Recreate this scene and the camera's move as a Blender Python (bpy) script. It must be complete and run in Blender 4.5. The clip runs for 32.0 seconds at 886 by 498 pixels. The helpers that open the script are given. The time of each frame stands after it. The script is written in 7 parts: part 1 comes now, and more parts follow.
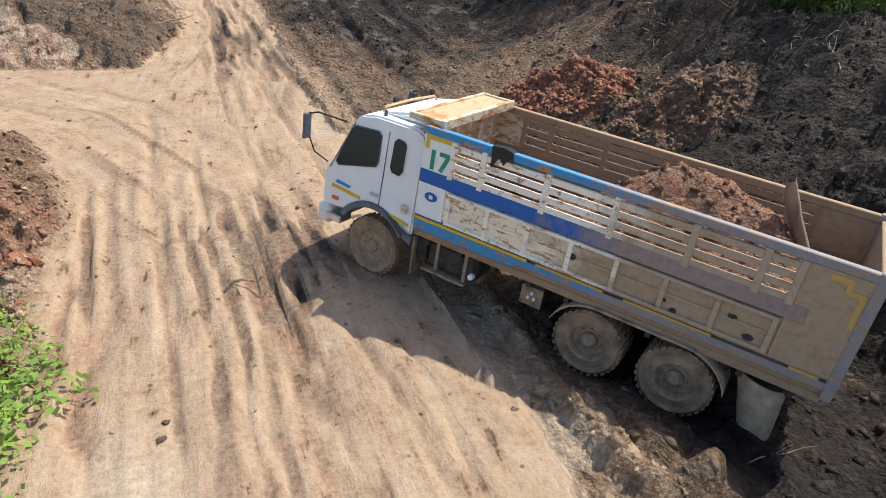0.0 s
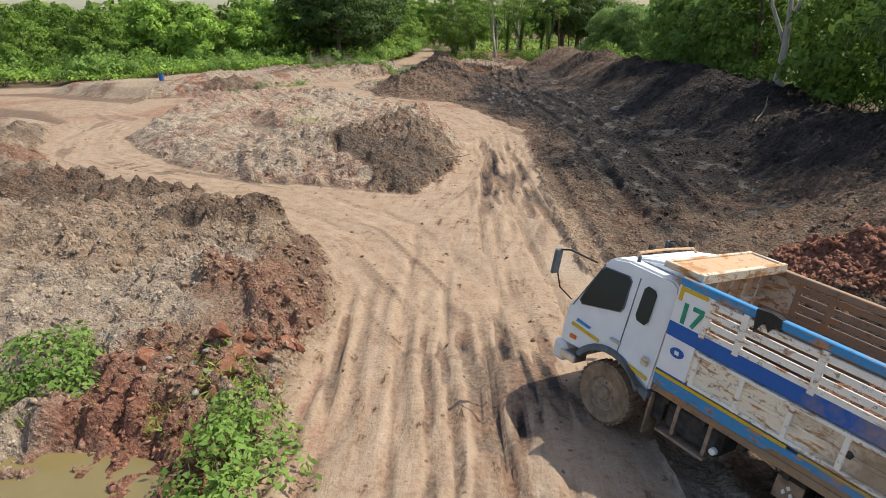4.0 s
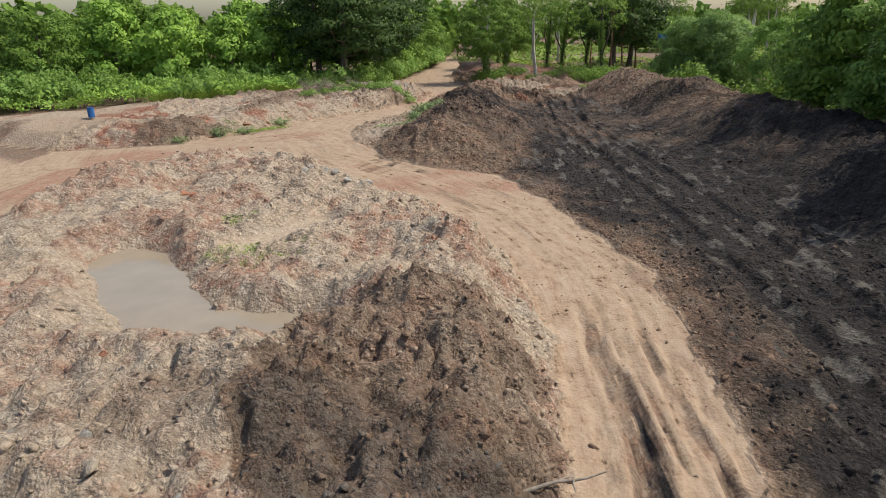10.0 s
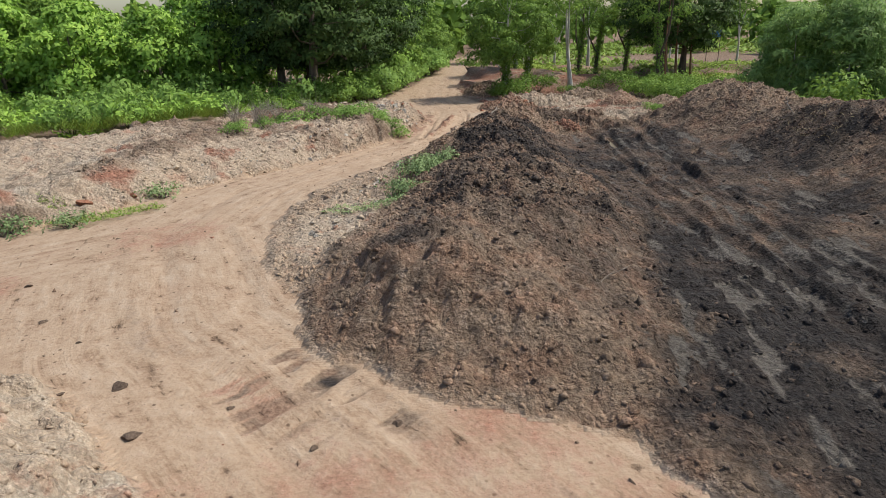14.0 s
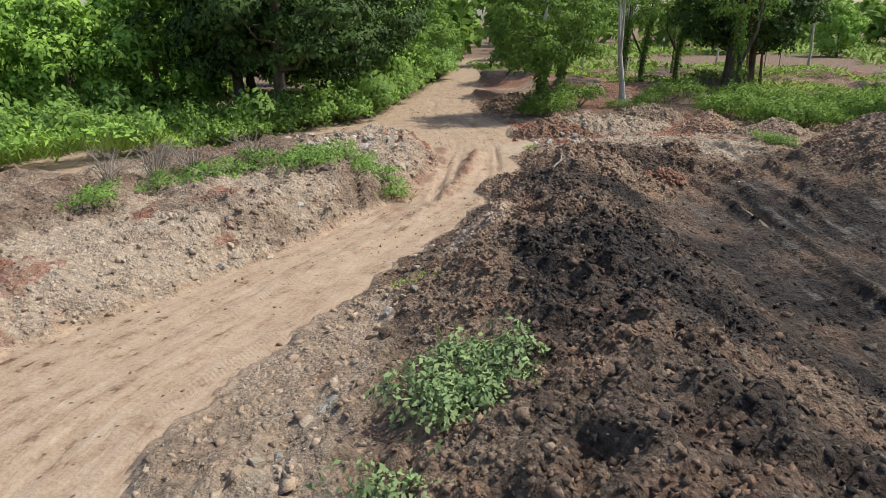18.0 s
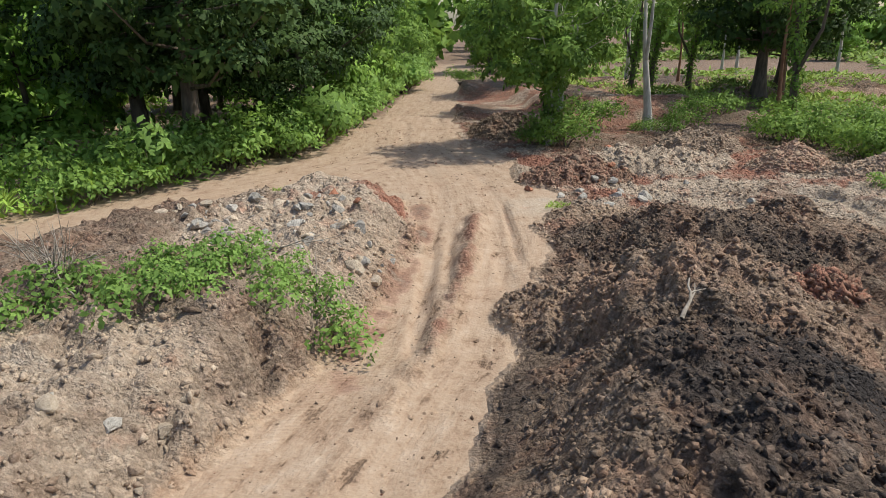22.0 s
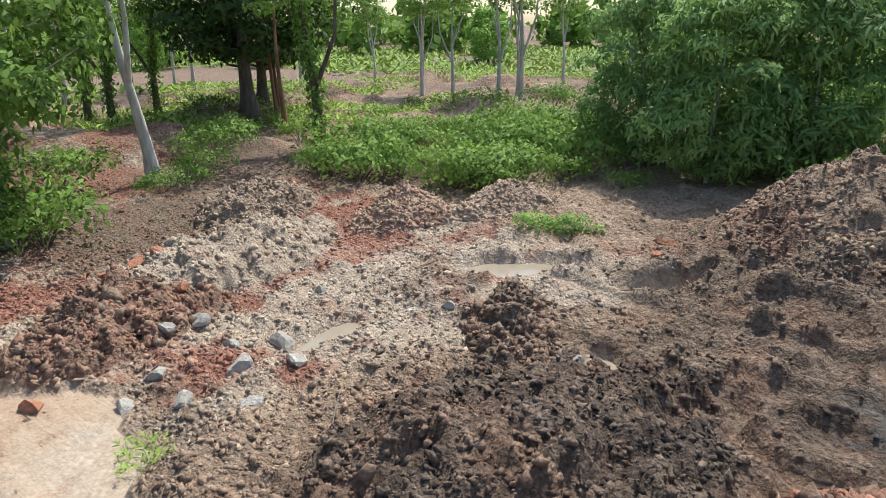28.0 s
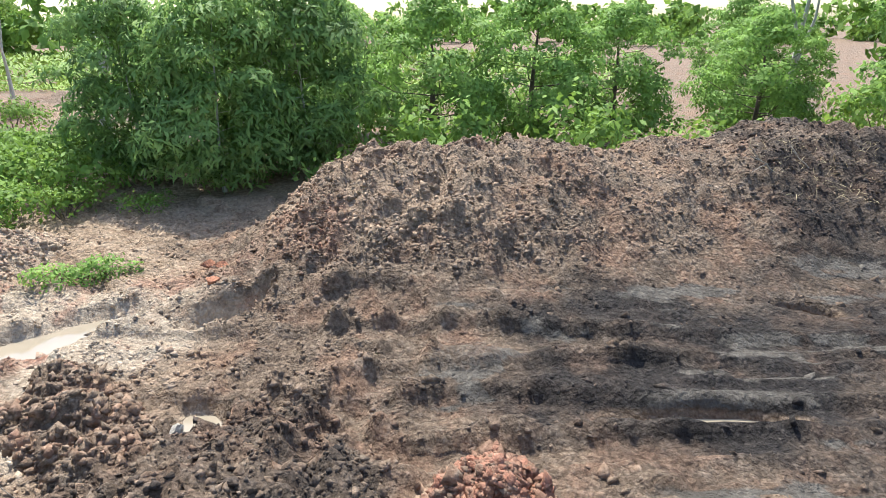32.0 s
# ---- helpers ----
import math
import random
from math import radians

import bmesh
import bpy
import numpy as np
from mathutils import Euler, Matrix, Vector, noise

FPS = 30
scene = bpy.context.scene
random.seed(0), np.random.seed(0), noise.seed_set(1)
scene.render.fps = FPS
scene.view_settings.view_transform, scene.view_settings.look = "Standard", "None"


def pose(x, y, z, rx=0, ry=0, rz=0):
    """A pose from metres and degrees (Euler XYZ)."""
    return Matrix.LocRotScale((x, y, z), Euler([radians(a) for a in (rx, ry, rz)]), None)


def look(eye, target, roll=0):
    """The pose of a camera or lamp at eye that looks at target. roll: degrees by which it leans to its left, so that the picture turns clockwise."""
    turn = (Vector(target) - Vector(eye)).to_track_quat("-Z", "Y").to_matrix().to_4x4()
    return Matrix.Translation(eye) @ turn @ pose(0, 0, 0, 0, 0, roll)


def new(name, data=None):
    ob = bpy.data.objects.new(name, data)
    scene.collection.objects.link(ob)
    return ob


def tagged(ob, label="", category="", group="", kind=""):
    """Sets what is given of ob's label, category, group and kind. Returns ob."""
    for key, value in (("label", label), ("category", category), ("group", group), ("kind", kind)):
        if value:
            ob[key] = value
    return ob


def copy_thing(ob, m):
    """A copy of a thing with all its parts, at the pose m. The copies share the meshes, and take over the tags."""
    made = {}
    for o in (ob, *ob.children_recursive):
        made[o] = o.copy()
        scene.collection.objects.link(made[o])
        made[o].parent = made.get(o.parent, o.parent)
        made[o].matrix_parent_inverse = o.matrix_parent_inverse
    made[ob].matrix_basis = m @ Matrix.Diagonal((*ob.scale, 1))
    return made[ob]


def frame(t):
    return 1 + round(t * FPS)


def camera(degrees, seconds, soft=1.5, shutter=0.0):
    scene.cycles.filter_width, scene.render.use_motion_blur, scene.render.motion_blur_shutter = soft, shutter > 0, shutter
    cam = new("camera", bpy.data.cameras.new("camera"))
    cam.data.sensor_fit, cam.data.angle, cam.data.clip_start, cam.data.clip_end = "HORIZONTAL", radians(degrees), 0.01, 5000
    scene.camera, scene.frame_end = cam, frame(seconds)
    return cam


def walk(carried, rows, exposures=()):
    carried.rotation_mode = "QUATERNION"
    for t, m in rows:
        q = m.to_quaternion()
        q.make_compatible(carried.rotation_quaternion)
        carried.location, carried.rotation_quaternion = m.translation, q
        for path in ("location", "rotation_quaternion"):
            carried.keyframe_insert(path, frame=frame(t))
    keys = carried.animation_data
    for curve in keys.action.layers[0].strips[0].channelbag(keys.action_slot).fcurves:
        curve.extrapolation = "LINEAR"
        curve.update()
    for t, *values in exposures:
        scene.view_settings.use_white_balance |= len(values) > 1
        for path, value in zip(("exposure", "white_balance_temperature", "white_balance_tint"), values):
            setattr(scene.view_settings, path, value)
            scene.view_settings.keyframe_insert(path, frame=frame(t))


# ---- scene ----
cam = camera(68.70, 32.0, 0.85)
PATH = [
    (0, look((0.985, -2.182, 6.386), (4.183, 5.680, 1.098), -0.51)),
    (0.5, look((0.947, -2.195, 6.370), (3.858, 6.073, 1.558), -0.49)),
    (1, look((0.929, -2.179, 6.377), (3.514, 6.468, 2.070), -0.60)),
    (1.5, look((0.924, -2.161, 6.365), (3.139, 6.819, 2.564), -0.70)),
    (2, look((0.923, -2.146, 6.365), (2.725, 7.073, 2.936), -0.74)),
    (2.5, look((0.888, -2.148, 6.349), (2.234, 7.181, 3.007), -0.75)),
    (3, look((0.920, -2.153, 6.337), (1.720, 7.243, 3.008), -0.82)),
    (3.5, look((0.931, -2.126, 6.314), (1.194, 7.303, 2.994), -0.94)),
    (5.5, look((0.807, -0.701, 6.217), (0.495, 8.731, 2.910), -0.94)),
    (6, look((0.735, 0.602, 6.203), (0.410, 10.031, 2.890), -0.99)),
    (6.5, look((0.681, 2.121, 6.270), (0.354, 11.546, 2.944), -0.95)),
    (7, look((0.637, 3.900, 6.537), (0.269, 13.318, 3.196), -0.89)),
    (7.5, look((0.541, 5.930, 6.949), (0.173, 15.347, 3.604), -0.84)),
    (8, look((0.383, 8.147, 7.362), (0.016, 17.565, 4.019), -0.77)),
    (8.5, look((0.202, 10.496, 7.627), (-0.147, 19.914, 4.285), -0.68)),
    (9, look((0.031, 12.953, 7.663), (-0.319, 22.374, 4.327), -0.63)),
    (9.5, look((-0.137, 15.511, 7.587), (-0.479, 24.935, 4.258), -0.60)),
    (10, look((-0.285, 18.147, 7.515), (-0.620, 27.572, 4.190), -0.61)),
    (10.5, look((-0.394, 20.859, 7.458), (-0.744, 30.283, 4.131), -0.65)),
    (11, look((-0.515, 23.656, 7.398), (-0.856, 33.078, 4.065), -0.61)),
    (11.5, look((-0.671, 26.479, 7.312), (-1.004, 35.900, 3.976), -0.58)),
    (12, look((-0.831, 29.323, 7.206), (-1.157, 38.746, 3.872), -0.66)),
    (12.5, look((-0.977, 32.193, 7.115), (-1.314, 41.615, 3.780), -0.73)),
    (13, look((-1.126, 35.031, 7.037), (-1.471, 44.452, 3.703), -0.76)),
    (13.5, look((-1.275, 37.793, 6.956), (-1.628, 47.217, 3.631), -0.84)),
    (14, look((-1.410, 40.438, 6.899), (-1.777, 49.865, 3.583), -1.05)),
    (14.5, look((-1.544, 42.957, 6.893), (-1.933, 52.382, 3.573), -1.25)),
    (16.5, look((-2.489, 51.682, 6.673), (-2.817, 61.100, 3.328), -0.74)),
    (17, look((-2.607, 53.495, 6.624), (-2.951, 62.912, 3.276), -0.74)),
    (17.5, look((-2.728, 55.296, 6.559), (-3.085, 64.713, 3.214), -0.74)),
    (18, look((-2.858, 57.058, 6.489), (-3.221, 66.477, 3.149), -0.72)),
    (18.5, look((-2.986, 58.771, 6.422), (-3.358, 68.192, 3.089), -0.70)),
    (19, look((-3.101, 60.422, 6.353), (-3.483, 69.845, 3.027), -0.69)),
    (19.5, look((-3.193, 62.005, 6.294), (-3.584, 71.430, 2.974), -0.69)),
    (20, look((-3.267, 63.523, 6.249), (-3.675, 72.950, 2.939), -0.71)),
    (20.5, look((-3.348, 65.001, 6.199), (-3.750, 74.434, 2.905), -0.77)),
    (21, look((-3.452, 66.473, 6.151), (-3.781, 75.913, 2.867), -0.84)),
    (21.5, look((-3.558, 67.933, 6.122), (-3.709, 77.378, 2.839), -0.87)),
    (22, look((-3.648, 69.354, 6.100), (-3.570, 78.799, 2.816), -0.91)),
    (22.5, look((-3.729, 70.725, 6.080), (-3.399, 80.165, 2.797), -0.93)),
    (23, look((-3.794, 72.056, 6.066), (-3.026, 81.470, 2.781), -0.93)),
    (23.5, look((-3.811, 73.364, 6.057), (-2.583, 82.727, 2.767), -0.95)),
    (24, look((-3.786, 74.624, 6.045), (-2.080, 83.911, 2.752), -0.95)),
    (24.5, look((-3.734, 75.816, 6.025), (-1.399, 84.964, 2.729), -0.89)),
    (25, look((-3.630, 76.954, 5.982), (-0.541, 85.877, 2.692), -0.78)),
    (25.5, look((-3.485, 78.053, 5.907), (0.364, 86.687, 2.644), -0.62)),
    (27.5, look((-2.693, 81.676, 5.904), (3.787, 88.550, 2.624), -0.75)),
    (28, look((-2.418, 82.367, 5.906), (4.596, 88.697, 2.629), -0.72)),
    (28.5, look((-2.133, 83.017, 5.924), (5.375, 88.748, 2.640), -0.72)),
    (29, look((-1.884, 83.519, 5.956), (6.066, 88.613, 2.664), -0.77)),
    (29.5, look((-1.726, 83.766, 5.975), (6.648, 88.126, 2.678), -0.80)),
    (30, look((-1.663, 83.809, 5.989), (7.091, 87.341, 2.688), -0.74)),
    (30.5, look((-1.668, 83.781, 6.015), (7.404, 86.383, 2.710), -0.63)),
    (31, look((-1.692, 83.741, 6.039), (7.601, 85.387, 2.731), -0.56)),
    (31.5, look((-1.709, 83.708, 6.052), (7.702, 84.395, 2.741), -0.50)),
    (32, look((-1.730, 83.697, 6.063), (7.701, 83.395, 2.753), -0.37)),
]
walk(cam, PATH, [(0, 0.40, 6800, 9), (3, 0.20, 6800, 9), (10, -0.02, 6750, 9), (18, 0.12, 6500, 8), (25, 0.12, 6500, 8), (28, 0.55, 6250, 7), (32, 1.15, 6200, 6)])

# ---------------------------------------------------------------- light
SUN_TO = Vector((0.55, 0.14, 0.82)).normalized()
world = bpy.data.worlds.new("sky")
scene.world = world
world.use_nodes = True
_n = world.node_tree.nodes
_sky = _n.new("ShaderNodeTexSky")
_sky.sky_type = "NISHITA"
_sky.sun_disc = False
_sky.sun_elevation = math.asin(SUN_TO.z)
_sky.sun_rotation = math.atan2(SUN_TO.x, SUN_TO.y)
_sky.dust_density = 1.8
_sky.ozone_density = 0.3
_n["Background"].inputs["Strength"].default_value = 0.15
world.node_tree.links.new(_sky.outputs["Color"], _n["Background"].inputs["Color"])
_sun = bpy.data.lights.new("sun", "SUN")
_sun.energy = 3.9
_sun.angle = radians(0.6)
_sun.color = (1.0, 0.955, 0.86)
sun = new("sun", _sun)
sun.matrix_world = look((0, 0, 60), Vector((0, 0, 60)) - SUN_TO)


# ---------------------------------------------------------------- materials
class Mat:
    """A node material with small helpers."""

    def __init__(self, name, rough=0.8, metal=0.0, spec=0.3):
        self.m = bpy.data.materials.new(name)
        self.m.use_nodes = True
        self.t = self.m.node_tree
        self.b = self.t.nodes["Principled BSDF"]
        self.b.inputs["Roughness"].default_value = rough
        self.b.inputs["Metallic"].default_value = metal
        self.b.inputs["Specular IOR Level"].default_value = spec

    def n(self, kind, **sets):
        node = self.t.nodes.new("ShaderNode" + kind)
        for k, v in sets.items():
            node.inputs[k].default_value = v
        return node

    def l(self, a, b):
        self.t.links.new(a, b)

    def coords(self, kind="Object"):
        return self.n("TexCoord").outputs[kind]

    def noise(self, vec, scale, detail=4.0, rough=0.55, stretch=None):
        if stretch:
            mp = self.n("Mapping")
            mp.inputs["Scale"].default_value = stretch
            self.l(vec, mp.inputs["Vector"])
            vec = mp.outputs["Vector"]
        nz = self.n("TexNoise", Scale=scale, Detail=detail, Roughness=rough)
        self.l(vec, nz.inputs["Vector"])
        return nz.outputs["Fac"]

    def ramp(self, fac, stops):
        r = self.n("ValToRGB")
        el = r.color_ramp.elements
        while len(el) < len(stops):
            el.new(0.5)
        for e, (p, c) in zip(el, stops):
            e.position = p
            e.color = (*c, 1) if isinstance(c, tuple) else (c, c, c, 1)
        self.l(fac, r.inputs["Fac"])
        return r.outputs["Color"]

    def mix(self, fac, a, b, kind="MIX"):
        mx = self.t.nodes.new("ShaderNodeMix")
        mx.data_type = "RGBA"
        mx.blend_type = kind
        for s, v in ((mx.inputs[0], fac), (mx.inputs[6], a), (mx.inputs[7], b)):
            if isinstance(v, bpy.types.NodeSocket):
                self.l(v, s)
            elif isinstance(v, tuple):
                s.default_value = (*v, 1)
            else:
                s.default_value = v
        return mx.outputs[2]

    def math(self, op, a, b=0.0):
        m = self.n("Math")
        m.operation = op
        for s, v in ((m.inputs[0], a), (m.inputs[1], b)):
            if isinstance(v, bpy.types.NodeSocket):
                self.l(v, s)
            else:
                s.default_value = v
        return m.outputs[0]

    def color(self, c):
        if isinstance(c, tuple):
            self.b.inputs["Base Color"].default_value = (*c, 1)
        else:
            self.l(c, self.b.inputs["Base Color"])
        return self

    def bump(self, h, strength=0.3, dist=0.02):
        bp = self.n("Bump", Strength=strength, Distance=dist)
        self.l(h, bp.inputs["Height"])
        self.l(bp.outputs["Normal"], self.b.inputs["Normal"])
        return self


def plain(name, col, rough=0.6, metal=0.0, spread=0.25, scale=6.0, bump=0.1):
    m = Mat(name, rough, metal)
    co = m.coords()
    n1 = m.noise(co, scale, 5.0)
    lo = tuple(c * (1 - spread) for c in col)
    hi = tuple(min(1, c * (1 + spread)) for c in col)
    m.color(m.ramp(n1, [(0.3, lo), (0.7, hi)]))
    if bump:
        m.bump(m.noise(co, scale * 6, 4.0), bump, 0.01)
    return m.m


def soil_material():
    """Earth whose make-up (pale clay, red laterite, dark mud, lumpiness) comes from the plan."""
    m = Mat("soil", 0.95, 0.0, 0.2)
    co = m.coords()
    at = m.n("Attribute")
    at.attribute_name = "soil"
    sp = m.n("SeparateColor")
    m.l(at.outputs["Color"], sp.inputs["Color"])
    pale, red, dark, lump = sp.outputs[0], sp.outputs[1], sp.outputs[2], at.outputs["Alpha"]
    big = m.noise(co, 0.45, 6.0, 0.6)
    mid = m.noise(co, 2.3, 6.0, 0.65)
    fine = m.noise(co, 11.0, 3.0, 0.6)
    shift = m.n("VectorMath")
    shift.operation = "ADD"
    shift.inputs[1].default_value = (31.0, 17.0, 5.0)
    m.l(co, shift.inputs[0])
    other = m.noise(shift.outputs[0], 0.9, 6.0, 0.62)
    wn = m.n("TexNoise", Scale=3.2, Detail=1.0, Roughness=0.5)
    m.l(co, wn.inputs["Vector"])
    ws = m.n("VectorMath")
    ws.operation = "SCALE"
    ws.inputs["Scale"].default_value = 0.05
    m.l(wn.outputs["Color"], ws.inputs[0])
    wob = m.n("VectorMath")
    wob.operation = "ADD"
    m.l(co, wob.inputs[0])
    m.l(ws.outputs[0], wob.inputs[1])

    def crumb(scale):
        v = m.n("TexVoronoi", Scale=scale, Randomness=1.0)
        m.l(wob.outputs[0], v.inputs["Vector"])
        return v

    vb, vf, vs = crumb(3.6), crumb(8.5), crumb(20.0)

    def billow(scale, detail, vec=co):
        nz = m.noise(vec, scale, detail, 0.62)
        return m.math("ABSOLUTE", m.math("SUBTRACT", nz, 0.5))

    def soft(w, nz, k=0.9):
        v = m.math("ADD", w, m.math("MULTIPLY", m.math("SUBTRACT", nz, 0.5), k))
        return m.ramp(v, [(0.3, 0.0), (0.7, 1.0)])

    # wheel-drawn streaks, following the two roads
    streaks = []
    for nm in ("lane_a", "lane_b"):
        la = m.n("Attribute")
        la.attribute_name = nm
        ls = m.n("SeparateXYZ")
        m.l(la.outputs["Vector"], ls.inputs[0])
        lv = m.n("CombineXYZ")
        m.l(m.math("MULTIPLY", ls.outputs[0], 3.2), lv.inputs[0])
        m.l(m.math("MULTIPLY", ls.outputs[1], 0.55), lv.inputs[1])
        st = m.noise(lv.outputs[0], 1.0, 7.0, 0.68)
        lw = m.n("CombineXYZ")
        m.l(m.math("MULTIPLY", ls.outputs[0], 1.4), lw.inputs[0])
        m.l(m.math("MULTIPLY", ls.outputs[1], 0.09), lw.inputs[1])
        band = m.ramp(m.noise(lw.outputs[0], 1.0, 3.0), [(0.56, 0.0), (0.62, 1.0)])
        tread = m.math("MULTIPLY", m.math("SINE", m.math("MULTIPLY", m.math("ADD", ls.outputs[1], m.math("MULTIPLY", m.math("ABSOLUTE", ls.outputs[0]), 0.6)), 62.0)), band)
        streaks.append((st, ls.outputs[2], m.math("MULTIPLY", tread, ls.outputs[2])))
    streak = m.mix(streaks[1][1], streaks[0][0], streaks[1][0])
    streak = m.math("ADD", 0.5, m.math("MULTIPLY", m.math("SUBTRACT", streak, 0.5), m.ramp(other, [(0.35, 0.5), (0.62, 1.5)])))
    sand = m.ramp(m.math("ADD", m.math("MULTIPLY", mid, 0.36), m.math("ADD", m.math("MULTIPLY", streak, 0.44), m.math("MULTIPLY", fine, 0.20))),
                  [(0.32, (0.13, 0.083, 0.055)), (0.41, (0.295, 0.196, 0.128)), (0.5, (0.39, 0.28, 0.19)), (0.66, (0.48, 0.37, 0.27))])
    sand = m.mix(m.ramp(big, [(0.54, 0.0), (0.74, 0.4)]), sand, m.ramp(streak, [(0.35, (0.24, 0.135, 0.085)), (0.65, (0.39, 0.25, 0.165))]))
    scuff = m.math("MULTIPLY", m.ramp(m.math("ADD", m.math("MULTIPLY", streaks[0][0], 0.55), m.math("MULTIPLY", mid, 0.45)), [(0.37, 1.0), (0.415, 0.0)]), m.ramp(big, [(0.38, 0.0), (0.55, 1.0)]))
    sand = m.mix(m.math("MULTIPLY", scuff, 0.5), sand, m.ramp(fine, [(0.3, (0.075, 0.046, 0.03)), (0.7, (0.19, 0.125, 0.083))]))
    pock = m.n("TexVoronoi", Scale=4.2, Randomness=1.0)
    m.l(wob.outputs[0], pock.inputs["Vector"])
    pk = m.math("MULTIPLY", m.ramp(pock.outputs["Distance"], [(0.1, 1.0), (0.2, 0.0)]), m.ramp(pock.outputs["Color"], [(0.66, 0.0), (0.70, 0.85)]))
    sand = m.mix(pk, sand, (0.13, 0.082, 0.055))
    clay = m.ramp(fine, [(0.25, (0.36, 0.275, 0.195)), (0.5, (0.43, 0.34, 0.25)), (0.75, (0.51, 0.42, 0.32))])
    clay = m.mix(m.ramp(mid, [(0.44, 0.0), (0.64, 0.6)]), clay, m.ramp(fine, [(0.3, (0.29, 0.21, 0.145)), (0.7, (0.40, 0.30, 0.21))]))
    clay = m.mix(m.ramp(other, [(0.56, 0.0), (0.68, 0.4)]), clay, m.ramp(fine, [(0.3, (0.35, 0.31, 0.25)), (0.7, (0.48, 0.435, 0.365))]))
    clay = m.mix(m.ramp(other, [(0.30, 0.6), (0.42, 0.0)]), clay, m.ramp(fine, [(0.3, (0.30, 0.135, 0.085)), (0.7, (0.46, 0.26, 0.175))]))
    ochre = m.ramp(fine, [(0.3, (0.21, 0.092, 0.06)), (0.6, (0.34, 0.165, 0.11)), (0.8, (0.43, 0.255, 0.185))])
    brown = m.ramp(fine, [(0.3, (0.12, 0.082, 0.056)), (0.55, (0.21, 0.15, 0.106)), (0.8, (0.31, 0.235, 0.172))])
    brown = m.mix(m.ramp(other, [(0.46, 0.0), (0.62, 0.75)]), brown, m.ramp(fine, [(0.3, (0.16, 0.09, 0.058)), (0.7, (0.32, 0.195, 0.13))]))
    brown = m.mix(m.ramp(mid, [(0.54, 0.0), (0.68, 0.5)]), brown, m.ramp(fine, [(0.3, (0.25, 0.19, 0.14)), (0.7, (0.38, 0.30, 0.23))]))
    black = m.ramp(fine, [(0.3, (0.018, 0.0148, 0.0132)), (0.55, (0.038, 0.031, 0.028)), (0.8, (0.078, 0.064, 0.056))])
    black = m.mix(m.ramp(other, [(0.5, 0.0), (0.66, 0.32)]), black, m.ramp(fine, [(0.3, (0.06, 0.04, 0.03)), (0.7, (0.13, 0.092, 0.07))]))
    c = m.mix(soft(pale, mid, 0.7), sand, clay)
    c = m.mix(soft(red, mid, 1.0), c, ochre)
    dk = m.math("MULTIPLY", dark, 2.0)
    c = m.mix(soft(m.math("MINIMUM", dk, 1.0), mid, 0.9), c, brown)
    c = m.mix(soft(m.math("MAXIMUM", m.math("SUBTRACT", dk, 1.0), 0.0), big, 1.1), c, black)
    # wet mud: its sheen is painted as a paler grey base colour
    wet_sheen = m.math("MULTIPLY", pale, m.ramp(dark, [(0.5, 0.0), (0.75, 1.0)]))
    c = m.mix(soft(wet_sheen, fine, 0.7), c, m.ramp(mid, [(0.3, (0.085, 0.072, 0.06)), (0.7, (0.17, 0.148, 0.124))]))
    # mud crumbs trodden into the surface
    speck = m.math("MULTIPLY", m.ramp(vs.outputs["Distance"], [(0.16, 1.0), (0.26, 0.0)]), m.ramp(mid, [(0.5, 0.0), (0.6, 0.8)]))
    c = m.mix(speck, c, m.mix(0.5, c, (0.09, 0.055, 0.038)))
    grain = m.noise(co, 30.0, 2.0, 0.6)
    # crumbs differ a little from their neighbours; loose clods more so
    geo = m.n("NewGeometry")
    tone = m.ramp(vf.outputs["Color"], [(0.2, 0.0), (0.8, 1.0)])
    tone = m.math("ADD", m.math("MULTIPLY", m.math("SUBTRACT", tone, 0.5), m.math("MULTIPLY", m.math("MULTIPLY", lump, m.math("SUBTRACT", 1.0, m.math("MULTIPLY", pale, 0.4))), 0.45)), 1.0)
    tone = m.math("MULTIPLY", tone, m.math("ADD", m.math("MULTIPLY", m.math("SUBTRACT", m.ramp(vs.outputs["Color"], [(0.2, 0.0), (0.8, 1.0)]), 0.5), m.math("MULTIPLY", lump, 0.26)), 1.0))
    tone = m.math("MULTIPLY", tone, m.math("ADD", 1.0, m.math("MULTIPLY", m.math("SUBTRACT", grain, 0.5), m.math("ADD", m.math("MULTIPLY", lump, 0.45), 0.2))))
    tone = m.math("MULTIPLY", tone, m.math("ADD", m.math("MULTIPLY", geo.outputs["Random Per Island"], 0.36), 0.82))
    tint = m.n("CombineColor")
    for i, k in enumerate((0.985, 1.0, 1.03)):
        m.l(m.math("MULTIPLY", tone, k), tint.inputs[i])
    m.color(m.mix(1.0, c, tint.outputs["Color"], "MULTIPLY"))

    # crumbs and clods: each cell a lump of its own height
    def lumps_of(v, k):
        tall = m.math("ADD", m.math("MULTIPLY", m.ramp(v.outputs["Color"], [(0.1, 0.0), (0.9, 1.0)]), 1.1), 0.35)
        return m.math("MULTIPLY", m.math("MULTIPLY", m.math("SUBTRACT", 0.6, v.outputs["Distance"]), tall), k)

    big_c = m.math("ADD", m.math("MULTIPLY", lumps_of(vb, 0.34), m.ramp(other, [(0.4, 0.35), (0.6, 1.0)])), lumps_of(vf, 0.26))
    small_c = m.math("ADD", lumps_of(vs, 0.11), m.math("MULTIPLY", m.noise(co, 2.6, 9.0, 0.68), 0.8))
    small_c = m.math("ADD", small_c, m.math("MULTIPLY", billow(4.5, 6.0, wob.outputs[0]), 0.4))
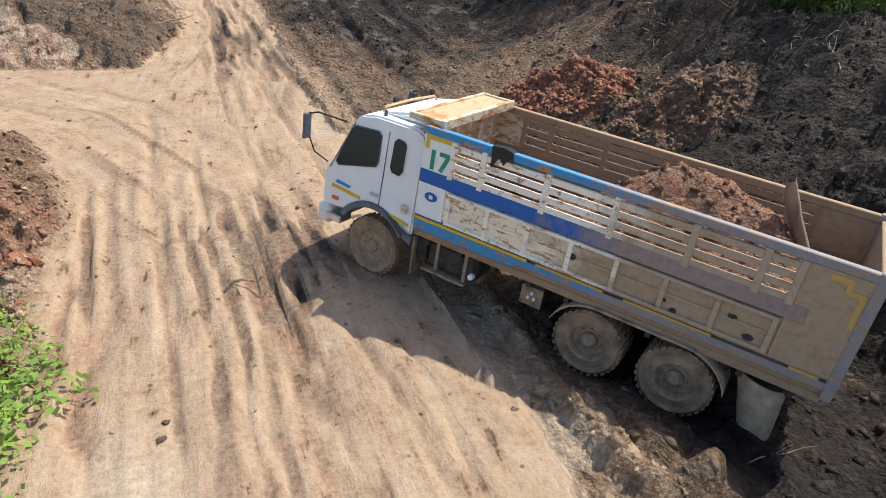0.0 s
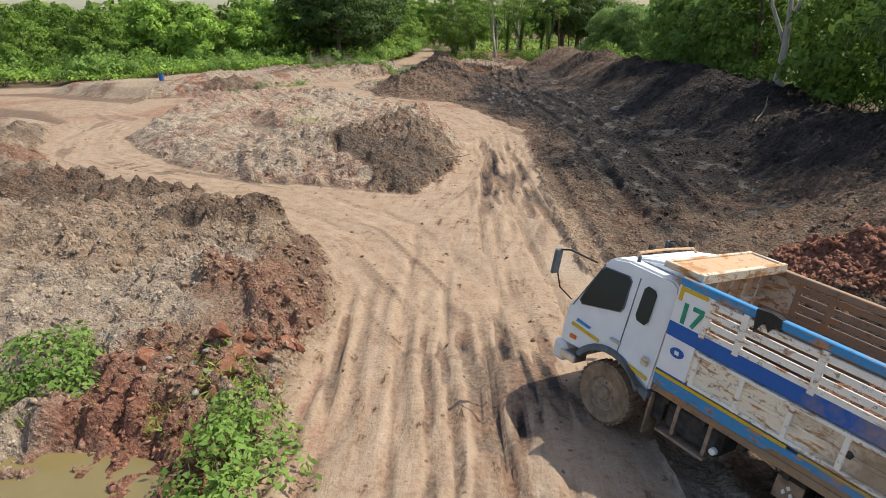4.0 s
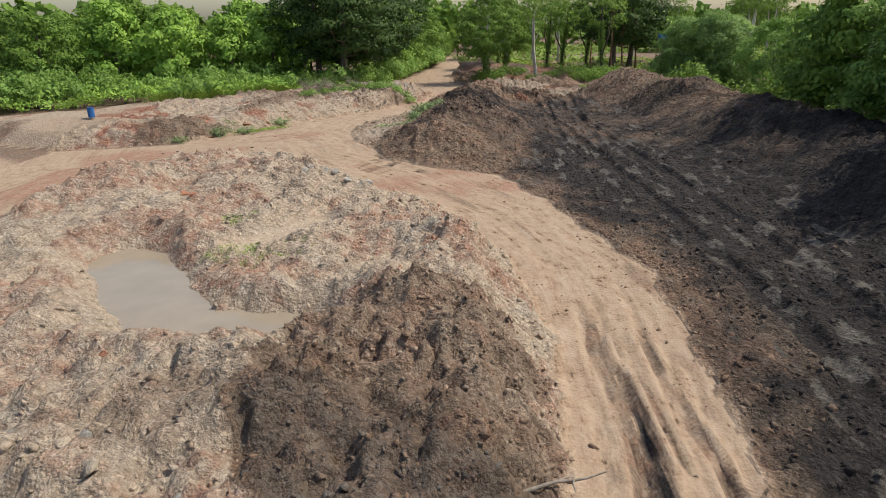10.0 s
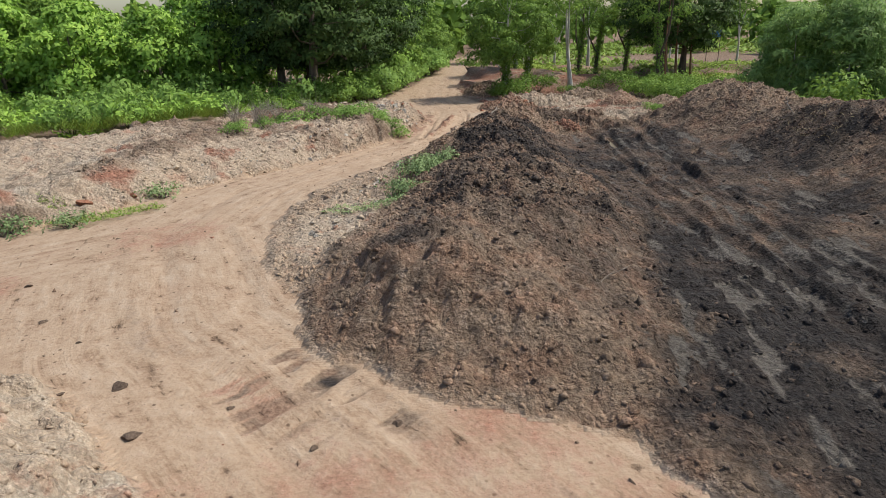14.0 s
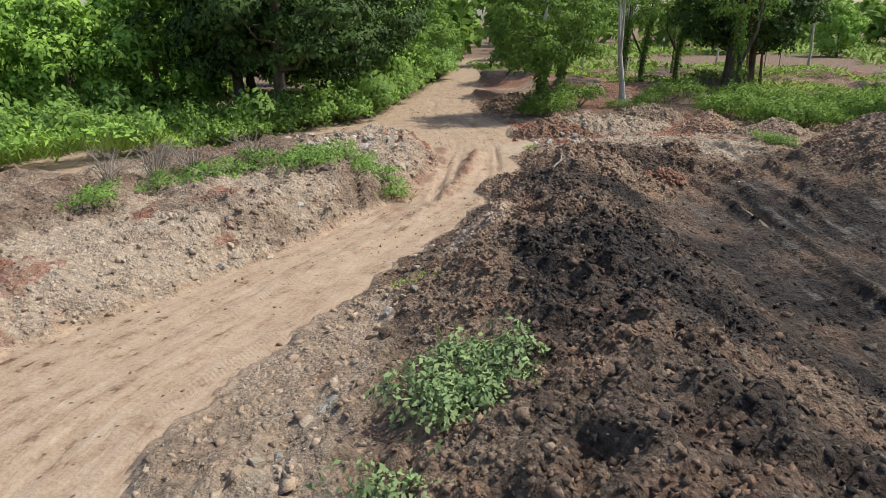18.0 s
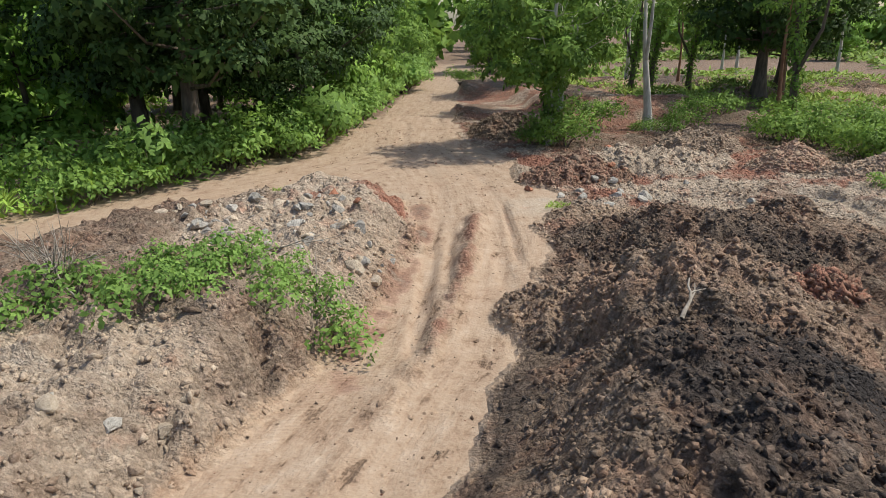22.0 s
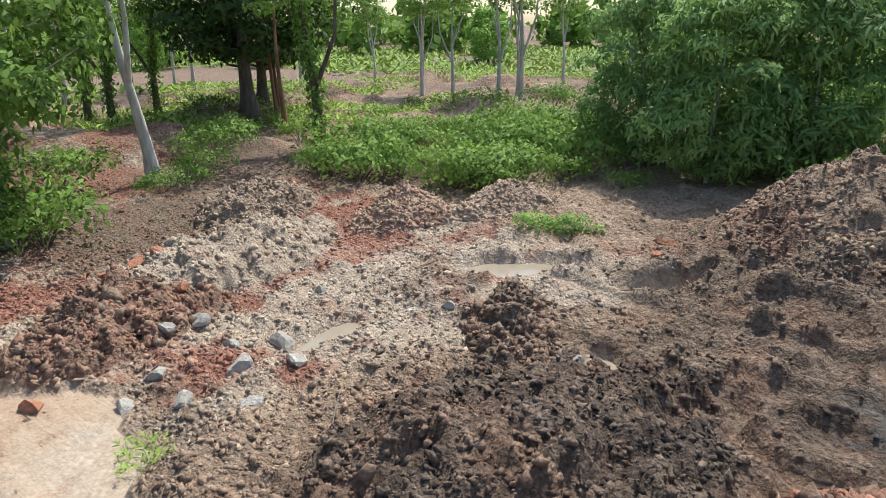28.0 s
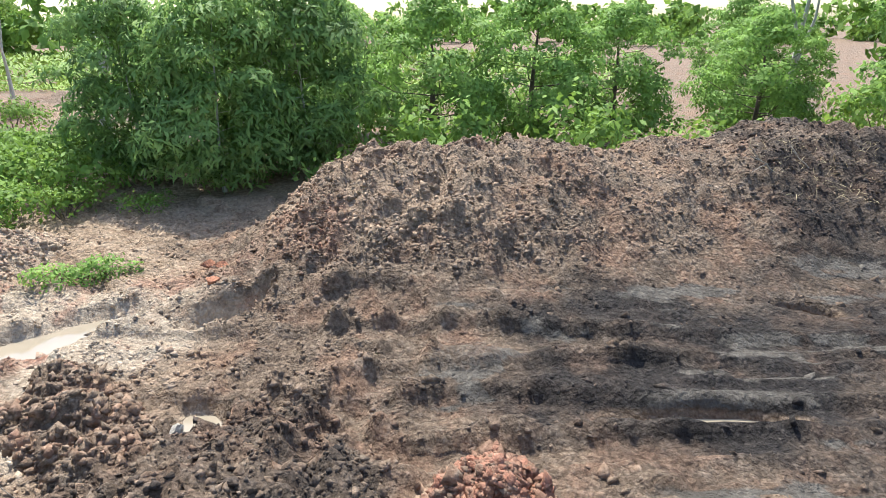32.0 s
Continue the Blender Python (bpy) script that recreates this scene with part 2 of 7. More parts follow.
    firm = m.math("MULTIPLY", lump, m.math("SUBTRACT", 1.0, m.math("MULTIPLY", m.math("MULTIPLY", pale, m.math("SUBTRACT", 1.0, m.math("MINIMUM", dk, 1.0))), 0.5)))
    h = m.math("MULTIPLY", m.math("ADD", big_c, small_c), firm)
    grit = m.math("MULTIPLY", m.math("ADD", m.math("MULTIPLY", mid, 0.3), m.math("ADD", m.math("MULTIPLY", fine, 0.26), m.math("MULTIPLY", grain, 0.05))), m.math("ADD", m.math("MULTIPLY", lump, 0.75), 0.25))
    lines = m.math("ADD", m.math("MULTIPLY", m.math("SUBTRACT", streak, scuff), 0.14), m.math("MULTIPLY", m.math("ADD", streaks[0][2], streaks[1][2]), 0.010))
    lines = m.math("MULTIPLY", lines, m.math("SUBTRACT", 1.0, lump))
    m.bump(m.math("ADD", m.math("ADD", h, grit), lines), 1.0, 0.3)
    m.l(m.ramp(m.math("MULTIPLY", dark, mid), [(0.3, 0.95), (0.62, 0.6)]), m.b.inputs["Roughness"])
    return m.m


def leaf_material(name, dark, light, trans=0.2, size=0.7):
    """Leaves: boughs differ in tone from one another, single leaves a little."""
    m = Mat(name, 0.62, 0.0, 0.14)
    geo = m.n("NewGeometry")
    oi = m.n("ObjectInfo")
    bough = m.noise(m.coords(), size, 2.0, 0.5)
    v = m.math("ADD", m.math("MULTIPLY", geo.outputs["Random Per Island"], 0.42), m.math("MULTIPLY", oi.outputs["Random"], 0.22))
    v = m.math("ADD", v, m.math("MULTIPLY", m.math("SUBTRACT", bough, 0.32), 0.95))
    c = m.ramp(v, [(0.0, dark), (0.55, light), (1.0, (light[0] * 1.45, light[1] * 1.25, light[2] * 1.1))])
    m.color(c)
    tr = m.n("BsdfTranslucent")
    m.l(c, tr.inputs["Color"])
    ms = m.n("MixShader")
    ms.inputs[0].default_value = trans
    m.l(m.b.outputs[0], ms.inputs[1])
    m.l(tr.outputs[0], ms.inputs[2])
    m.l(ms.outputs[0], m.t.nodes["Material Output"].inputs["Surface"])
    return m.m


def bark_material(name, a, b):
    m = Mat(name, 0.9)
    co = m.coords()
    nz = m.noise(co, 5.0, 6.0, 0.6, (1, 1, 0.25))
    m.color(m.ramp(nz, [(0.3, a), (0.7, b)]))
    m.bump(m.noise(co, 18.0, 5.0, 0.6, (1, 1, 0.2)), 0.6, 0.03)
    return m.m


def water_material(name, col):
    m = Mat(name, 0.06, 0.0, 0.5)
    co = m.coords()
    nz = m.noise(co, 0.8, 3.0)
    m.color(m.ramp(nz, [(0.3, tuple(c * 0.85 for c in col)), (0.7, col)]))
    m.bump(m.noise(co, 5.0, 2.0), 0.04, 0.01)
    return m.m


M_SOIL = soil_material()
M_LEAF_DEEP = leaf_material("leaf deep green", (0.018, 0.036, 0.011), (0.068, 0.12, 0.032), 0.18)
M_LEAF_MID = leaf_material("leaf green", (0.045, 0.088, 0.018), (0.19, 0.31, 0.06), 0.34)
M_LEAF_BRIGHT = leaf_material("leaf bright green", (0.075, 0.14, 0.03), (0.25, 0.40, 0.10), 0.4)
M_LEAF_GREY = leaf_material("leaf bamboo green", (0.085, 0.145, 0.045), (0.27, 0.41, 0.13), 0.42)
M_LEAF_LIME = leaf_material("leaf yellow-green", (0.075, 0.15, 0.022), (0.29, 0.47, 0.09), 0.26)
M_LEAF_FEATHER = leaf_material("leaf grey-green", (0.085, 0.13, 0.05), (0.26, 0.36, 0.16))
M_GRASS = leaf_material("grass blade", (0.075, 0.13, 0.022), (0.23, 0.34, 0.065))
M_BARK = bark_material("bark brown", (0.06, 0.045, 0.035), (0.17, 0.13, 0.10))
M_BARK_PALE = bark_material("bark pale", (0.30, 0.275, 0.24), (0.60, 0.57, 0.51))
M_BARK_RED = bark_material("bark reddish", (0.13, 0.06, 0.035), (0.30, 0.17, 0.10))
# puddle colour is muddy beige, paled to carry the sky's reflection
M_WATER = water_material("muddy water with painted sky", (0.33, 0.275, 0.205))
M_WATER_POND = water_material("pond water", (0.24, 0.19, 0.08))


# ---------------------------------------------------------------- small helpers
def mesh_object(name, verts, faces, mat=None, parent=None, smooth=False, label=""):
    me = bpy.data.meshes.new(name)
    me.from_pydata(verts, [], faces)
    if mat:
        me.materials.append(mat)
    if smooth:
        me.shade_smooth()
    ob = new(name, me)
    if parent:
        ob.parent = parent
    if label:
        ob["label"] = label
    return ob


def grid_mesh(name, verts, quads, mat, smooth=True, normals=None):
    """A mesh from numpy arrays of verts (n, 3) and quads (m, 4)."""
    me = bpy.data.meshes.new(name)
    nv, nf = len(verts), len(quads)
    me.vertices.add(nv)
    me.vertices.foreach_set("co", np.ascontiguousarray(verts, np.float32).ravel())
    me.loops.add(nf * 4)
    me.loops.foreach_set("vertex_index", np.ascontiguousarray(quads, np.int32).ravel())
    me.polygons.add(nf)
    me.polygons.foreach_set("loop_start", np.arange(0, nf * 4, 4, dtype=np.int32))
    me.polygons.foreach_set("use_smooth", np.full(nf, smooth))
    me.update(calc_edges=True)
    me.materials.append(mat)
    if normals is not None:
        me.normals_split_custom_set_from_vertices(np.ascontiguousarray(normals, np.float32))
    return me


def part(name, bm, mat, parent, label=""):
    me = bpy.data.meshes.new(name)
    bm.normal_update()
    bm.to_mesh(me)
    bm.free()
    me.materials.append(mat)
    ob = new(name, me)
    ob.parent = parent
    if label:
        ob["label"] = label
    return ob


def empty(name, m=None):
    ob = new(name)
    ob.empty_display_size = 0.2
    if m is not None:
        ob.matrix_world = m
    return ob


# ---------------------------------------------------------------- noise on arrays
def hash2(ix, iy, seed):
    n = (ix.astype(np.int64) * 374761393 + iy.astype(np.int64) * 668265263 + seed * 974711) & 0xFFFFFFFF
    n = ((n ^ (n >> 13)) * 1274126177) & 0xFFFFFFFF
    n = n ^ (n >> 16)
    return (n & 0xFFFFFF) / float(0xFFFFFF)


def vnoise(x, y, seed):
    ix, iy = np.floor(x), np.floor(y)
    fx, fy = x - ix, y - iy
    fx, fy = fx * fx * (3 - 2 * fx), fy * fy * (3 - 2 * fy)
    a, b = hash2(ix, iy, seed), hash2(ix + 1, iy, seed)
    c, d = hash2(ix, iy + 1, seed), hash2(ix + 1, iy + 1, seed)
    return (a + (b - a) * fx) * (1 - fy) + (c + (d - c) * fx) * fy


def fbm(x, y, size, seed, octaves=4, gain=0.5):
    out, amp, tot = 0.0, 1.0, 0.0
    for k in range(octaves):
        f = 2.0**k / size
        out = out + amp * vnoise(x * f + 17.3 * k, y * f - 9.1 * k, seed + k)
        tot += amp
        amp *= gain
    return out / tot


def clods(x, y, cell, seed, fill=0.8):
    """Rounded lumps scattered one to a cell: the height of the tallest at each place."""
    u, v = x / cell, y / cell
    iu, iv = np.floor(u), np.floor(v)
    h = np.zeros_like(u)
    for dx in (-1, 0, 1):
        for dy in (-1, 0, 1):
            cu, cv = iu + dx, iv + dy
            px = cu + 0.15 + 0.7 * hash2(cu, cv, seed)
            py = cv + 0.15 + 0.7 * hash2(cu, cv, seed + 1)
            r = 0.25 + 0.6 * hash2(cu, cv, seed + 2) ** 2
            a = hash2(cu, cv, seed + 4) * 3.14
            ex, ey = u - px, v - py
            qx, qy = ex * np.cos(a) + ey * np.sin(a), (ey * np.cos(a) - ex * np.sin(a)) * 1.35
            edge = np.maximum(np.maximum(np.abs(qx) * 1.15, np.abs(qy) * 1.25), np.abs(qx + qy * 0.7) * 0.95) / r
            k = np.minimum(np.maximum(0, 1 - edge) * 1.6, 0.62 + 0.3 * ex) * r * (0.5 + 0.7 * hash2(cu, cv, seed + 5))
            k = np.maximum(k, 0)
            h = np.maximum(h, np.where(hash2(cu, cv, seed + 3) < fill, k, 0))
    return h * cell


def smooth(v, a, b):
    t = np.clip((v - a) / (b - a), 0, 1)
    return t * t * (3 - 2 * t)


def inside(x, y, poly):
    """Signed distance to a closed outline, positive inside."""
    d = np.full(np.shape(x), 1e9)
    odd = np.zeros(np.shape(x), bool)
    for (ax, ay), (bx, by) in zip(poly, poly[1:] + poly[:1]):
        ex, ey = bx - ax, by - ay
        t = np.clip(((x - ax) * ex + (y - ay) * ey) / (ex * ex + ey * ey), 0, 1)
        d = np.minimum(d, (x - ax - t * ex) ** 2 + (y - ay - t * ey) ** 2)
        if ay != by:
            odd ^= ((ay > y) != (by > y)) & (x < ex * (y - ay) / ey + ax)
    return np.where(odd, 1, -1) * np.sqrt(d)


def along(x, y, line):
    """Distance to an open line, its side, and how far along it the nearest point lies."""
    d, s, side, run = np.full(np.shape(x), 1e9), np.zeros(np.shape(x)), np.zeros(np.shape(x)), 0.0
    for (ax, ay), (bx, by) in zip(line, line[1:]):
        ex, ey = bx - ax, by - ay
        n = math.hypot(ex, ey)
        t = np.clip(((x - ax) * ex + (y - ay) * ey) / (n * n), 0, 1)
        q = np.sqrt((x - ax - t * ex) ** 2 + (y - ay - t * ey) ** 2)
        near = q < d
        d = np.where(near, q, d)
        s = np.where(near, run + t * n, s)
        side = np.where(near, np.sign((x - ax) * ey - (y - ay) * ex), side)
        run += n
    return d, d * side, s


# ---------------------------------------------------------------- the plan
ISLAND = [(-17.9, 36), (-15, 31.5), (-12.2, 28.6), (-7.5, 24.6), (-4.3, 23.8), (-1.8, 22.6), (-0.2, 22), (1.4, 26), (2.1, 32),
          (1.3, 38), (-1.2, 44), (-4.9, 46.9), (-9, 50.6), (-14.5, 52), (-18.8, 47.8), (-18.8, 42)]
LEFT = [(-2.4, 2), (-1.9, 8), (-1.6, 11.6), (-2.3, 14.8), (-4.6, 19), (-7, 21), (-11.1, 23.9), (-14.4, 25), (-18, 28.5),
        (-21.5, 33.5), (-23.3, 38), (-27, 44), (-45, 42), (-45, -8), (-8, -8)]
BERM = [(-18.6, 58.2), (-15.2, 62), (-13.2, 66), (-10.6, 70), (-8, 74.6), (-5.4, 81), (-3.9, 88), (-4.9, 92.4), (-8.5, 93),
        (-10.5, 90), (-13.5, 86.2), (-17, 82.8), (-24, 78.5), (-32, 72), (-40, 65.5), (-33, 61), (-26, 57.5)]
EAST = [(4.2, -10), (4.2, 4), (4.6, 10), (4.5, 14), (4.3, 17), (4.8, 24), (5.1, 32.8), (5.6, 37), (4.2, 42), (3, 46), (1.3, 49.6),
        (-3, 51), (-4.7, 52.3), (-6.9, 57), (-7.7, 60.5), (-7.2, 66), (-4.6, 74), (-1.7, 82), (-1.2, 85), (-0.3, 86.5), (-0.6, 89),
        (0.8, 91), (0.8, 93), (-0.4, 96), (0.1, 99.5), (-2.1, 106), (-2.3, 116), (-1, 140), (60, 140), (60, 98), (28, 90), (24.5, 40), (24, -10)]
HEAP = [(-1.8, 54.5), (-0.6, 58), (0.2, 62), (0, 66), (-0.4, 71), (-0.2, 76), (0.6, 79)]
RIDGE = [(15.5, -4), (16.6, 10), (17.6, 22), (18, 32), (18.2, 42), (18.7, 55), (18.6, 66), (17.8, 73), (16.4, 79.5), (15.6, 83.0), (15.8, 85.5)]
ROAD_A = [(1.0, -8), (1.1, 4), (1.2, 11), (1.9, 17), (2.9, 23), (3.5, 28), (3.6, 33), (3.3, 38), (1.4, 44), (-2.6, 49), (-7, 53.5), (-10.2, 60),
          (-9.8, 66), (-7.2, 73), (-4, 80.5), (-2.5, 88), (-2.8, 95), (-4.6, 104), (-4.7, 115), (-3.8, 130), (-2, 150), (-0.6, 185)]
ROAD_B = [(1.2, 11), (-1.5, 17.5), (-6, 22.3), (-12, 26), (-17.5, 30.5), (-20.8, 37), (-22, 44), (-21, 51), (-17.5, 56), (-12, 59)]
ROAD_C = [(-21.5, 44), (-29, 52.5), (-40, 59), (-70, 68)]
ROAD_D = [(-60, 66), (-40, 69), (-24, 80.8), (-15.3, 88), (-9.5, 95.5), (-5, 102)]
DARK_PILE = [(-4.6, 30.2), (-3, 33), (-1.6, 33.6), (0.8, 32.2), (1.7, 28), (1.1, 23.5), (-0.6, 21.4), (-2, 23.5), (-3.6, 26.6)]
TIPPED = [(-9.0, 16.0, 5.5, 3.8, 10, (0.4, 0.10, 0.16), 0.75, 0.15), (-3.2, 11.6, 1.9, 2.5, 20, (0.12, 0.55, 0.08), 0.9, 0.1), (-2.3, 13.6, 1.2, 2.2, 25, (0.0, 0.5, 0.24), 0.8, 0.0), (-4.1, 10.2, 0.75, 1.1, 30, (0.3, 0.42, 0.02), 0.05, 0.0),
          (-6.4, 10.6, 1.8, 1.7, 0, (0.9, 0.02, 0.14), 0.6, 0.0), (-3.7, 8.7, 1.3, 0.9, 0, (0.15, 0.52, 0.06), 1.0, 0.1), (-5.8, 16.8, 1.7, 1.2, 0, (0.1, 0.1, 0.38), 0.9, 0.25), (-14.0, 21.6, 3.2, 1.5, 10, (0.0, 0.08, 0.5), 0.8, 0.15),
          (-10.5, 19.4, 2.5, 0.9, 15, (0.0, 0.1, 0.42), 0.9, 0.2), (-19.5, 29.5, 2.0, 3.4, 25, (0.1, 0.55, 0.1), 0.7, 0.0), (-5.0, 13.6, 1.2, 0.7, 0, (0.85, 0.0, 0.05), 0.5, 0.0)]
TRACKS = [((0.1, 3.0), (-0.2, 12.0), 0.10, 0.05, 0.3), ((0.62, 4.5), (0.45, 11.0), 0.10, 0.07, 0.62), ((0.98, 5.0), (0.85, 10.0), 0.09, 0.06, 0.7), ((1.42, 6.4), (1.30, 10.6), 0.17, 0.11, 0.95),
          ((1.80, 5.5), (1.72, 10.0), 0.09, 0.08, 0.85), ((2.15, 6.6), (2.05, 10.8), 0.13, 0.10, 0.95), ((2.5, 6.9), (2.35, 10.6), 0.09, 0.08, 0.9), ((2.95, 7.6), (2.7, 11.6), 0.16, 0.07, 0.6),
          ((-1.25, 7.4), (-1.55, 12.8), 0.12, 0.12, 0.55), ((-0.85, 7.0), (-1.1, 13.5), 0.16, 0.06, 0.25), ((-0.35, 3.0), (-0.6, 14.0), 0.14, 0.05, 0.2), ((1.9, -2.0), (1.6, 5.5), 0.12, 0.04, 0.35), ((3.2, -2.0), (2.7, 6.0), 0.12, 0.04, 0.3),
          ((2.35, 20.0), (3.05, 33.5), 0.20, 0.12, 0.8), ((2.85, 21.0), (3.3, 31.0), 0.12, 0.10, 0.9), ((3.35, 18.0), (3.75, 33.0), 0.11, 0.06, 0.4), ((4.35, 18.0), (4.15, 33.0), 0.16, 0.10, 0.6), ((1.75, 20.5), (2.35, 30.0), 0.14, 0.05, 0.35),
          ((-4.2, 80.5), (-3.75, 90.0), 0.20, 0.12, 0.2), ((-3.6, 80.5), (-3.2, 88.5), 0.10, 0.08, 0.2), ((-2.15, 80.0), (-1.7, 90.5), 0.20, 0.05, 0.1), ((-1.3, 85.5), (-1.2, 92.0), 0.13, 0.06, 0.3)]
_r = random.Random(12)
for _k in range(22):
    _x, _y, _n = -0.6 + 4.2 * _r.random(), -3 + 14 * _r.random(), 5 + 7 * _r.random()
    TRACKS.append(((_x, _y), (_x - 0.35 + 0.6 * _r.random(), _y + _n), 0.05 + 0.08 * _r.random(), 0.03 + 0.04 * _r.random(), 0.06 + 0.3 * _r.random() ** 2))
for _k in range(14):
    _x, _y, _n = 1.9 + 2.6 * _r.random(), 16 + 12 * _r.random(), 5 + 8 * _r.random()
    TRACKS.append(((_x, _y), (_x + 0.06 * _n, _y + _n), 0.06 + 0.08 * _r.random(), 0.03 + 0.04 * _r.random(), 0.06 + 0.3 * _r.random() ** 2))
# heaps: centre, radii, turn in degrees, height, (pale, red, dark), lump size
HEAPS = {
    "red_by_truck": (10.9, 13.0, 1.9, 1.5, -35, 1.05, (0, 1.0, 0.0), 0.34),
    "brown_by_truck": (12.1, 9.9, 1.8, 1.4, -35, 0.85, (0, 0.75, 0.34), 0.22),
    "black": (3.7, 86.6, 4.2, 2.7, -4, 0.95, (0, 0.03, 0.72), 0.3),
    "brown": (1.1, 81.2, 3.9, 2.2, -24, 0.95, (0.0, 0.36, 0.30), 0.3),
    "red_mud": (7.2, 89.2, 2.0, 1.0, 40, 0.35, (0, 0.55, 0.36), 0.3),
    "red_low": (4.9, 82.9, 1.25, 0.9, 0, 0.5, (0.0, 0.72, 0.2), 0.3),
    "red_at_fork": (2.5, 96.0, 3.2, 1.8, 28, 1.0, (0.1, 0.62, 0.26), 0.42),
    "pale": (6.0, 97.6, 3.8, 2.2, 15, 0.75, (0.95, 0.1, 0.1), 0.35),
    "grey": (9.4, 101.5, 2.6, 1.8, 20, 0.9, (0.5, 0.1, 0.2), 0.3),
    "reddish": (11.6, 96.6, 2.0, 1.5, 0, 1.15, (0.4, 0.42, 0.10), 0.14),
    "mauve": (14.7, 95.0, 2.2, 1.4, -10, 0.95, (0.5, 0.3, 0.12), 0.12),
    "roadside": (0.6, 108.6, 2.9, 2.4, 70, 1.1, (0, 0.25, 0.6), 0.35),
}


def base_level(x, y):
    z = 0.72 * np.exp(-(((x + 8) / 11) ** 2) - ((y - 57) / 14) ** 2) + 0.3 * np.exp(-(((x - 1) / 9) ** 2) - ((y - 64) / 8) ** 2)
    return z - 0.012 * np.clip(y - 92, 0, 40)


# the lorry stands askew: one wheel line on the road's edge, the other down in the mud
LORRY_AT = Vector((3.28, 7.16, -0.04))
LORRY_X, LORRY_B, LORRY_Z = Vector((0.809, 0.567, -0.154)), Vector((0.562, -0.823, -0.081)), Vector((0.173, 0.021, 0.985))


LUMPS = [None, None]


def terrain(x, y, fine=True):
    """Height, soil make-up (pale, red, dark, lump) and zone of the ground at arrays of places."""
    x, y = np.asarray(x, float), np.asarray(y, float)
    z = base_level(x, y)
    jit = (fbm(x, y, 1.1, 5, 3) - 0.5) * 1.1
    n4, n9 = fbm(x, y, 4.0, 21, 4), fbm(x, y, 9.0, 31, 3)
    pale = 0.12 * smooth(n4, 0.45, 0.7)
    red = np.zeros_like(x)
    dark = np.zeros_like(x)
    lump = np.full_like(x, 0.08)
    zone = np.zeros(x.shape, int)
    lumps = np.zeros_like(x)

    # wheel tracks along the roads
    rut = np.zeros_like(x)
    for k, (line, half) in enumerate(((ROAD_A, 2.3), (ROAD_B, 2.2), (ROAD_C, 2.2), (ROAD_D, 1.5))):
        d, off, s = along(x, y, line)
        if k == 0:
            lane_a, lane_b, near = np.stack([off, s, smooth(d, 3.2, 1.6)], -1), np.zeros((len(x), 3)), np.full(len(x), 1e9)
        else:
            lane_b = np.where((d < near)[:, None], np.stack([off, s + 40.0 * k, smooth(d, 3.0, 1.4)], -1), lane_b)
            near = np.minimum(d, near)
        wob = (vnoise(s * 0.12, s * 0 + k, 77) - 0.5) * 1.2
        streak = fbm(off * 2.2 + wob * 2, s * 0.2, 1.0, 60 + k, 2, 0.5)
        mask = smooth(d, half + 0.8, half - 0.6)
        rut += mask * (streak - 0.5) * 0.055
        for lane in (-0.95, 0.95):
            g = np.exp(-(((off - wob - lane) / 0.27) ** 2))
            rut -= mask * g * 0.05 * (0.3 + vnoise(s * 0.3, s * 0 + lane, 12))
        dark = np.maximum(dark, mask * smooth(streak, 0.62, 0.8) * 0.3 * smooth(y, 75, 40))
    # deep black ruts beside the mound; by the lorry, mud plus its shadow painted dark
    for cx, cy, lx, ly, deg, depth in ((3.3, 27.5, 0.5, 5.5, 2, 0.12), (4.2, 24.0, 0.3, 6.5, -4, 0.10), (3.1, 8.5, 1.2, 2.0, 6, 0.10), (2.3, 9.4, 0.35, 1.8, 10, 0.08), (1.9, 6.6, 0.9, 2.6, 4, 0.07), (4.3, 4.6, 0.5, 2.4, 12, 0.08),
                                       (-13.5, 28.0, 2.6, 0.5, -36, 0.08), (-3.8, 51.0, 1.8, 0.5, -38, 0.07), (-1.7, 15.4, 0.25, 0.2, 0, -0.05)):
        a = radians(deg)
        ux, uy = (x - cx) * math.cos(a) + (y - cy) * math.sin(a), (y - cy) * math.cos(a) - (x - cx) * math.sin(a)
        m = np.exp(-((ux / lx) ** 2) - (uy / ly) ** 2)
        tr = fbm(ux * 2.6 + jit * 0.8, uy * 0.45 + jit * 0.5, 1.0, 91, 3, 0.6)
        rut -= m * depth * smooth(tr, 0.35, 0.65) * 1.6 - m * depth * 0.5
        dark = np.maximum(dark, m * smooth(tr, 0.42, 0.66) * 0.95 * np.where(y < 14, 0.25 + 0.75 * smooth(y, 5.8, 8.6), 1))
    # single wheel ruts, dark where mud has been pressed into them: from, to, half width, depth, darkness
    worn, crumb = smooth(fbm(x * 2.5, y * 0.6, 1.0, 63, 3), 0.32, 0.6), fbm(x, y, 0.4, 64, 2)
    for (ax, ay), (bx, by), hw, depth, dk in TRACKS:
        f = np.clip((y - ay) / (by - ay), -0.3, 1.3)
        off = x - ax - (bx - ax) * f + (vnoise(y * 0.5, y * 0 + ax, 61) - 0.5) * 0.22
        m = smooth(np.abs(off), hw * 1.3, hw * 0.5) * smooth(f, -0.12, 0.1) * smooth(f, 1.12, 0.85)
        rim = smooth(np.abs(off), hw * 2.2, hw * 1.6) * smooth(np.abs(off), hw * 0.9, hw * 1.5) * smooth(f, -0.12, 0.1) * smooth(f, 1.12, 0.85)
        rut -= m * depth * (0.5 + 0.6 * worn) - rim * depth * 0.35 * crumb
        dark = np.maximum(dark, m * dk * (0.35 + 0.65 * worn))
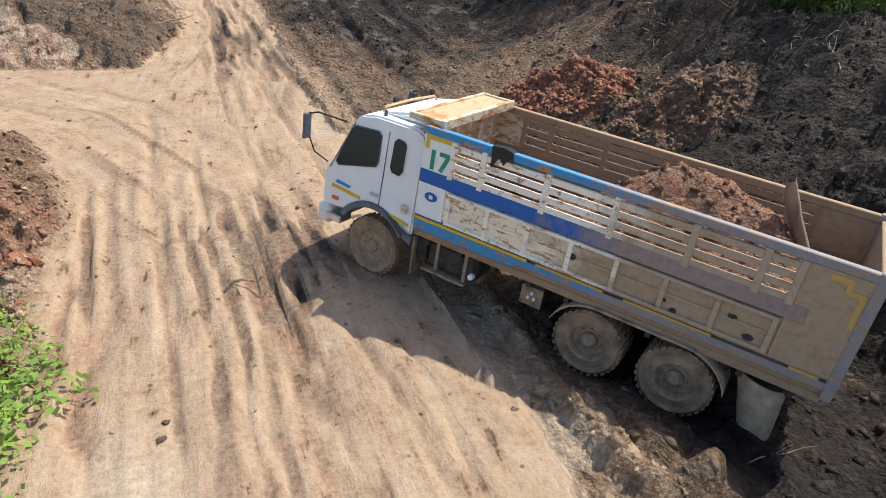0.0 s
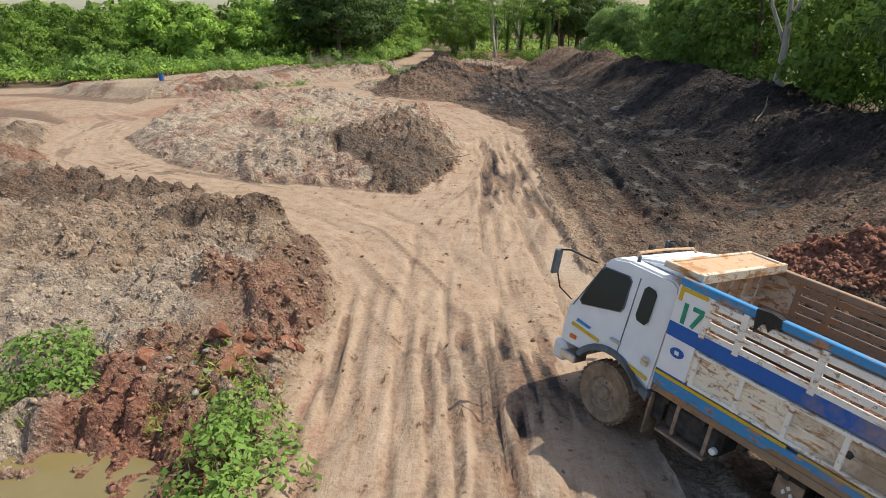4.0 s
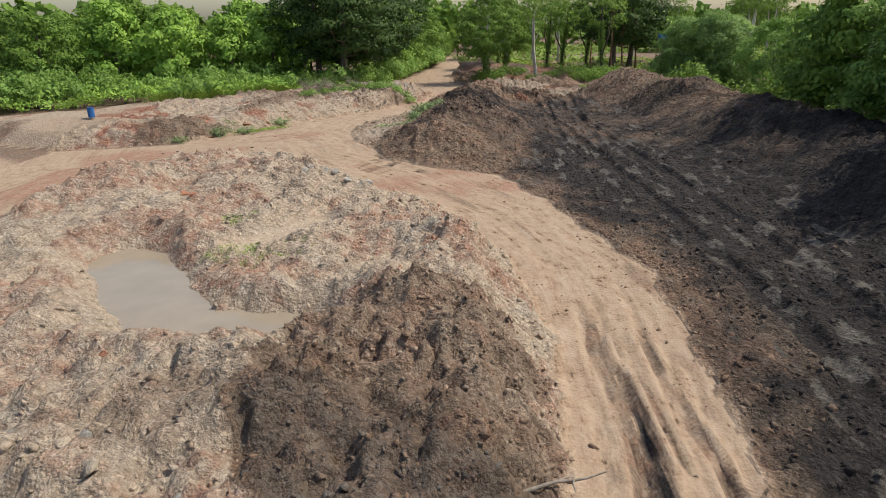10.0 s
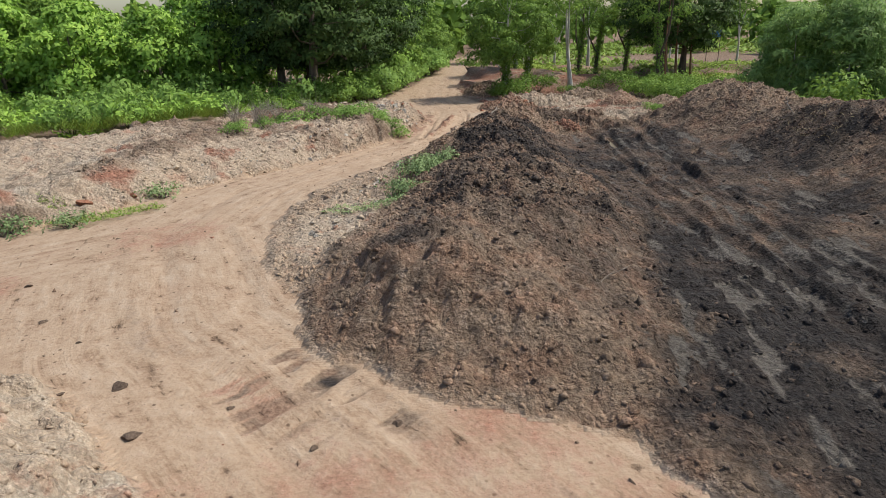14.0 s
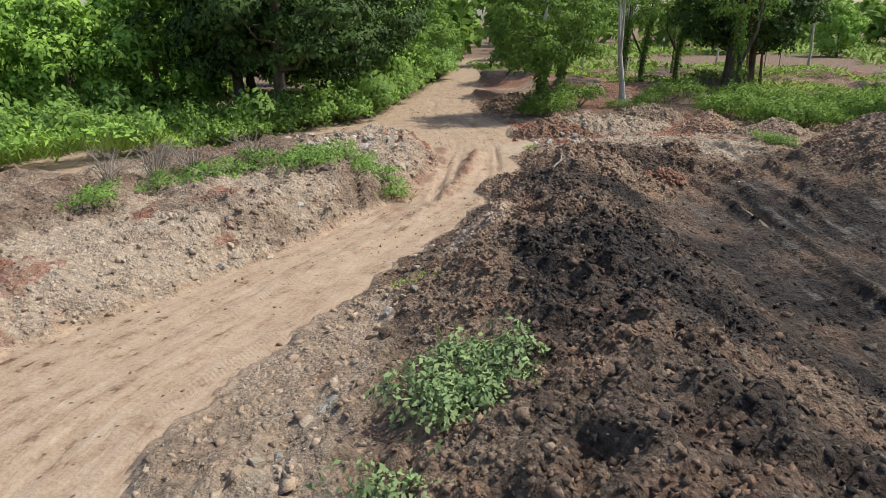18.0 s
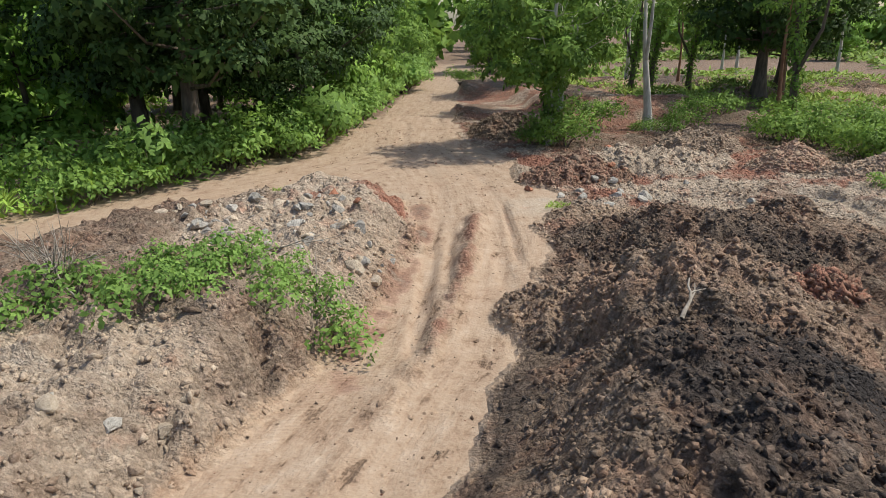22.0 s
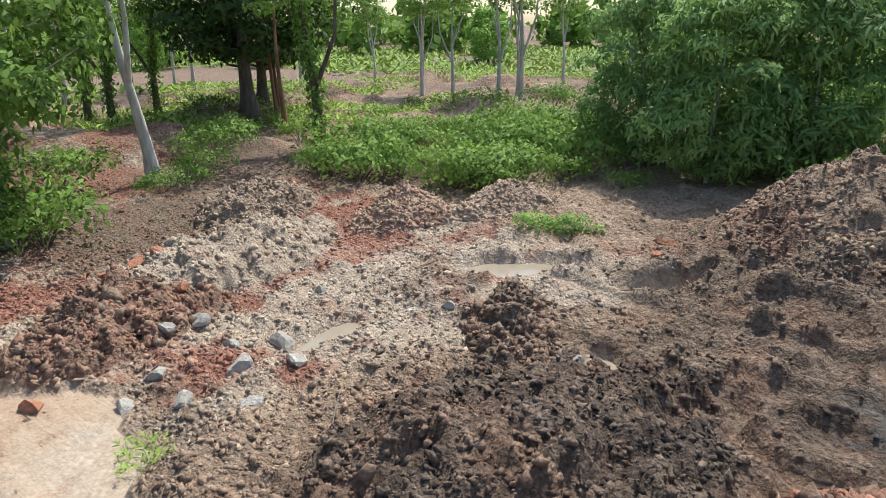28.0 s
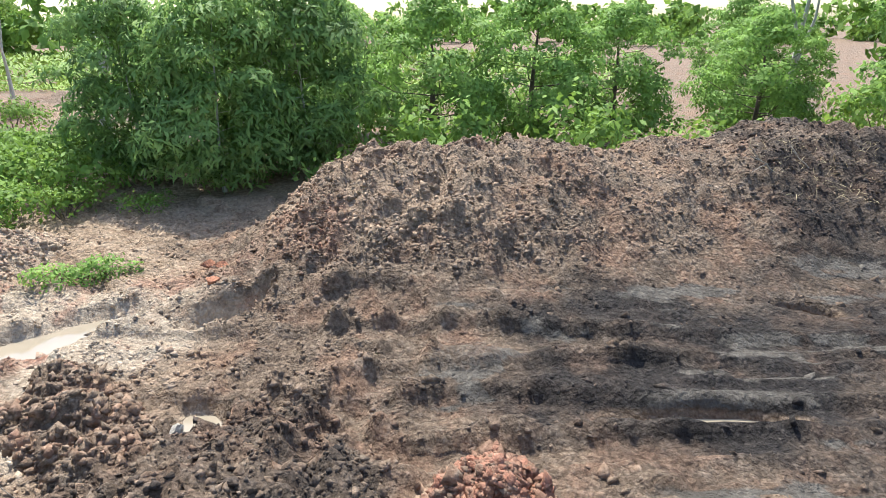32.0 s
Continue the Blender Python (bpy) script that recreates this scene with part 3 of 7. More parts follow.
    for cx, cy, lx, ly, deg, depth in ((-1.5, 6.5, 0.75, 4.6, 0, 0.13), (-5.4, 50.6, 2.4, 0.9, -40, 0.05), (1.0, 1.0, 1.6, 5.0, 0, 0.03)):
        a = radians(deg)
        ux, uy = (x - cx) * math.cos(a) + (y - cy) * math.sin(a), (y - cy) * math.cos(a) - (x - cx) * math.sin(a)
        m = np.exp(-((ux / lx) ** 2) - (uy / ly) ** 2)
        tr = fbm(ux * 2.6 + jit * 0.8, uy * 0.4 + jit * 0.5, 1.0, 95, 3, 0.6)
        rut -= m * depth * smooth(tr, 0.4, 0.62)
        red = np.maximum(red, m * smooth(tr, 0.36, 0.6) * 0.55)
        dark = np.maximum(dark, m * smooth(tr, 0.5, 0.68) * 0.42)
    tawny = smooth(y, 40, 47) * smooth(y, 66, 58) * smooth(fbm(x, y, 5.0, 97, 3), 0.35, 0.6)
    red = np.maximum(red, 0.5 * tawny * (zone == 0))
    # pale dried crust at the junction
    crust = np.exp(-(((x + 0.1) / 1.6) ** 2) - ((y - 91.2) / 1.9) ** 2) + np.exp(-(((x + 6.2) / 2.4) ** 2) - ((y - 93.0) / 1.3) ** 2) + np.exp(-(((x - 4.2) / 0.6) ** 2) - ((y - 14.2) / 2.2) ** 2) + np.exp(-(((x + 0.6) / 0.9) ** 2) - ((y - 3.2) / 2.4) ** 2)
    pale = np.maximum(pale, np.clip(crust, 0, 1) * (0.35 + 0.6 * n4))
    # raised strip between the wheel tracks where the road bends
    d, off, s = along(x, y, [(-8.8, 69.2), (-7.2, 72.6), (-5.6, 75.8), (-3.8, 80.8), (-3.0, 84.7), (-2.4, 90)])
    strip = np.exp(-((d / 0.3) ** 2)) * (0.2 + 1.3 * fbm(x, y, 0.6, 8, 3)) * (0.25 + 0.75 * smooth(s, 8, 15)) * smooth(s, 0, 3)
    lumps = lumps + 0.5 * strip
    z = z + strip * 0.17
    red = np.maximum(red, strip * 0.62 * smooth(s, 2, 14))
    dark = np.maximum(dark, strip * 0.2)
    lump = np.maximum(lump, strip * 0.6)
    z = z + (rut if fine else 0) + (n4 - 0.5) * 0.08

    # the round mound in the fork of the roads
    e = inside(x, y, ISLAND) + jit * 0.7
    w = smooth(e, -0.05, 0.35)
    h = smooth(e, -0.1, 2.2) * (0.38 + 0.8 * n4 + 0.3 * n9)
    pit = np.exp(-((along(x, y, [(-11.2, 37.4), (-9.3, 34.8), (-7.4, 32.6), (-4.8, 32.4)])[0] + jit * 0.5) / 1.5) ** 3)
    dry = np.exp(-((along(x, y, [(-7.6, 37.7), (-6.6, 39.0), (-5.5, 40.4)])[0] + jit * 0.3) / 0.55) ** 4)
    h = h * (1 - np.clip(pit * 1.2, 0, 1)) * (1 - 0.35 * dry) + 0.06 * np.clip(pit, 0, 1)
    hump = np.exp(-(((x + 0.9) / 3.1) ** 2) - ((y - 28.3) / 4.6) ** 2) * smooth(e, -0.2, 1.6)
    h = h + hump * 0.22 + smooth(e, 0.3, 2.0) * (fbm(x, y, 2.4, 46, 3) - 0.5) * 0.9 * (1 - np.clip(pit * 1.2 + dry, 0, 1))
    z = z + h * smooth(e, -0.2, 0.4)
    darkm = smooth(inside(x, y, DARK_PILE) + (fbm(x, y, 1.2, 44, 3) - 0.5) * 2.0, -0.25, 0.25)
    pale = np.where(e > 0, np.maximum(pale, w * (0.65 + 0.35 * n9)), pale)
    red = np.where(e > 0, np.maximum(red, w * smooth(fbm(x, y, 3.2, 70, 4), 0.46, 0.62) * 0.45), red)
    red = np.where(e > 0, np.maximum(red, w * smooth(e, 1.3, 0.2) * 0.55 * smooth(y, 40, 26)), red)
    dark = np.where(e > 0, np.maximum(dark * 0.3, w * darkm * (0.31 + 0.34 * smooth(y + 1.1 * x + (n4 - 0.5) * 9, 28.5, 25.5))), dark)
    red = np.where((e > 0) & (darkm > 0.3), np.maximum(red, 0.4 * smooth(y, 26, 30)), red)
    grey = np.exp(-(((x + 6.5) / 3.4) ** 2) - ((y - 28.2) / 1.8) ** 2) + np.exp(-(((x + 6.2) / 2.6) ** 2) - ((y - 45.6) / 1.6) ** 2)
    dark, red = np.where(e > 0, np.maximum(dark, 0.3 * grey * n4 * 1.6), dark), np.where(e > 0, red * (1 - 0.6 * np.clip(grey, 0, 1)), red)
    lump = np.where(e > 0, 0.25 + 0.75 * w, lump)
    lumps = np.where(e > 0, w * (0.5 + 0.5 * n4 + 0.25 * darkm) * (1 - np.clip(pit + dry, 0, 1)), lumps)
    pale, red, dark = np.where(e > 0, np.maximum(pale, dry), pale), red * (1 - dry), dark * (1 - dry)
    lump = lump * (1 - 0.7 * dry)
    zone = np.where(e > 0, 1, zone)

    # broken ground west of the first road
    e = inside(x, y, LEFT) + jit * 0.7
    w = smooth(e, -0.05, 0.35)
    h = smooth(e, -0.1, 1.7) * (0.22 + 0.62 * n4 + 0.15 * n9) * smooth(y, 7.5, 11)
    h -= 0.75 * np.exp(-(((x + 5.3) / 2.6) ** 2) - ((y - 5.2) / 1.9) ** 2)
    z = z + h * smooth(e, -0.2, 0.4)
    patch = fbm(x, y, 3.0, 120, 4)
    front = smooth(y, 15.5, 12.5) * smooth(x, -7.5, -4.5)
    pale = np.where(e > 0, w * np.clip(0.5 + (n9 - 0.5) * 2 + 0.2 * smooth(x, -5, -9), 0, 1), pale)
    red = np.where(e > 0, w * np.clip(0.62 * front * smooth(patch, 0.36, 0.56) + 0.25 * smooth(patch, 0.55, 0.75), 0, 1), red)
    dark = np.where(e > 0, w * np.clip((0.06 + 0.24 * smooth(n4, 0.44, 0.6)) * (1 - 0.7 * front) + 0.22 * front + smooth(y, 14, 17.5) * smooth(n4, 0.42, 0.58) * 0.28 + 0.8 * smooth(patch, 0.6, 0.72) * smooth(y, 16, 20), 0, 0.45) * 0.6, dark)
    lump = np.where(e > 0, 0.3 + 0.6 * w, lump)
    lumps = np.where(e > 0, w * (0.75 + 0.45 * front + 0.4 * n4), lumps)
    # its patches of tipped soil: centre, radii, turn, (pale, red, dark), lumpiness, rise
    for cx, cy, rx, ry, deg, mk, rough, rise in TIPPED:
        a = radians(deg)
        ux, uy = (x - cx) * math.cos(a) + (y - cy) * math.sin(a), (y - cy) * math.cos(a) - (x - cx) * math.sin(a)
        m = smooth(np.sqrt((ux / rx) ** 2 + (uy / ry) ** 2) + (fbm(x, y, 1.3, 125, 3) - 0.5) * 0.9, 1.1, 0.75) * (e > 0) * w
        pale, red, dark = pale * (1 - m) + mk[0] * m, red * (1 - m) + mk[1] * m, dark * (1 - m) + mk[2] * m
        lumps = lumps * (1 - m) + 1.3 * rough * m
        z = z + rise * m * (0.5 + n4)
    zone = np.where(e > 0, 2, zone)

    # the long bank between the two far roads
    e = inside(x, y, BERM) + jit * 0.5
    w = smooth(e, -0.05, 0.35)
    h = smooth(e, -0.1, 1.9) * (0.7 + 0.95 * n4) * (0.85 + 0.15 * smooth(y, 60, 80))
    z = z + h * smooth(e, -0.2, 0.4)
    pale = np.where(e > 0, w * (0.6 + 0.5 * (n9 - 0.4)), pale)
    red = np.where(e > 0, w * (0.7 * smooth(fbm(x, y, 2.6, 130, 4), 0.52, 0.72) + 0.5 * smooth(e, 1.2, 0.2) * smooth(y, 78, 88)), red)
    dark = np.where(e > 0, w * (0.10 + 0.24 * smooth(n4, 0.45, 0.7) + 0.04 * smooth(y, 80, 86)), dark)
    lump = np.where(e > 0, 0.25 + 0.65 * w, lump)
    lumps = np.where(e > 0, w * (0.55 + 0.5 * n4), lumps)
    zone = np.where(e > 0, 3, zone)
    cut_ = np.exp(-((along(x, y, [(-5.4, 79.5), (-4.75, 84.0), (-4.1, 88.6), (-4.3, 91.5)])[0] / 0.5) ** 2)) * fbm(x, y, 0.8, 133, 3) * 1.7
    red, dark, pale = np.maximum(red, 0.62 * cut_), np.maximum(dark, 0.26 * cut_), pale * (1 - np.clip(cut_, 0, 1))

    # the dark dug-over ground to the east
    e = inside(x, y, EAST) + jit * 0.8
    w = smooth(e, -0.05, 0.35)
    on = e > 0
    north = smooth(y, 77, 86)
    far = smooth(y, 98, 104)
    field = (fbm(x, y, 2.2, 140, 4) - 0.5) * 0.28 + (fbm(x * 1.0, y * 0.35, 0.8, 141, 3) - 0.5) * 0.16
    z = z + w * field + np.where(on, smooth(y, 106, 114) * 1.1 * smooth(fbm(x, y, 7.0, 145, 3), 0.45, 0.75), 0)
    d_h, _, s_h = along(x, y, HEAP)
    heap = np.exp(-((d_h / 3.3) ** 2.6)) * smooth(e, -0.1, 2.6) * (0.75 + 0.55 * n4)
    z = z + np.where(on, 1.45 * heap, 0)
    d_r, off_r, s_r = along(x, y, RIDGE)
    west = np.exp(-((np.maximum(d_r, 0) / 3.9) ** 2.4))
    eastside = np.where(off_r > 0, np.maximum(west, 0.72 * smooth(y, 74, 58)), west)
    ridge = eastside * (0.72 + 0.5 * n4) * smooth(y, 90, 85)
    z = z + np.where(on, 2.7 * ridge, 0)
    # the hollow in which the lorry stands
    ux = (x - LORRY_AT.x) * 0.819 + (y - LORRY_AT.y) * 0.574
    uy = (x - LORRY_AT.x) * 0.564 - (y - LORRY_AT.y) * 0.826
    gap = np.hypot(np.maximum(np.maximum(-ux - 0.1, ux - 2.8), 0), np.maximum(np.maximum(-uy - 1.2, uy - 7.6), 0))
    plane = LORRY_AT.z - (0.173 * (x - LORRY_AT.x) + 0.021 * (y - LORRY_AT.y)) / 0.985
    k = smooth(gap, 2.6, 0.0) * np.where(ux < 0, smooth(ux, -1.6, 0), 1)
    z = z * (1 - k) + (plane + 0.02 * (n4 - 0.5)) * k
    # wet smears: smoother mud, with the sheen put in as pale grey
    sheen_smear = smooth(fbm(x * 2.2, y * 0.7, 1.0, 170, 4), 0.615, 0.67) * smooth(e, 0.5, 2.0) * smooth(west, 0.5, 0.1) * (1 - smooth(heap, 0.1, 0.3)) * (1 - smooth(y, 83, 86)) * smooth(y, 10, 20)
    sheen_smear = np.maximum(sheen_smear, np.exp(-(((x - 7.6) / 0.22) ** 4) - ((y - 78.6) / 1.6) ** 4))
    pale = np.where(on, w * np.maximum(0.2 * smooth(n9, 0.5, 0.7), 0.75 * sheen_smear), pale)
    red = np.where(on, w * np.maximum(0.35 * smooth(fbm(x, y, 2.4, 150, 4), 0.56, 0.75), 0.3 * smooth(west, 0.1, 0.4) * smooth(y, 71, 77) * smooth(n4, 0.35, 0.6)), red)
    dk = 0.81 + 0.25 * (n4 - 0.5) - 0.3 * smooth(e, 2.6, 0.2) * smooth(y, 22, 17) - (0.5 + 0.5 * n9) * smooth(e + (n4 - 0.5) * 5, 6.2, 4.2) * smooth(y, 50, 57) * smooth(y, 75, 69)
    dk = dk - smooth(west, 0.12, 0.45) * (0.06 + 0.40 * smooth(y + (n9 - 0.5) * 7, 73.5, 78.5))
    dk = dk - (0.12 + 0.28 * smooth(y, 30, 24)) * smooth(e + (n4 - 0.5) * 2.5, 1.5, 0.2) * smooth(y, 54, 48)
    dk = dk + 0.14 * smooth(y, 64, 50) * smooth(e, 2, 4)
    dk = dk - (0.15 + 0.3 * smooth(n4, 0.42, 0.6)) * smooth(y + (n9 - 0.5) * 8, 27, 18) * (1 - 0.75 * smooth(west, 0.15, 0.6))
    # the tall heap: brown tip, pale-brown slope to the road, black crest and far side
    tip = smooth(y + (n4 - 0.5) * 6, 55.2, 52.4) * smooth(x + (n9 - 0.5) * 4, 2.6, 1.0)
    crest = smooth(x + 1.9 - 0.15 * (y - 68) + (n4 - 0.5) * 3.2, -0.5, 0.7) * (1 - tip)
    on_heap = np.maximum(smooth(heap, 0.06, 0.22) * smooth(y, 80, 76), tip * smooth(x, 3.4, 2.0) * smooth(y, 47, 48.5))
    dk = dk * (1 - on_heap) + (0.31 + crest * (0.43 - 0.06 * smooth(y, 66, 71)) + 0.14 * smooth(n9, 0.4, 0.6)) * on_heap
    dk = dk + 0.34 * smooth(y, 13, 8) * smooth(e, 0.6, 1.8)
    nd = 0.24 + 0.22 * smooth(n4, 0.46, 0.7)
    slant = smooth(y + 0.35 * np.clip(x - 4, 0, 10) + (n4 - 0.5) * 4, 89.2, 91.8)
    nd = nd - 0.17 * slant + 0.26 * smooth(x, 5, 8) * smooth(x, 13.2, 11.0) * smooth(y, 88.5, 86)
    dk = dk * (1 - north) + nd * north
    pale = np.where(on, np.clip(pale + w * north * slant * smooth(x, 15, 10) * (0.35 + 0.9 * n9), 0, 1), pale)
    red = np.where(on, np.clip(red + w * north * smooth(fbm(x, y, 2.0, 160, 4), 0.38, 0.6) * 0.6 * smooth(x, 15.5, 12), 0, 1), red)
    edge = smooth(e + (n4 - 0.5) * 4, 5.4, 3.6) * smooth(y, 52, 58) * smooth(y, 75, 69)
    chalk = np.exp(-(((x + 2.7) / 1.0) ** 2) - ((y - 73.9) / 1.2) ** 2) + np.exp(-(((x + 5.6) / 0.9) ** 2) - ((y - 60) / 2.6) ** 2)
    pale = np.where(on, np.clip(pale + 0.45 * edge + 0.8 * chalk, 0, 1), pale)
    dk = dk - 0.5 * chalk
    dk = dk + 0.14 * far
    red = np.where(on, np.clip(red + far * 0.35, 0, 1), red)
    sandy = smooth(e, 1.3, 0.3) * smooth(y, 17, 12) * smooth(fbm(x, y, 0.8, 190, 3), 0.4, 0.55)
    pale, red, dk = np.where(on, np.maximum(pale, sandy), pale), red * (1 - sandy * on), dk - 0.8 * sandy
    dark = np.where(on, w * np.clip(dk + 0.05 * sheen_smear, 0, 1), dark)
    lump = np.where(on, 0.35 + 0.6 * w, lump)
    lumps = np.where(on, w * ((0.2 + 0.3 * n4) * (1 - 0.4 * smooth(y, 72, 76)) + 0.55 * heap + 0.5 * west * smooth(y, 90, 86) + 0.32 * north) * (1 - 0.6 * far), lumps)
    lumps = np.where(on, lumps * (1 - 0.8 * sheen_smear), lumps)
    lumps = np.where(on, (lumps + 0.35 * smooth(y, 9, 5)) * (1 - smooth(gap, 1.2, 0.2) * 0.55), lumps)
    zone = np.where(on, 4, zone)
    zone = np.where(on & (heap > 0.28), 5, zone)
    zone = np.where(on & (ridge > 0.3), 6, zone)
    zone = np.where(on & (y > 84) & (ridge <= 0.3), 7, zone)
    # caterpillar and wheel tracks across the mud
    if fine:
        for line, amp in (([(8.5, 20), (9.5, 34), (9.0, 48), (8.0, 62), (7.5, 76), (7.4, 84)], 0.07), ([(6.8, 58), (7.6, 70), (8.6, 82), (9.0, 90)], 0.05),
                          ([(5.6, 2), (6.2, 14), (6.6, 26)], 0.05), ([(2.0, 86.3), (6.0, 86.6), (10, 85.0)], 0.06)):
            d, off, s = along(x, y, line)
            m = smooth(np.abs(np.abs(off) - 1.15), 0.42, 0.22) * on
            z = z - m * 0.11 + m * amp * 0.3 * np.sin(s * 15.0) + 0.07 * on * smooth(np.abs(np.abs(off) - 1.15), 0.75, 0.5) * smooth(np.abs(np.abs(off) - 1.15), 0.3, 0.5)
            lumps = lumps * (1 - 0.85 * m)

    # single heaps
    for i, (nm, (cx, cy, rx, ry, deg, ht, mk, cell)) in enumerate(HEAPS.items()):
        a = radians(deg)
        ux, uy = (x - cx) * math.cos(a) + (y - cy) * math.sin(a), (y - cy) * math.cos(a) - (x - cx) * math.sin(a)
        q = np.sqrt((ux / rx) ** 2 + (uy / ry) ** 2) + jit * 0.16
        up = np.clip(1 - q, 0, 1)
        z = z + ht * (up * (1.35 - 0.35 * up)) * (0.85 + 0.3 * n4)
        m = smooth(q, 1.03, 0.9)
        pale, red, dark = pale * (1 - m) + mk[0] * m, red * (1 - m) + mk[1] * m, dark * (1 - m) + mk[2] * m
        lump = np.maximum(lump, m * 0.9)
        lumps = lumps * (1 - m) + m * (0.9 if cell > 0.2 else 0.3)
        zone = np.where(q < 1.0, 10 + i, zone)

    # puddles: shallow hollows
    for cx, cy, rx, ry, deg in PUDDLES:
        a = radians(deg)
        ux, uy = (x - cx) * math.cos(a) + (y - cy) * math.sin(a), (y - cy) * math.cos(a) - (x - cx) * math.sin(a)
        q = (ux / rx) ** 2 + (uy / ry) ** 2 + (fbm(x, y, 0.7, 300, 2) - 0.5) * 0.9
        m = smooth(q, 2.8, 0.4)
        z = z * (1 - m) + (base_level(cx, cy) - 0.34) * m
        lumps = lumps * (1 - smooth(q, 2.4, 1.0))
        pale = pale * (1 - 0.6 * smooth(q, 2.6, 1.2)) + 0.6 * smooth(q, 2.6, 1.2)
        dark = dark * (1 - 0.7 * smooth(q, 2.6, 1.2))

    if fine:
        wx, wy = x + 0.28 * (fbm(x, y, 0.7, 201, 2) - 0.5), y + 0.28 * (fbm(x, y, 0.7, 203, 2) - 0.5)
        heap_up = sum(a * np.abs(2 * vnoise(wx / c, wy / c, 210 + i) - 1) for i, (c, a) in enumerate(((2.6, 0.14), (1.5, 0.18), (0.72, 0.26), (0.37, 0.30), (0.21, 0.15))))
        c2 = clods(wx, wy, 0.36, 210, 0.7)
        crag = fbm(wx, wy, 0.5, 240, 2, 0.62)
        z = z + lumps * (heap_up - 0.25 + 0.2 * c2 + (crag - 0.5) * 0.3)
    lane_b[:, 2] *= 1 - 0.5 * lane_a[:, 2]
    LUMPS[0], LUMPS[1] = lumps, np.concatenate([lane_a, lane_b], 1)
    return z, np.stack([np.clip(pale, 0, 1), np.clip(red, 0, 1), np.clip(dark, 0, 1), np.clip(lump, 0, 1)], -1), zone


PUDDLES = [(10.7, 91.5, 1.5, 0.6, -50), (11.4, 88.0, 0.85, 0.42, -55), (5.1, 92.3, 0.7, 0.3, 10), (7.4, 87.3, 0.55, 0.26, 40), (7.2, 79.2, 1.25, 0.22, 86), (10.9, 75.3, 0.5, 0.16, 70)]


def ground_z(x, y):
    return float(terrain(np.array([float(x)]), np.array([float(y)]), False)[0][0])


def sheet(xs, ys, fine=True):
    gx, gy = np.meshgrid(xs, ys)
    z, soil, zone = terrain(gx.ravel(), gy.ravel(), fine)
    v = np.stack([gx.ravel(), gy.ravel(), z], -1)
    nx, ny = len(xs), len(ys)
    i = np.arange(nx * ny).reshape(ny, nx)
    q = np.stack([i[:-1, :-1], i[:-1, 1:], i[1:, 1:], i[1:, :-1]], -1).reshape(-1, 4)
    return v, q, soil, zone


def soil_mesh(name, v, q, soil, lanes=None):
    used, inv = np.unique(q, return_inverse=True)
    me = grid_mesh(name, v[used], inv.reshape(-1, 4), M_SOIL)
    at = me.attributes.new("soil", "FLOAT_COLOR", "POINT")
    at.data.foreach_set("color", np.ascontiguousarray(soil[used], np.float32).ravel())
    if lanes is not None:
        for nm, c in (("lane_a", 0), ("lane_b", 3)):
            at = me.attributes.new(nm, "FLOAT_VECTOR", "POINT")
            at.data.foreach_set("vector", np.ascontiguousarray(lanes[used, c : c + 3], np.float32).ravel())
    return me


# fine ground, cut into its zones
STEP = 0.095
FX0, FX1, FY0, FY1 = -26.0, 21.0, -4.0, 118.0
fv, fq, fsoil, fzone = sheet(np.concatenate([np.arange(FX0, -10, 0.17), np.arange(-10, 13, STEP), np.arange(13, FX1, 0.15)]), np.arange(FY0, FY1, 0.1))
# each place takes the zone of most of its neighbours, so that no crumbs of zones are left over
nx_ = int(np.argmax(fv[:, 1] > FY0 + 1e-6))
zg = fzone.reshape(-1, nx_)
best, count = zg.copy(), np.zeros(zg.shape)
for k in np.unique(zg):
    c = np.pad(np.cumsum(np.cumsum(np.pad((zg == k).astype(float), 4, mode="edge"), 0), 1), ((1, 0), (1, 0)))
    c = c[9:, 9:] - c[:-9, 9:] - c[9:, :-9] + c[:-9, :-9]
    best, count = np.where(c > count, k, best), np.maximum(c, count)
fzone = best.ravel()
mid = fv[fq[:, 0]]
west_limit = np.interp(mid[:, 1], [0, 10, 20, 32, 50], [-9, -13, -20, -25, -26])
fq = fq[mid[:, 0] > west_limit]
zq = fzone[fq[:, 0]]
ZONES = [
    (0, "road", "beige sandy dirt road with tyre ruts", "road", "structure"),
    (1, "earth_mound", "pale clay mound with red and dark patches in the road fork", "earth mound", ""),
    (2, "broken_ground", "broken brown and red clay ground beside the road", "ground", "structure"),
    (3, "earth_bank", "long bank of pale lumpy clay between two dirt roads", "earth bank", ""),
    (4, "mud_flat", "dark churned mud flat with track marks", "ground", "structure"),
    (5, "spoil_mound", "tall heap of dark lumpy soil beside the road", "soil heap", ""),
    (6, "spoil_ridge", "long high ridge of dumped dark brown soil", "soil ridge", ""),
    (7, "churned_ground", "churned brown and pale clay ground with puddles", "ground", "structure"),
]
LABELS = {
    "red_by_truck": "heap of bright red laterite lumps behind the lorry", "brown_by_truck": "rounded heap of reddish brown crumbly soil",
    "brown": "low heap of brown lumpy soil at the road edge", "black": "low heap of dark grey-brown lumpy clay at the road edge",
    "red_mud": "small heap of red-brown lumpy mud", "red_low": "small pile of reddish clods in dark mud", "red_at_fork": "heap of red-brown clods and boulders at the junction", "pale": "low heap of pale whitish clay lumps",
    "grey": "small heap of grey clay with dark crust", "reddish": "smooth rounded mound of reddish soil with sparse weeds",
    "mauve": "smooth rounded mound of mauve-brown soil", "roadside": "dark brown soil heap under the roadside tree",
}
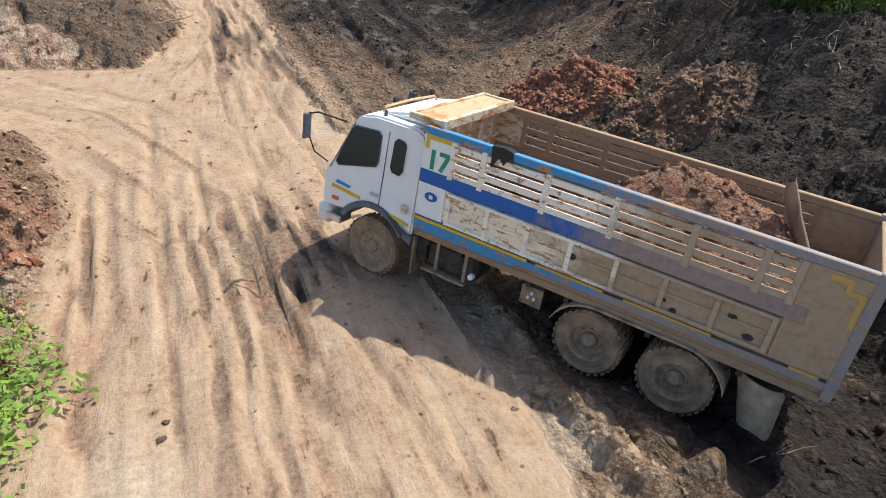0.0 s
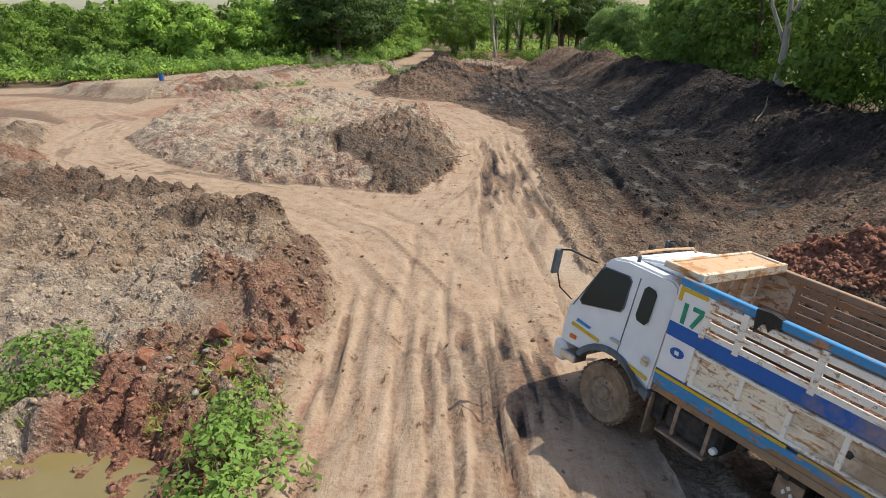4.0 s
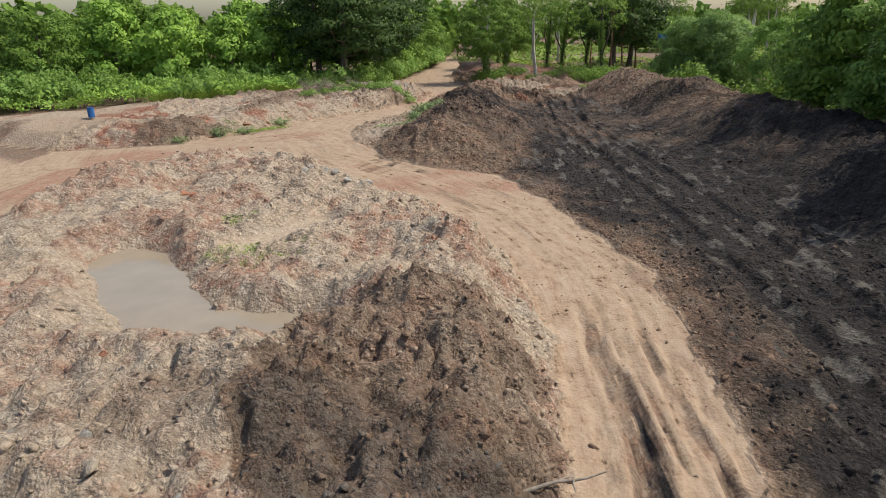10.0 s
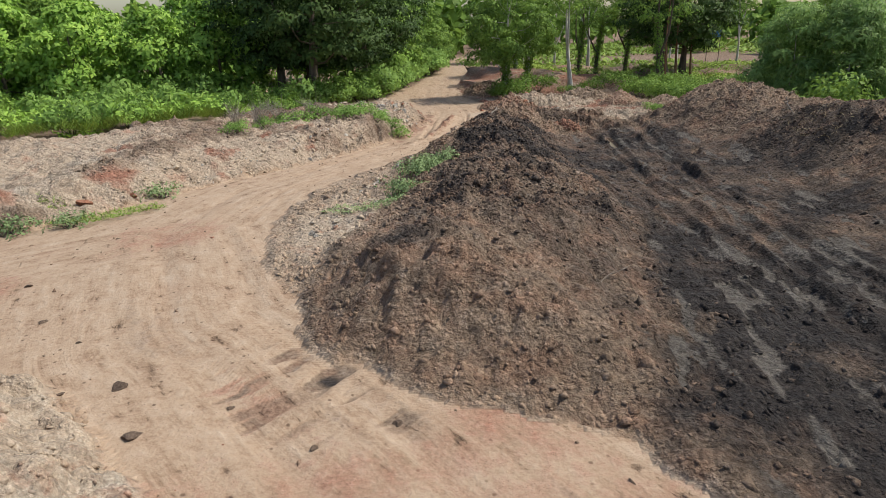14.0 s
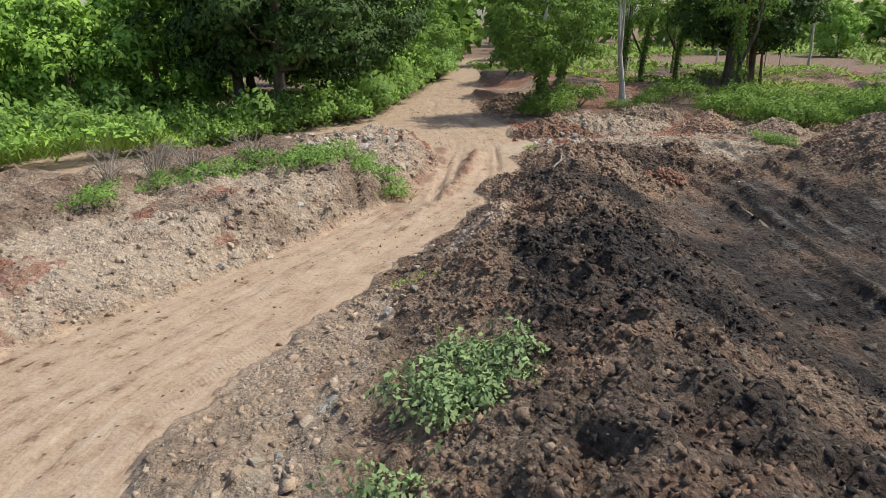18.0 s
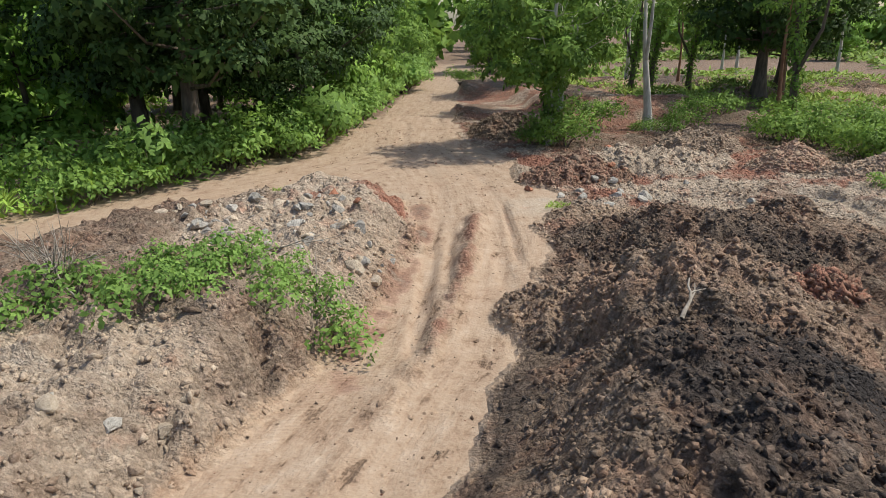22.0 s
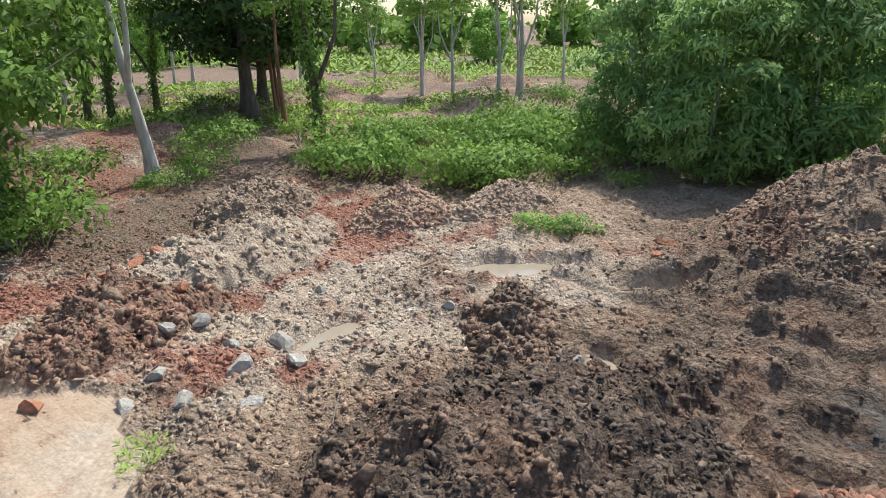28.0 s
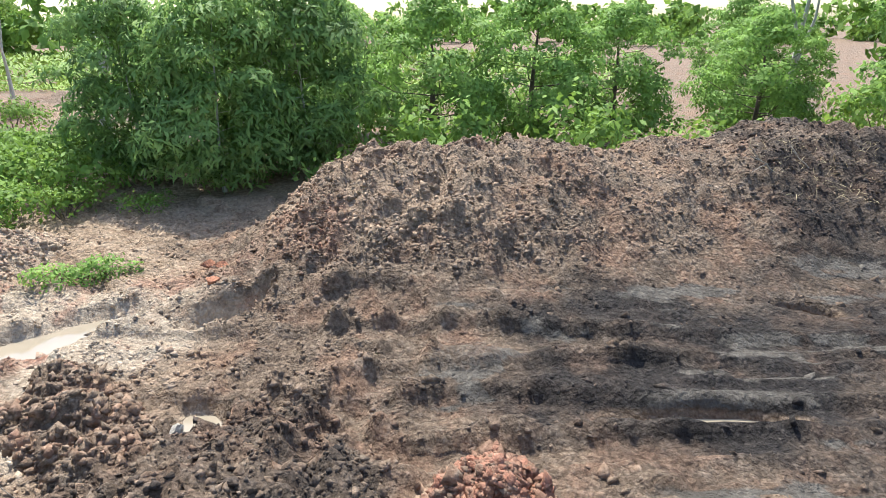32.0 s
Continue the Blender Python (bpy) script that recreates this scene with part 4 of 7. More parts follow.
for i, nm in enumerate(HEAPS):
    ZONES.append((10 + i, "soil_mound", LABELS[nm], "soil heap", ""))
OCT = np.array([(1, 0, 0), (0, 1, 0), (-1, 0, 0), (0, -1, 0), (0, 0, 1), (0, 0, -1.0)])
OCT_TRIS = np.array([(0, 1, 4), (1, 2, 4), (2, 3, 4), (3, 0, 4), (1, 0, 5), (2, 1, 5), (3, 2, 5), (0, 3, 5)])


def tri_mesh(name, verts, tris, mat):
    me = bpy.data.meshes.new(name)
    me.vertices.add(len(verts))
    me.vertices.foreach_set("co", np.ascontiguousarray(verts, np.float32).ravel())
    me.loops.add(len(tris) * 3)
    me.loops.foreach_set("vertex_index", np.ascontiguousarray(tris, np.int32).ravel())
    me.polygons.add(len(tris))
    me.polygons.foreach_set("loop_start", np.arange(0, len(tris) * 3, 3, dtype=np.int32))
    me.update(calc_edges=True)
    me.materials.append(mat)
    return me


def clod_mesh(name, at, soil, size, rng):
    """Loose clods: dented, angular lumps lying at the given places."""
    n = len(at)
    r = size * (0.7 + 0.6 * rng.random(n))
    shape = OCT[None] * (0.75 + 0.6 * rng.random((n, 6, 1))) + (rng.random((n, 6, 3)) - 0.5) * 0.55
    shape = shape * (r[:, None, None] * (0.65 + 0.7 * rng.random((n, 1, 3))) * np.array([1.2, 1.2, 0.75]))
    a = rng.random(n) * 6.283
    c, s_ = np.cos(a)[:, None], np.sin(a)[:, None]
    b = (rng.random(n) * 3 - 1.5)[:, None]
    x, y, z = shape[..., 0], shape[..., 1], shape[..., 2]
    y, z = y * np.cos(b) - z * np.sin(b), y * np.sin(b) + z * np.cos(b)
    v = np.stack([x * c - y * s_, x * s_ + y * c, z - 0.15 * r[:, None]], -1) + at[:, None]
    t = (OCT_TRIS[None] + 6 * np.arange(n)[:, None, None]).reshape(-1, 3)
    me = tri_mesh(name, v.reshape(-1, 3), t, M_SOIL)
    col = me.attributes.new("soil", "FLOAT_COLOR", "POINT")
    col.data.foreach_set("color", np.repeat(soil, 6, 0).astype(np.float32).ravel())
    return me


rng = np.random.default_rng(7)
flumps, flanes = LUMPS
COUNTS = {0: 2600, 1: 4500, 2: 11000, 3: 7000, 4: 8000, 5: 19000, 6: 19000, 7: 19000, 12: 4500, 13: 4000}
for k, nm, lab, cat, kind in ZONES:
    sel = fq[zq == k]
    if not len(sel):
        continue
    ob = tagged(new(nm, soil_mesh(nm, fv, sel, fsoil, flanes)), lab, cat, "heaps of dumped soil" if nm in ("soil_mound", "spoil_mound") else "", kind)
    n = COUNTS.get(k, 1400)
    w = flumps[sel[:, 0]] + 0.02
    if k == 0:
        w = 0.3 + 3.0 * (fbm(fv[sel[:, 0], 0], fv[sel[:, 0], 1], 5.0, 99, 3) > 0.56)
    # thin out what lies far from the roads
    w = w / (1 + (along(fv[sel[:, 0], 0], fv[sel[:, 0], 1], ROAD_A)[0] / 9.0) ** 2)
    if k in (5, 6):
        w = w * (1 + 7 * smooth(fv[sel[:, 0], 1], 64 if k == 6 else 56, 74 if k == 6 else 60))
    pick = sel[rng.choice(len(sel), n, p=w / w.sum())]
    f = rng.random((n, 2, 1))
    p0, p1, p3 = fv[pick[:, 0]], fv[pick[:, 1]], fv[pick[:, 3]]
    at = p0 + (p1 - p0) * f[:, 0] + (p3 - p0) * f[:, 1]
    sl = fsoil[pick[:, 0]].copy()
    size = 0.032 + 0.075 * rng.random(n) ** 2.6 + 0.05 * (rng.random(n) > 0.997)
    if k == 0:
        size = 0.012 + 0.05 * rng.random(n) ** 5
        sl[:, 2] = np.where(rng.random(n) < 0.7, 0.6, sl[:, 2])
        sl[:, 1] = np.where(rng.random(n) < 0.2, 0.8, 0.0)
    elif k in (1, 3):
        size = size * 0.8
    elif k in (2, 5, 6, 7, 12, 13):
        size = size * 0.72
    elif k in (10, 16):
        size = size * 1.1
    sl[:, :3] = np.clip(sl[:, :3] + (rng.random((n, 3)) - 0.5) * 0.22, 0, 1)
    sl[:, 3] = 0.25
    loose = new("loose_soil", clod_mesh("loose_soil", at, sl, size, rng))
    loose.parent = ob
    tagged(loose, "", "", "", "stuff")
del fq, zq, mid


# the wide ground under and beyond it, out to the horizon
def axis(lo, hi, a, b):
    near = np.arange(lo, hi + 0.01, 0.5)
    out = np.array([1.5, 4, 8, 14, 24, 40, 70, 120, 220, 420, 800, 1500])
    return np.concatenate([lo - out[::-1][:a], near, hi + out[:b]])


gx, gy = axis(-62, 62, 12, 12), axis(-12, 150, 12, 12)
v, q, soil, zone = sheet(gx, gy, False)
cover = np.minimum(np.minimum(v[:, 0] - np.interp(v[:, 1], [0, 10, 20, 32, 50], [-9, -13, -20, -25, -26]), FX1 - v[:, 0]), np.minimum(v[:, 1] - FY0, FY1 - v[:, 1]))
v[:, 2] -= 0.6 * smooth(cover, 0.1, 1.4) + 0.02
soil[:, 3] = np.maximum(soil[:, 3], 0.5)
off_road = np.minimum(np.minimum(along(v[:, 0], v[:, 1], ROAD_C)[0], along(v[:, 0], v[:, 1], ROAD_D)[0]), along(v[:, 0], v[:, 1], ROAD_A)[0])
wild = smooth(off_road, 2.2, 4.0) * (zone == 0)
soil[:, 2] = np.maximum(soil[:, 2], 0.42 * wild)
soil[:, 0] *= 1 - wild
ground = tagged(new("ground", soil_mesh("ground", v, q, soil, LUMPS[1])), "wide brown earth ground under forest and roads", "ground", "", "structure")

# standing water
def pool(name, cx, cy, rx, ry, deg, z, mat, label):
    bm = bmesh.new()
    n = 40
    ring = [bm.verts.new((rx * math.cos(t) * (1 + 0.08 * math.sin(3 * t)), ry * math.sin(t) * (1 + 0.08 * math.cos(2 * t)), 0)) for t in np.linspace(0, 2 * math.pi, n, endpoint=False)]
    bm.faces.new(ring)
    me = bpy.data.meshes.new(name)
    bm.to_mesh(me)
    bm.free()
    me.materials.append(mat)
    ob = new(name, me)
    ob.matrix_world = pose(cx, cy, z, 0, 0, deg)
    return tagged(ob, label, "puddle", "puddles", "structure")


for cx, cy, rx, ry, deg in PUDDLES:
    pool("puddle", cx, cy, rx * 1.5, ry * 1.5, deg, float(base_level(np.array(cx), np.array(cy))) - 0.26, M_WATER, "shallow brown puddle in the mud, sky reflection put in its colour")
pool("puddle", -8.0, 34.6, 5.6, 2.7, -38, float(base_level(np.array(-8.0), np.array(35.0))) + 0.24, M_WATER, "large beige puddle in the mound, sky reflection put in its colour")
pool("pond", -5.4, 5.1, 2.6, 1.9, 0, -0.3, M_WATER_POND, "small pond of murky yellow-brown water among weeds")

# ---------------------------------------------------------------- plants
def tube(points, radii, sides=7):
    """Verts and quads of a bent, tapered tube."""
    p = np.array(points, float)
    r = np.array(radii, float)
    d = np.gradient(p, axis=0)
    d /= np.linalg.norm(d, axis=1)[:, None] + 1e-9
    ref = np.where(np.abs(d[:, 2:3]) > 0.9, [[1.0, 0, 0]], [[0, 0, 1.0]])
    u = np.cross(d, ref)
    u /= np.linalg.norm(u, axis=1)[:, None] + 1e-9
    w = np.cross(d, u)
    t = np.arange(sides) * 2 * math.pi / sides
    v = p[:, None] + r[:, None, None] * (u[:, None] * np.cos(t)[None, :, None] + w[:, None] * np.sin(t)[None, :, None])
    i = np.arange(len(p) * sides).reshape(len(p), sides)
    q = np.stack([i[:-1], np.roll(i[:-1], -1, 1), np.roll(i[1:], -1, 1), i[1:]], -1).reshape(-1, 4)
    return v.reshape(-1, 3), q


def join(parts):
    vs, qs, n = [], [], 0
    for v, q in parts:
        vs.append(v)
        qs.append(q + n)
        n += len(v)
    return np.concatenate(vs), np.concatenate(qs)


def unit(a):
    return a / (np.linalg.norm(a, axis=-1, keepdims=True) + 1e-9)


def foliage(name, at, face, length, wide, rng, mat, hang=0.0, up=0.0, loose=0.5):
    """Pointed leaves, one at each place, lying roughly along the skin whose outward direction is given."""
    n = len(at)
    f = unit(face + loose * rng.normal(size=(n, 3)))
    d = unit(np.cross(f, rng.normal(size=(n, 3))))
    d[:, 2] += up - hang
    d = unit(d)
    s_ = unit(np.cross(f, d))
    ln = (length * (0.6 + 0.8 * rng.random(n)))[:, None]
    sag = np.zeros((n, 3))
    sag[:, 2] = -0.12 * ln[:, 0]
    side = s_ * ln * wide * 0.5
    v = np.stack([at, at + d * ln * 0.45 + side, at + d * ln + sag, at + d * ln * 0.45 - side], 1)
    flat = unit(np.cross(v[:, 2] - v[:, 0], v[:, 3] - v[:, 1]))
    back = np.sum(flat * face, 1) < 0
    v[back] = v[back][:, ::-1]
    flat[back] *= -1
    soft = unit(face * 0.85 + flat * 0.4)
    return grid_mesh(name, v.reshape(-1, 3), np.arange(4 * n).reshape(n, 4), mat, True, np.repeat(soft, 4, 0))


def pad_points(centre, radius, n, rng, flat=0.62):
    """Places on the ragged skin of one leafy bough, and the way that the skin faces there."""
    d = unit(rng.normal(size=(n, 3)))
    d[:, 2] = np.where(d[:, 2] < -0.35, -d[:, 2], d[:, 2])
    r = radius * (0.72 + 0.34 * rng.random(n)) * (1 + 0.28 * np.sin(d[:, 0] * 4.3 + centre[0] * 3) * np.cos(d[:, 1] * 4.1 + centre[1] * 2) + 0.16 * np.sin(d[:, 2] * 9 + d[:, 0] * 7))
    return np.asarray(centre) + d * r[:, None] * [1, 1, flat], unit(d / np.array([1, 1, flat]))


def tree(name, seed, height, girth, bare, spread, n_clumps, n_leaves, leaf, wide, bark, green, label, lean=(0, 0), fork=0, vines=0, hang=0.2, clump=1.2, group="forest trees", flat=0.62, belly=0.45):
    """One tree: trunk with limbs, and a crown of boughs made of separate leaves."""
    rng = np.random.default_rng(seed)
    root = empty(name)
    top = np.array([lean[0], lean[1], height * 0.78])
    ts = np.linspace(0, 1, 7)
    spine = np.stack([top[0] * ts**1.3 + 0.12 * np.sin(ts * 5 + seed), top[1] * ts**1.3 + 0.12 * np.cos(ts * 4 + seed), top[2] * ts - 0.25 * (ts == 0)], -1)
    wood = [tube(spine, girth * (1.25 - 0.95 * ts) * (1 + 0.5 * np.exp(-ts * 14)))]
    ends = []
    for k in range(fork):
        a = seed + k * 3.0
        st = spine[2 + (k % 2)]
        far = st + np.array([math.cos(a) * 1.5, math.sin(a) * 1.2, height * 0.5])
        mid_ = st * 0.5 + far * 0.5 + np.array([math.cos(a) * 0.5, math.sin(a) * 0.4, -0.3])
        wood.append(tube([st, mid_, far], [girth * 0.62, girth * 0.45, girth * 0.2]))
        ends.append((far, clump))
    for k in range(n_clumps):
        f = (k + 0.5) / n_clumps
        z = bare + (height - bare) * (0.04 + 0.94 * f)
        a = k * 2.4 + rng.random() * 0.9 + seed
        r = spread * math.sqrt(max(0.05, 1 - (2 * abs(f - belly)) ** 2.2)) * (0.5 + 0.55 * rng.random())
        c = np.array([math.cos(a) * r, math.sin(a) * r, z])
        t = min(0.92, max(0.25, (z - 0.35 * r) / top[2]))
        st = np.array([np.interp(t, ts, spine[:, i]) for i in range(3)])
        c[:2] += st[:2]
        if k % 2 == 0:
            m_ = st * 0.45 + c * 0.55 + np.array([0, 0, -0.12 * r])
            wood.append(tube([st, m_, c], [girth * 0.34 * (1.2 - t), girth * 0.22 * (1.2 - t), 0.015], 5))
        ends.append((c, clump * (0.6 + 0.75 * rng.random())))
    v, q = join(wood)
    trunk = new("trunk", grid_mesh("trunk", v, q, bark))
    trunk.parent = root
    area = sum(r * r for _, r in ends)
    heart = np.array([lean[0], lean[1], bare + 0.35 * (height - bare)])
    pts, out = [], []
    for c, r in ends:
        p, o = pad_points(c, r, max(16, int(n_leaves * r * r / area)), rng, flat)
        pts.append(p)
        out.append(unit(o + 0.35 * unit(p - heart) + np.array([0, 0, 0.15])))
    if vines:
        t = rng.random(vines) ** 0.7 * 0.8
        a = rng.random(vines) * 6.283
        base = np.stack([np.interp(t, ts, spine[:, i]) for i in range(3)], -1)
        rr = girth + 0.05 + 0.3 * rng.random(vines) ** 2
        o = np.stack([np.cos(a), np.sin(a), 0.2 + 0 * a], -1)
        pts.append(base + o * rr[:, None])
        out.append(unit(o))
    crown = new("crown", foliage("crown", np.concatenate(pts), np.concatenate(out), leaf, wide, rng, green, hang))
    crown.parent = root
    return tagged(root, label, "tree", group)


def shrub(name, seed, height, spread, n, leaf, wide, green, label, stems=6, up=0.15, group="shrubs"):
    """A bush: stems that each carry a rounded bough of leaves."""
    rng = np.random.default_rng(seed)
    root = empty(name)
    wood, pts, out = [], [], []
    for k in range(stems):
        a = k * 2.4 + rng.random()
        r = spread * (0.25 + 0.75 * rng.random())
        tip = np.array([math.cos(a) * r, math.sin(a) * r, height * (0.22 + 0.58 * rng.random())])
        wood.append(tube([(0, 0, -0.1), tip * [0.4, 0.4, 0.55], tip], [0.03, 0.02, 0.006], 4))
        p, o = pad_points(tip, spread * (0.38 + 0.25 * rng.random()), n // stems, rng, min(1.1, 0.75 * height / spread))
        pts.append(p)
        out.append(unit(o + 0.3 * unit(p - [0, 0, height * 0.3]) + np.array([0, 0, 0.2])))
    for v, q in wood:
        new("stem", grid_mesh("stem", v, q, M_BARK)).parent = root
    p = np.concatenate(pts)
    p[:, 2] = np.maximum(p[:, 2], 0.05)
    fol = new("foliage", foliage("foliage", p, np.concatenate(out), leaf, wide, rng, green, 0.1, up, 0.6))
    fol.parent = root
    return tagged(root, label, "shrub", group)


def put(ob, x, y, scale=1.0, turn=0.0, sink=0.05, first=False):
    m = pose(x, y, ground_z(x, y) - sink, 0, 0, turn) @ Matrix.Diagonal((scale, scale, scale, 1))
    if first:
        ob.matrix_world = m
        return ob
    c = copy_thing(ob, pose(x, y, ground_z(x, y) - sink, 0, 0, turn))
    c.scale = (scale, scale, scale)
    return c


def plant(make, spots, seed=1, low=0.85, high=1.2):
    """The first spot takes the thing itself, the others copies of it."""
    rng = np.random.default_rng(seed)
    for k, (x, y) in enumerate(spots):
        put(make, x, y, low + (high - low) * rng.random(), rng.random() * 360, 0.08, k == 0)


def scattered(line, near, far, n, seed):
    """Spots to the left of a line of the plan, between two distances from it."""
    rng = np.random.default_rng(seed)
    seg = [math.dist(a, b) for a, b in zip(line, line[1:])]
    out = []
    for k in range(n):
        s = (k + rng.random()) / n * sum(seg)
        i = 0
        while i < len(seg) - 1 and s > seg[i]:
            s -= seg[i]
            i += 1
        (ax, ay), (bx, by) = line[i], line[i + 1]
        t, d = s / seg[i], near + (far - near) * rng.random()
        ex, ey = (bx - ax) / seg[i], (by - ay) / seg[i]
        out.append((ax + (bx - ax) * t - ey * d, ay + (by - ay) * t + ex * d))
    return out


EDGE_W = [(-62, 70), (-40, 73.5), (-25, 83.5), (-17.2, 90.5), (-11.5, 99), (-8.6, 106), (-8.2, 118), (-7, 132), (-5, 150), (-3, 185)]

# dense dark trees behind the far road
big = tree("broadleaf_tree", 3, 12.5, 0.36, 3.0, 5.4, 42, 14000, 0.31, 0.6, M_BARK, M_LEAF_DEEP, "large dense dark-green broadleaf tree with spreading limbs", clump=1.55, flat=0.5)
plant(big, [(-15.0, 100.3), (-19.0, 103.5), (-13.2, 105.5), (-12.2, 112.5), (-17.5, 109.5), (-12, 122), (-25, 125),
            (22.5, 122.5), (25.8, 126)], 5)
mid_tree = tree("leafy_tree", 8, 9.5, 0.2, 0.6, 4.0, 34, 5800, 0.40, 0.55, M_BARK, M_LEAF_MID, "green leafy tree with foliage down to the ground", clump=1.3)
plant(mid_tree, [(-57, 103), (-50, 100), (-44, 106), (-39, 104), (-52, 112), (-37, 113), (-45, 118), (-31, 117), (-58, 121), (-66, 110), (-64, 98), (-70, 104),
                 (22, 24), (20.8, 31), (24, 37), (22, 44), (25, 50), (22.5, 57), (26, 60), (29, 20), (-47, 91), (-54, 86), (-34, 128), (-24, 134), (-10.6, 127), (-9.8, 140), (-8.6, 156), (-7, 172), (4, 163), (5, 178)], 6, 0.75, 1.15)
pale_tree = tree("bright_tree", 15, 9.0, 0.18, 0.6, 4.0, 30, 6200, 0.46, 0.55, M_BARK, M_LEAF_LIME, "bright-green leafy tree at the forest edge", clump=1.4, hang=0.1)
plant(pale_tree, [(-30, 112), (-25, 104), (-29, 100), (-35, 97), (-42, 98), (-38.5, 108), (-34, 119), (-46, 110), (-26.5, 117.5), (-54, 106), (-60, 112), (-22, 126), (-13, 118), (-11.5, 132), (62, 178), (84, 150), (48, 190)], 17, 0.8, 1.15)
light_tree = tree("light_tree", 12, 7.6, 0.16, 0.2, 3.5, 56, 15000, 0.23, 0.52, M_BARK, M_LEAF_BRIGHT, "rounded bright-green tree behind the soil ridge", clump=0.95, hang=0.05)
plant(light_tree, [(29, 83.2), (31.6, 78.0), (33.0, 73.5), (30.5, 67), (22.4, 52), (23.6, 63), (38, 63), (35, 88), (52, 58)], 7, 0.82, 1.02)
slim = tree("slender_tree", 21, 12.0, 0.15, 7.4, 2.8, 16, 2200, 0.27, 0.5, M_BARK_PALE, M_LEAF_MID, "slender pale-trunked tree with a thin crown", lean=(0.5, 0.2), fork=2, group="slender trees", clump=0.95)
plant(slim, [(40.1, 119.5), (42.9, 125.7), (41.3, 113.1), (39.0, 113.6), (44.8, 127.2), (43.4, 115), (57.5, 119.4), (31.5, 147), (32, 152), (12.5, 146), (16, 138), (36, 135), (50, 140), (8, 152), (34, 63.5)], 8)
fork_tree = tree("white_forked_tree", 33, 10.5, 0.22, 7.6, 2.6, 14, 1700, 0.26, 0.5, M_BARK_PALE, M_LEAF_MID, "pale grey forked tree standing above the clay mounds", lean=(-0.6, 0.1), fork=2, clump=1.0)
put(fork_tree, 9.2, 109.2, 1.0, 0, 0.1, True)
put(fork_tree, 19.9, 36.0, 0.95, 70, 0.1)
put(fork_tree, 33.0, 100.1, 1.1, 150, 0.1)
vine_tree = tree("vine_clad_tree", 41, 11.0, 0.2, 5.8, 2.8, 18, 2600, 0.25, 0.5, M_BARK, M_LEAF_MID, "tree with its trunk wrapped in climbing leaves", lean=(0.4, 0), fork=1, vines=900, clump=1.0)
plant(vine_tree, [(18.0, 109.3), (12.6, 124), (15.5, 128), (20.0, 131)], 9, 0.9, 1.1)
road_tree = tree("roadside_tree", 52, 10.5, 0.22, 3.0, 4.0, 38, 10500, 0.28, 0.52, M_BARK_PALE, M_LEAF_MID, "leafy roadside tree draped with creepers", lean=(0.3, 0), vines=1500, hang=0.3, clump=1.1)
put(road_tree, 2.3, 103.9, 1.0, 0, 0.1, True)
put(road_tree, 5.8, 119, 1.0, 130, 0.1)
put(road_tree, 5.6, 134, 1.0, 220, 0.1)
bare_tree = tree("thin_tree", 61, 11.5, 0.12, 8.8, 1.5, 8, 900, 0.25, 0.5, M_BARK_RED, M_LEAF_MID, "tall thin tree with a bare reddish trunk", lean=(-0.8, 0.2), clump=0.9)
plant(bare_tree, [(21.0, 116.5), (23.6, 121.0), (26.7, 125.2), (22.3, 140)], 10, 0.95, 1.1)
bamboo = tree("bamboo_thicket", 71, 8.2, 0.07, 0.2, 2.9, 40, 15000, 0.36, 0.28, M_BARK_PALE, M_LEAF_GREY, "tangled thicket of bamboo with drooping grey-green leaves", hang=0.35, clump=1.15, group="thickets", belly=0.5)
plant(bamboo, [(22.8, 91.2), (25.6, 88.6), (28.4, 91.6), (24.8, 95.2)], 11, 0.86, 1.0)

# shrubs and creepers
sh_bright = shrub("shrub", 5, 1.6, 1.2, 540, 0.25, 0.55, M_LEAF_BRIGHT, "bright-green leafy shrub beside the far road", group="shrubs along the forest edge")
plant(sh_bright, scattered(EDGE_W[:4], 0.3, 20.0, 60, 3) + scattered(EDGE_W[3:9], 0.2, 2.6, 56, 4), 12, 0.7, 1.8)
sh_mid = shrub("dense_shrub", 6, 2.2, 1.5, 640, 0.26, 0.5, M_LEAF_MID, "dense green shrub at the forest edge", group="dense shrubs")
plant(sh_mid, scattered(EDGE_W[:4], 6.0, 26.0, 36, 5) + scattered(EDGE_W[3:10], 0.6, 3.5, 36, 6) + [(20.6, 20), (21.2, 25.5), (20.8, 30), (21.6, 34), (21, 40), (21.4, 47), (21.7, 54), (21.5, 61), (21.6, 67), (20.2, 78), (21, 83), (19, 16), (21, 12), (22, 7), (24, 15)], 13, 0.75, 1.35)
creeper = shrub("creeper", 7, 1.5, 1.3, 900, 0.16, 0.55, M_LEAF_MID, "low mound of creepers with broad leaves", stems=8, group="creepers")
rng = np.random.default_rng(77)
spots = []
while len(spots) < 62:
    x, y = 12 + 18 * rng.random(), 92 + 16 * rng.random()
    if inside(np.array([x]), np.array([y]), [(13.5, 104.5), (15.4, 97.6), (18.6, 95.4), (19.6, 93), (24, 92), (30, 100), (24, 107), (18, 107)])[0] > 0:
        spots.append((x, y))
plant(creeper, spots[:60] + [(3.1, 103.0), (1.7, 104.6), (2.4, 102.9), (3.0, 104.8), (1.6, 103.4), (9.9, 107.5), (8.4, 106.8), (11.2, 108.6), (6.0, 110), (13.5, 112), (16, 114.5), (7.5, 114), (19.5, 113), (22, 117.5), (-1.2, 135), (0.2, 143), (29, 116), (34, 118), (26, 110), (38, 108), (45, 112)], 14, 0.55, 1.4)
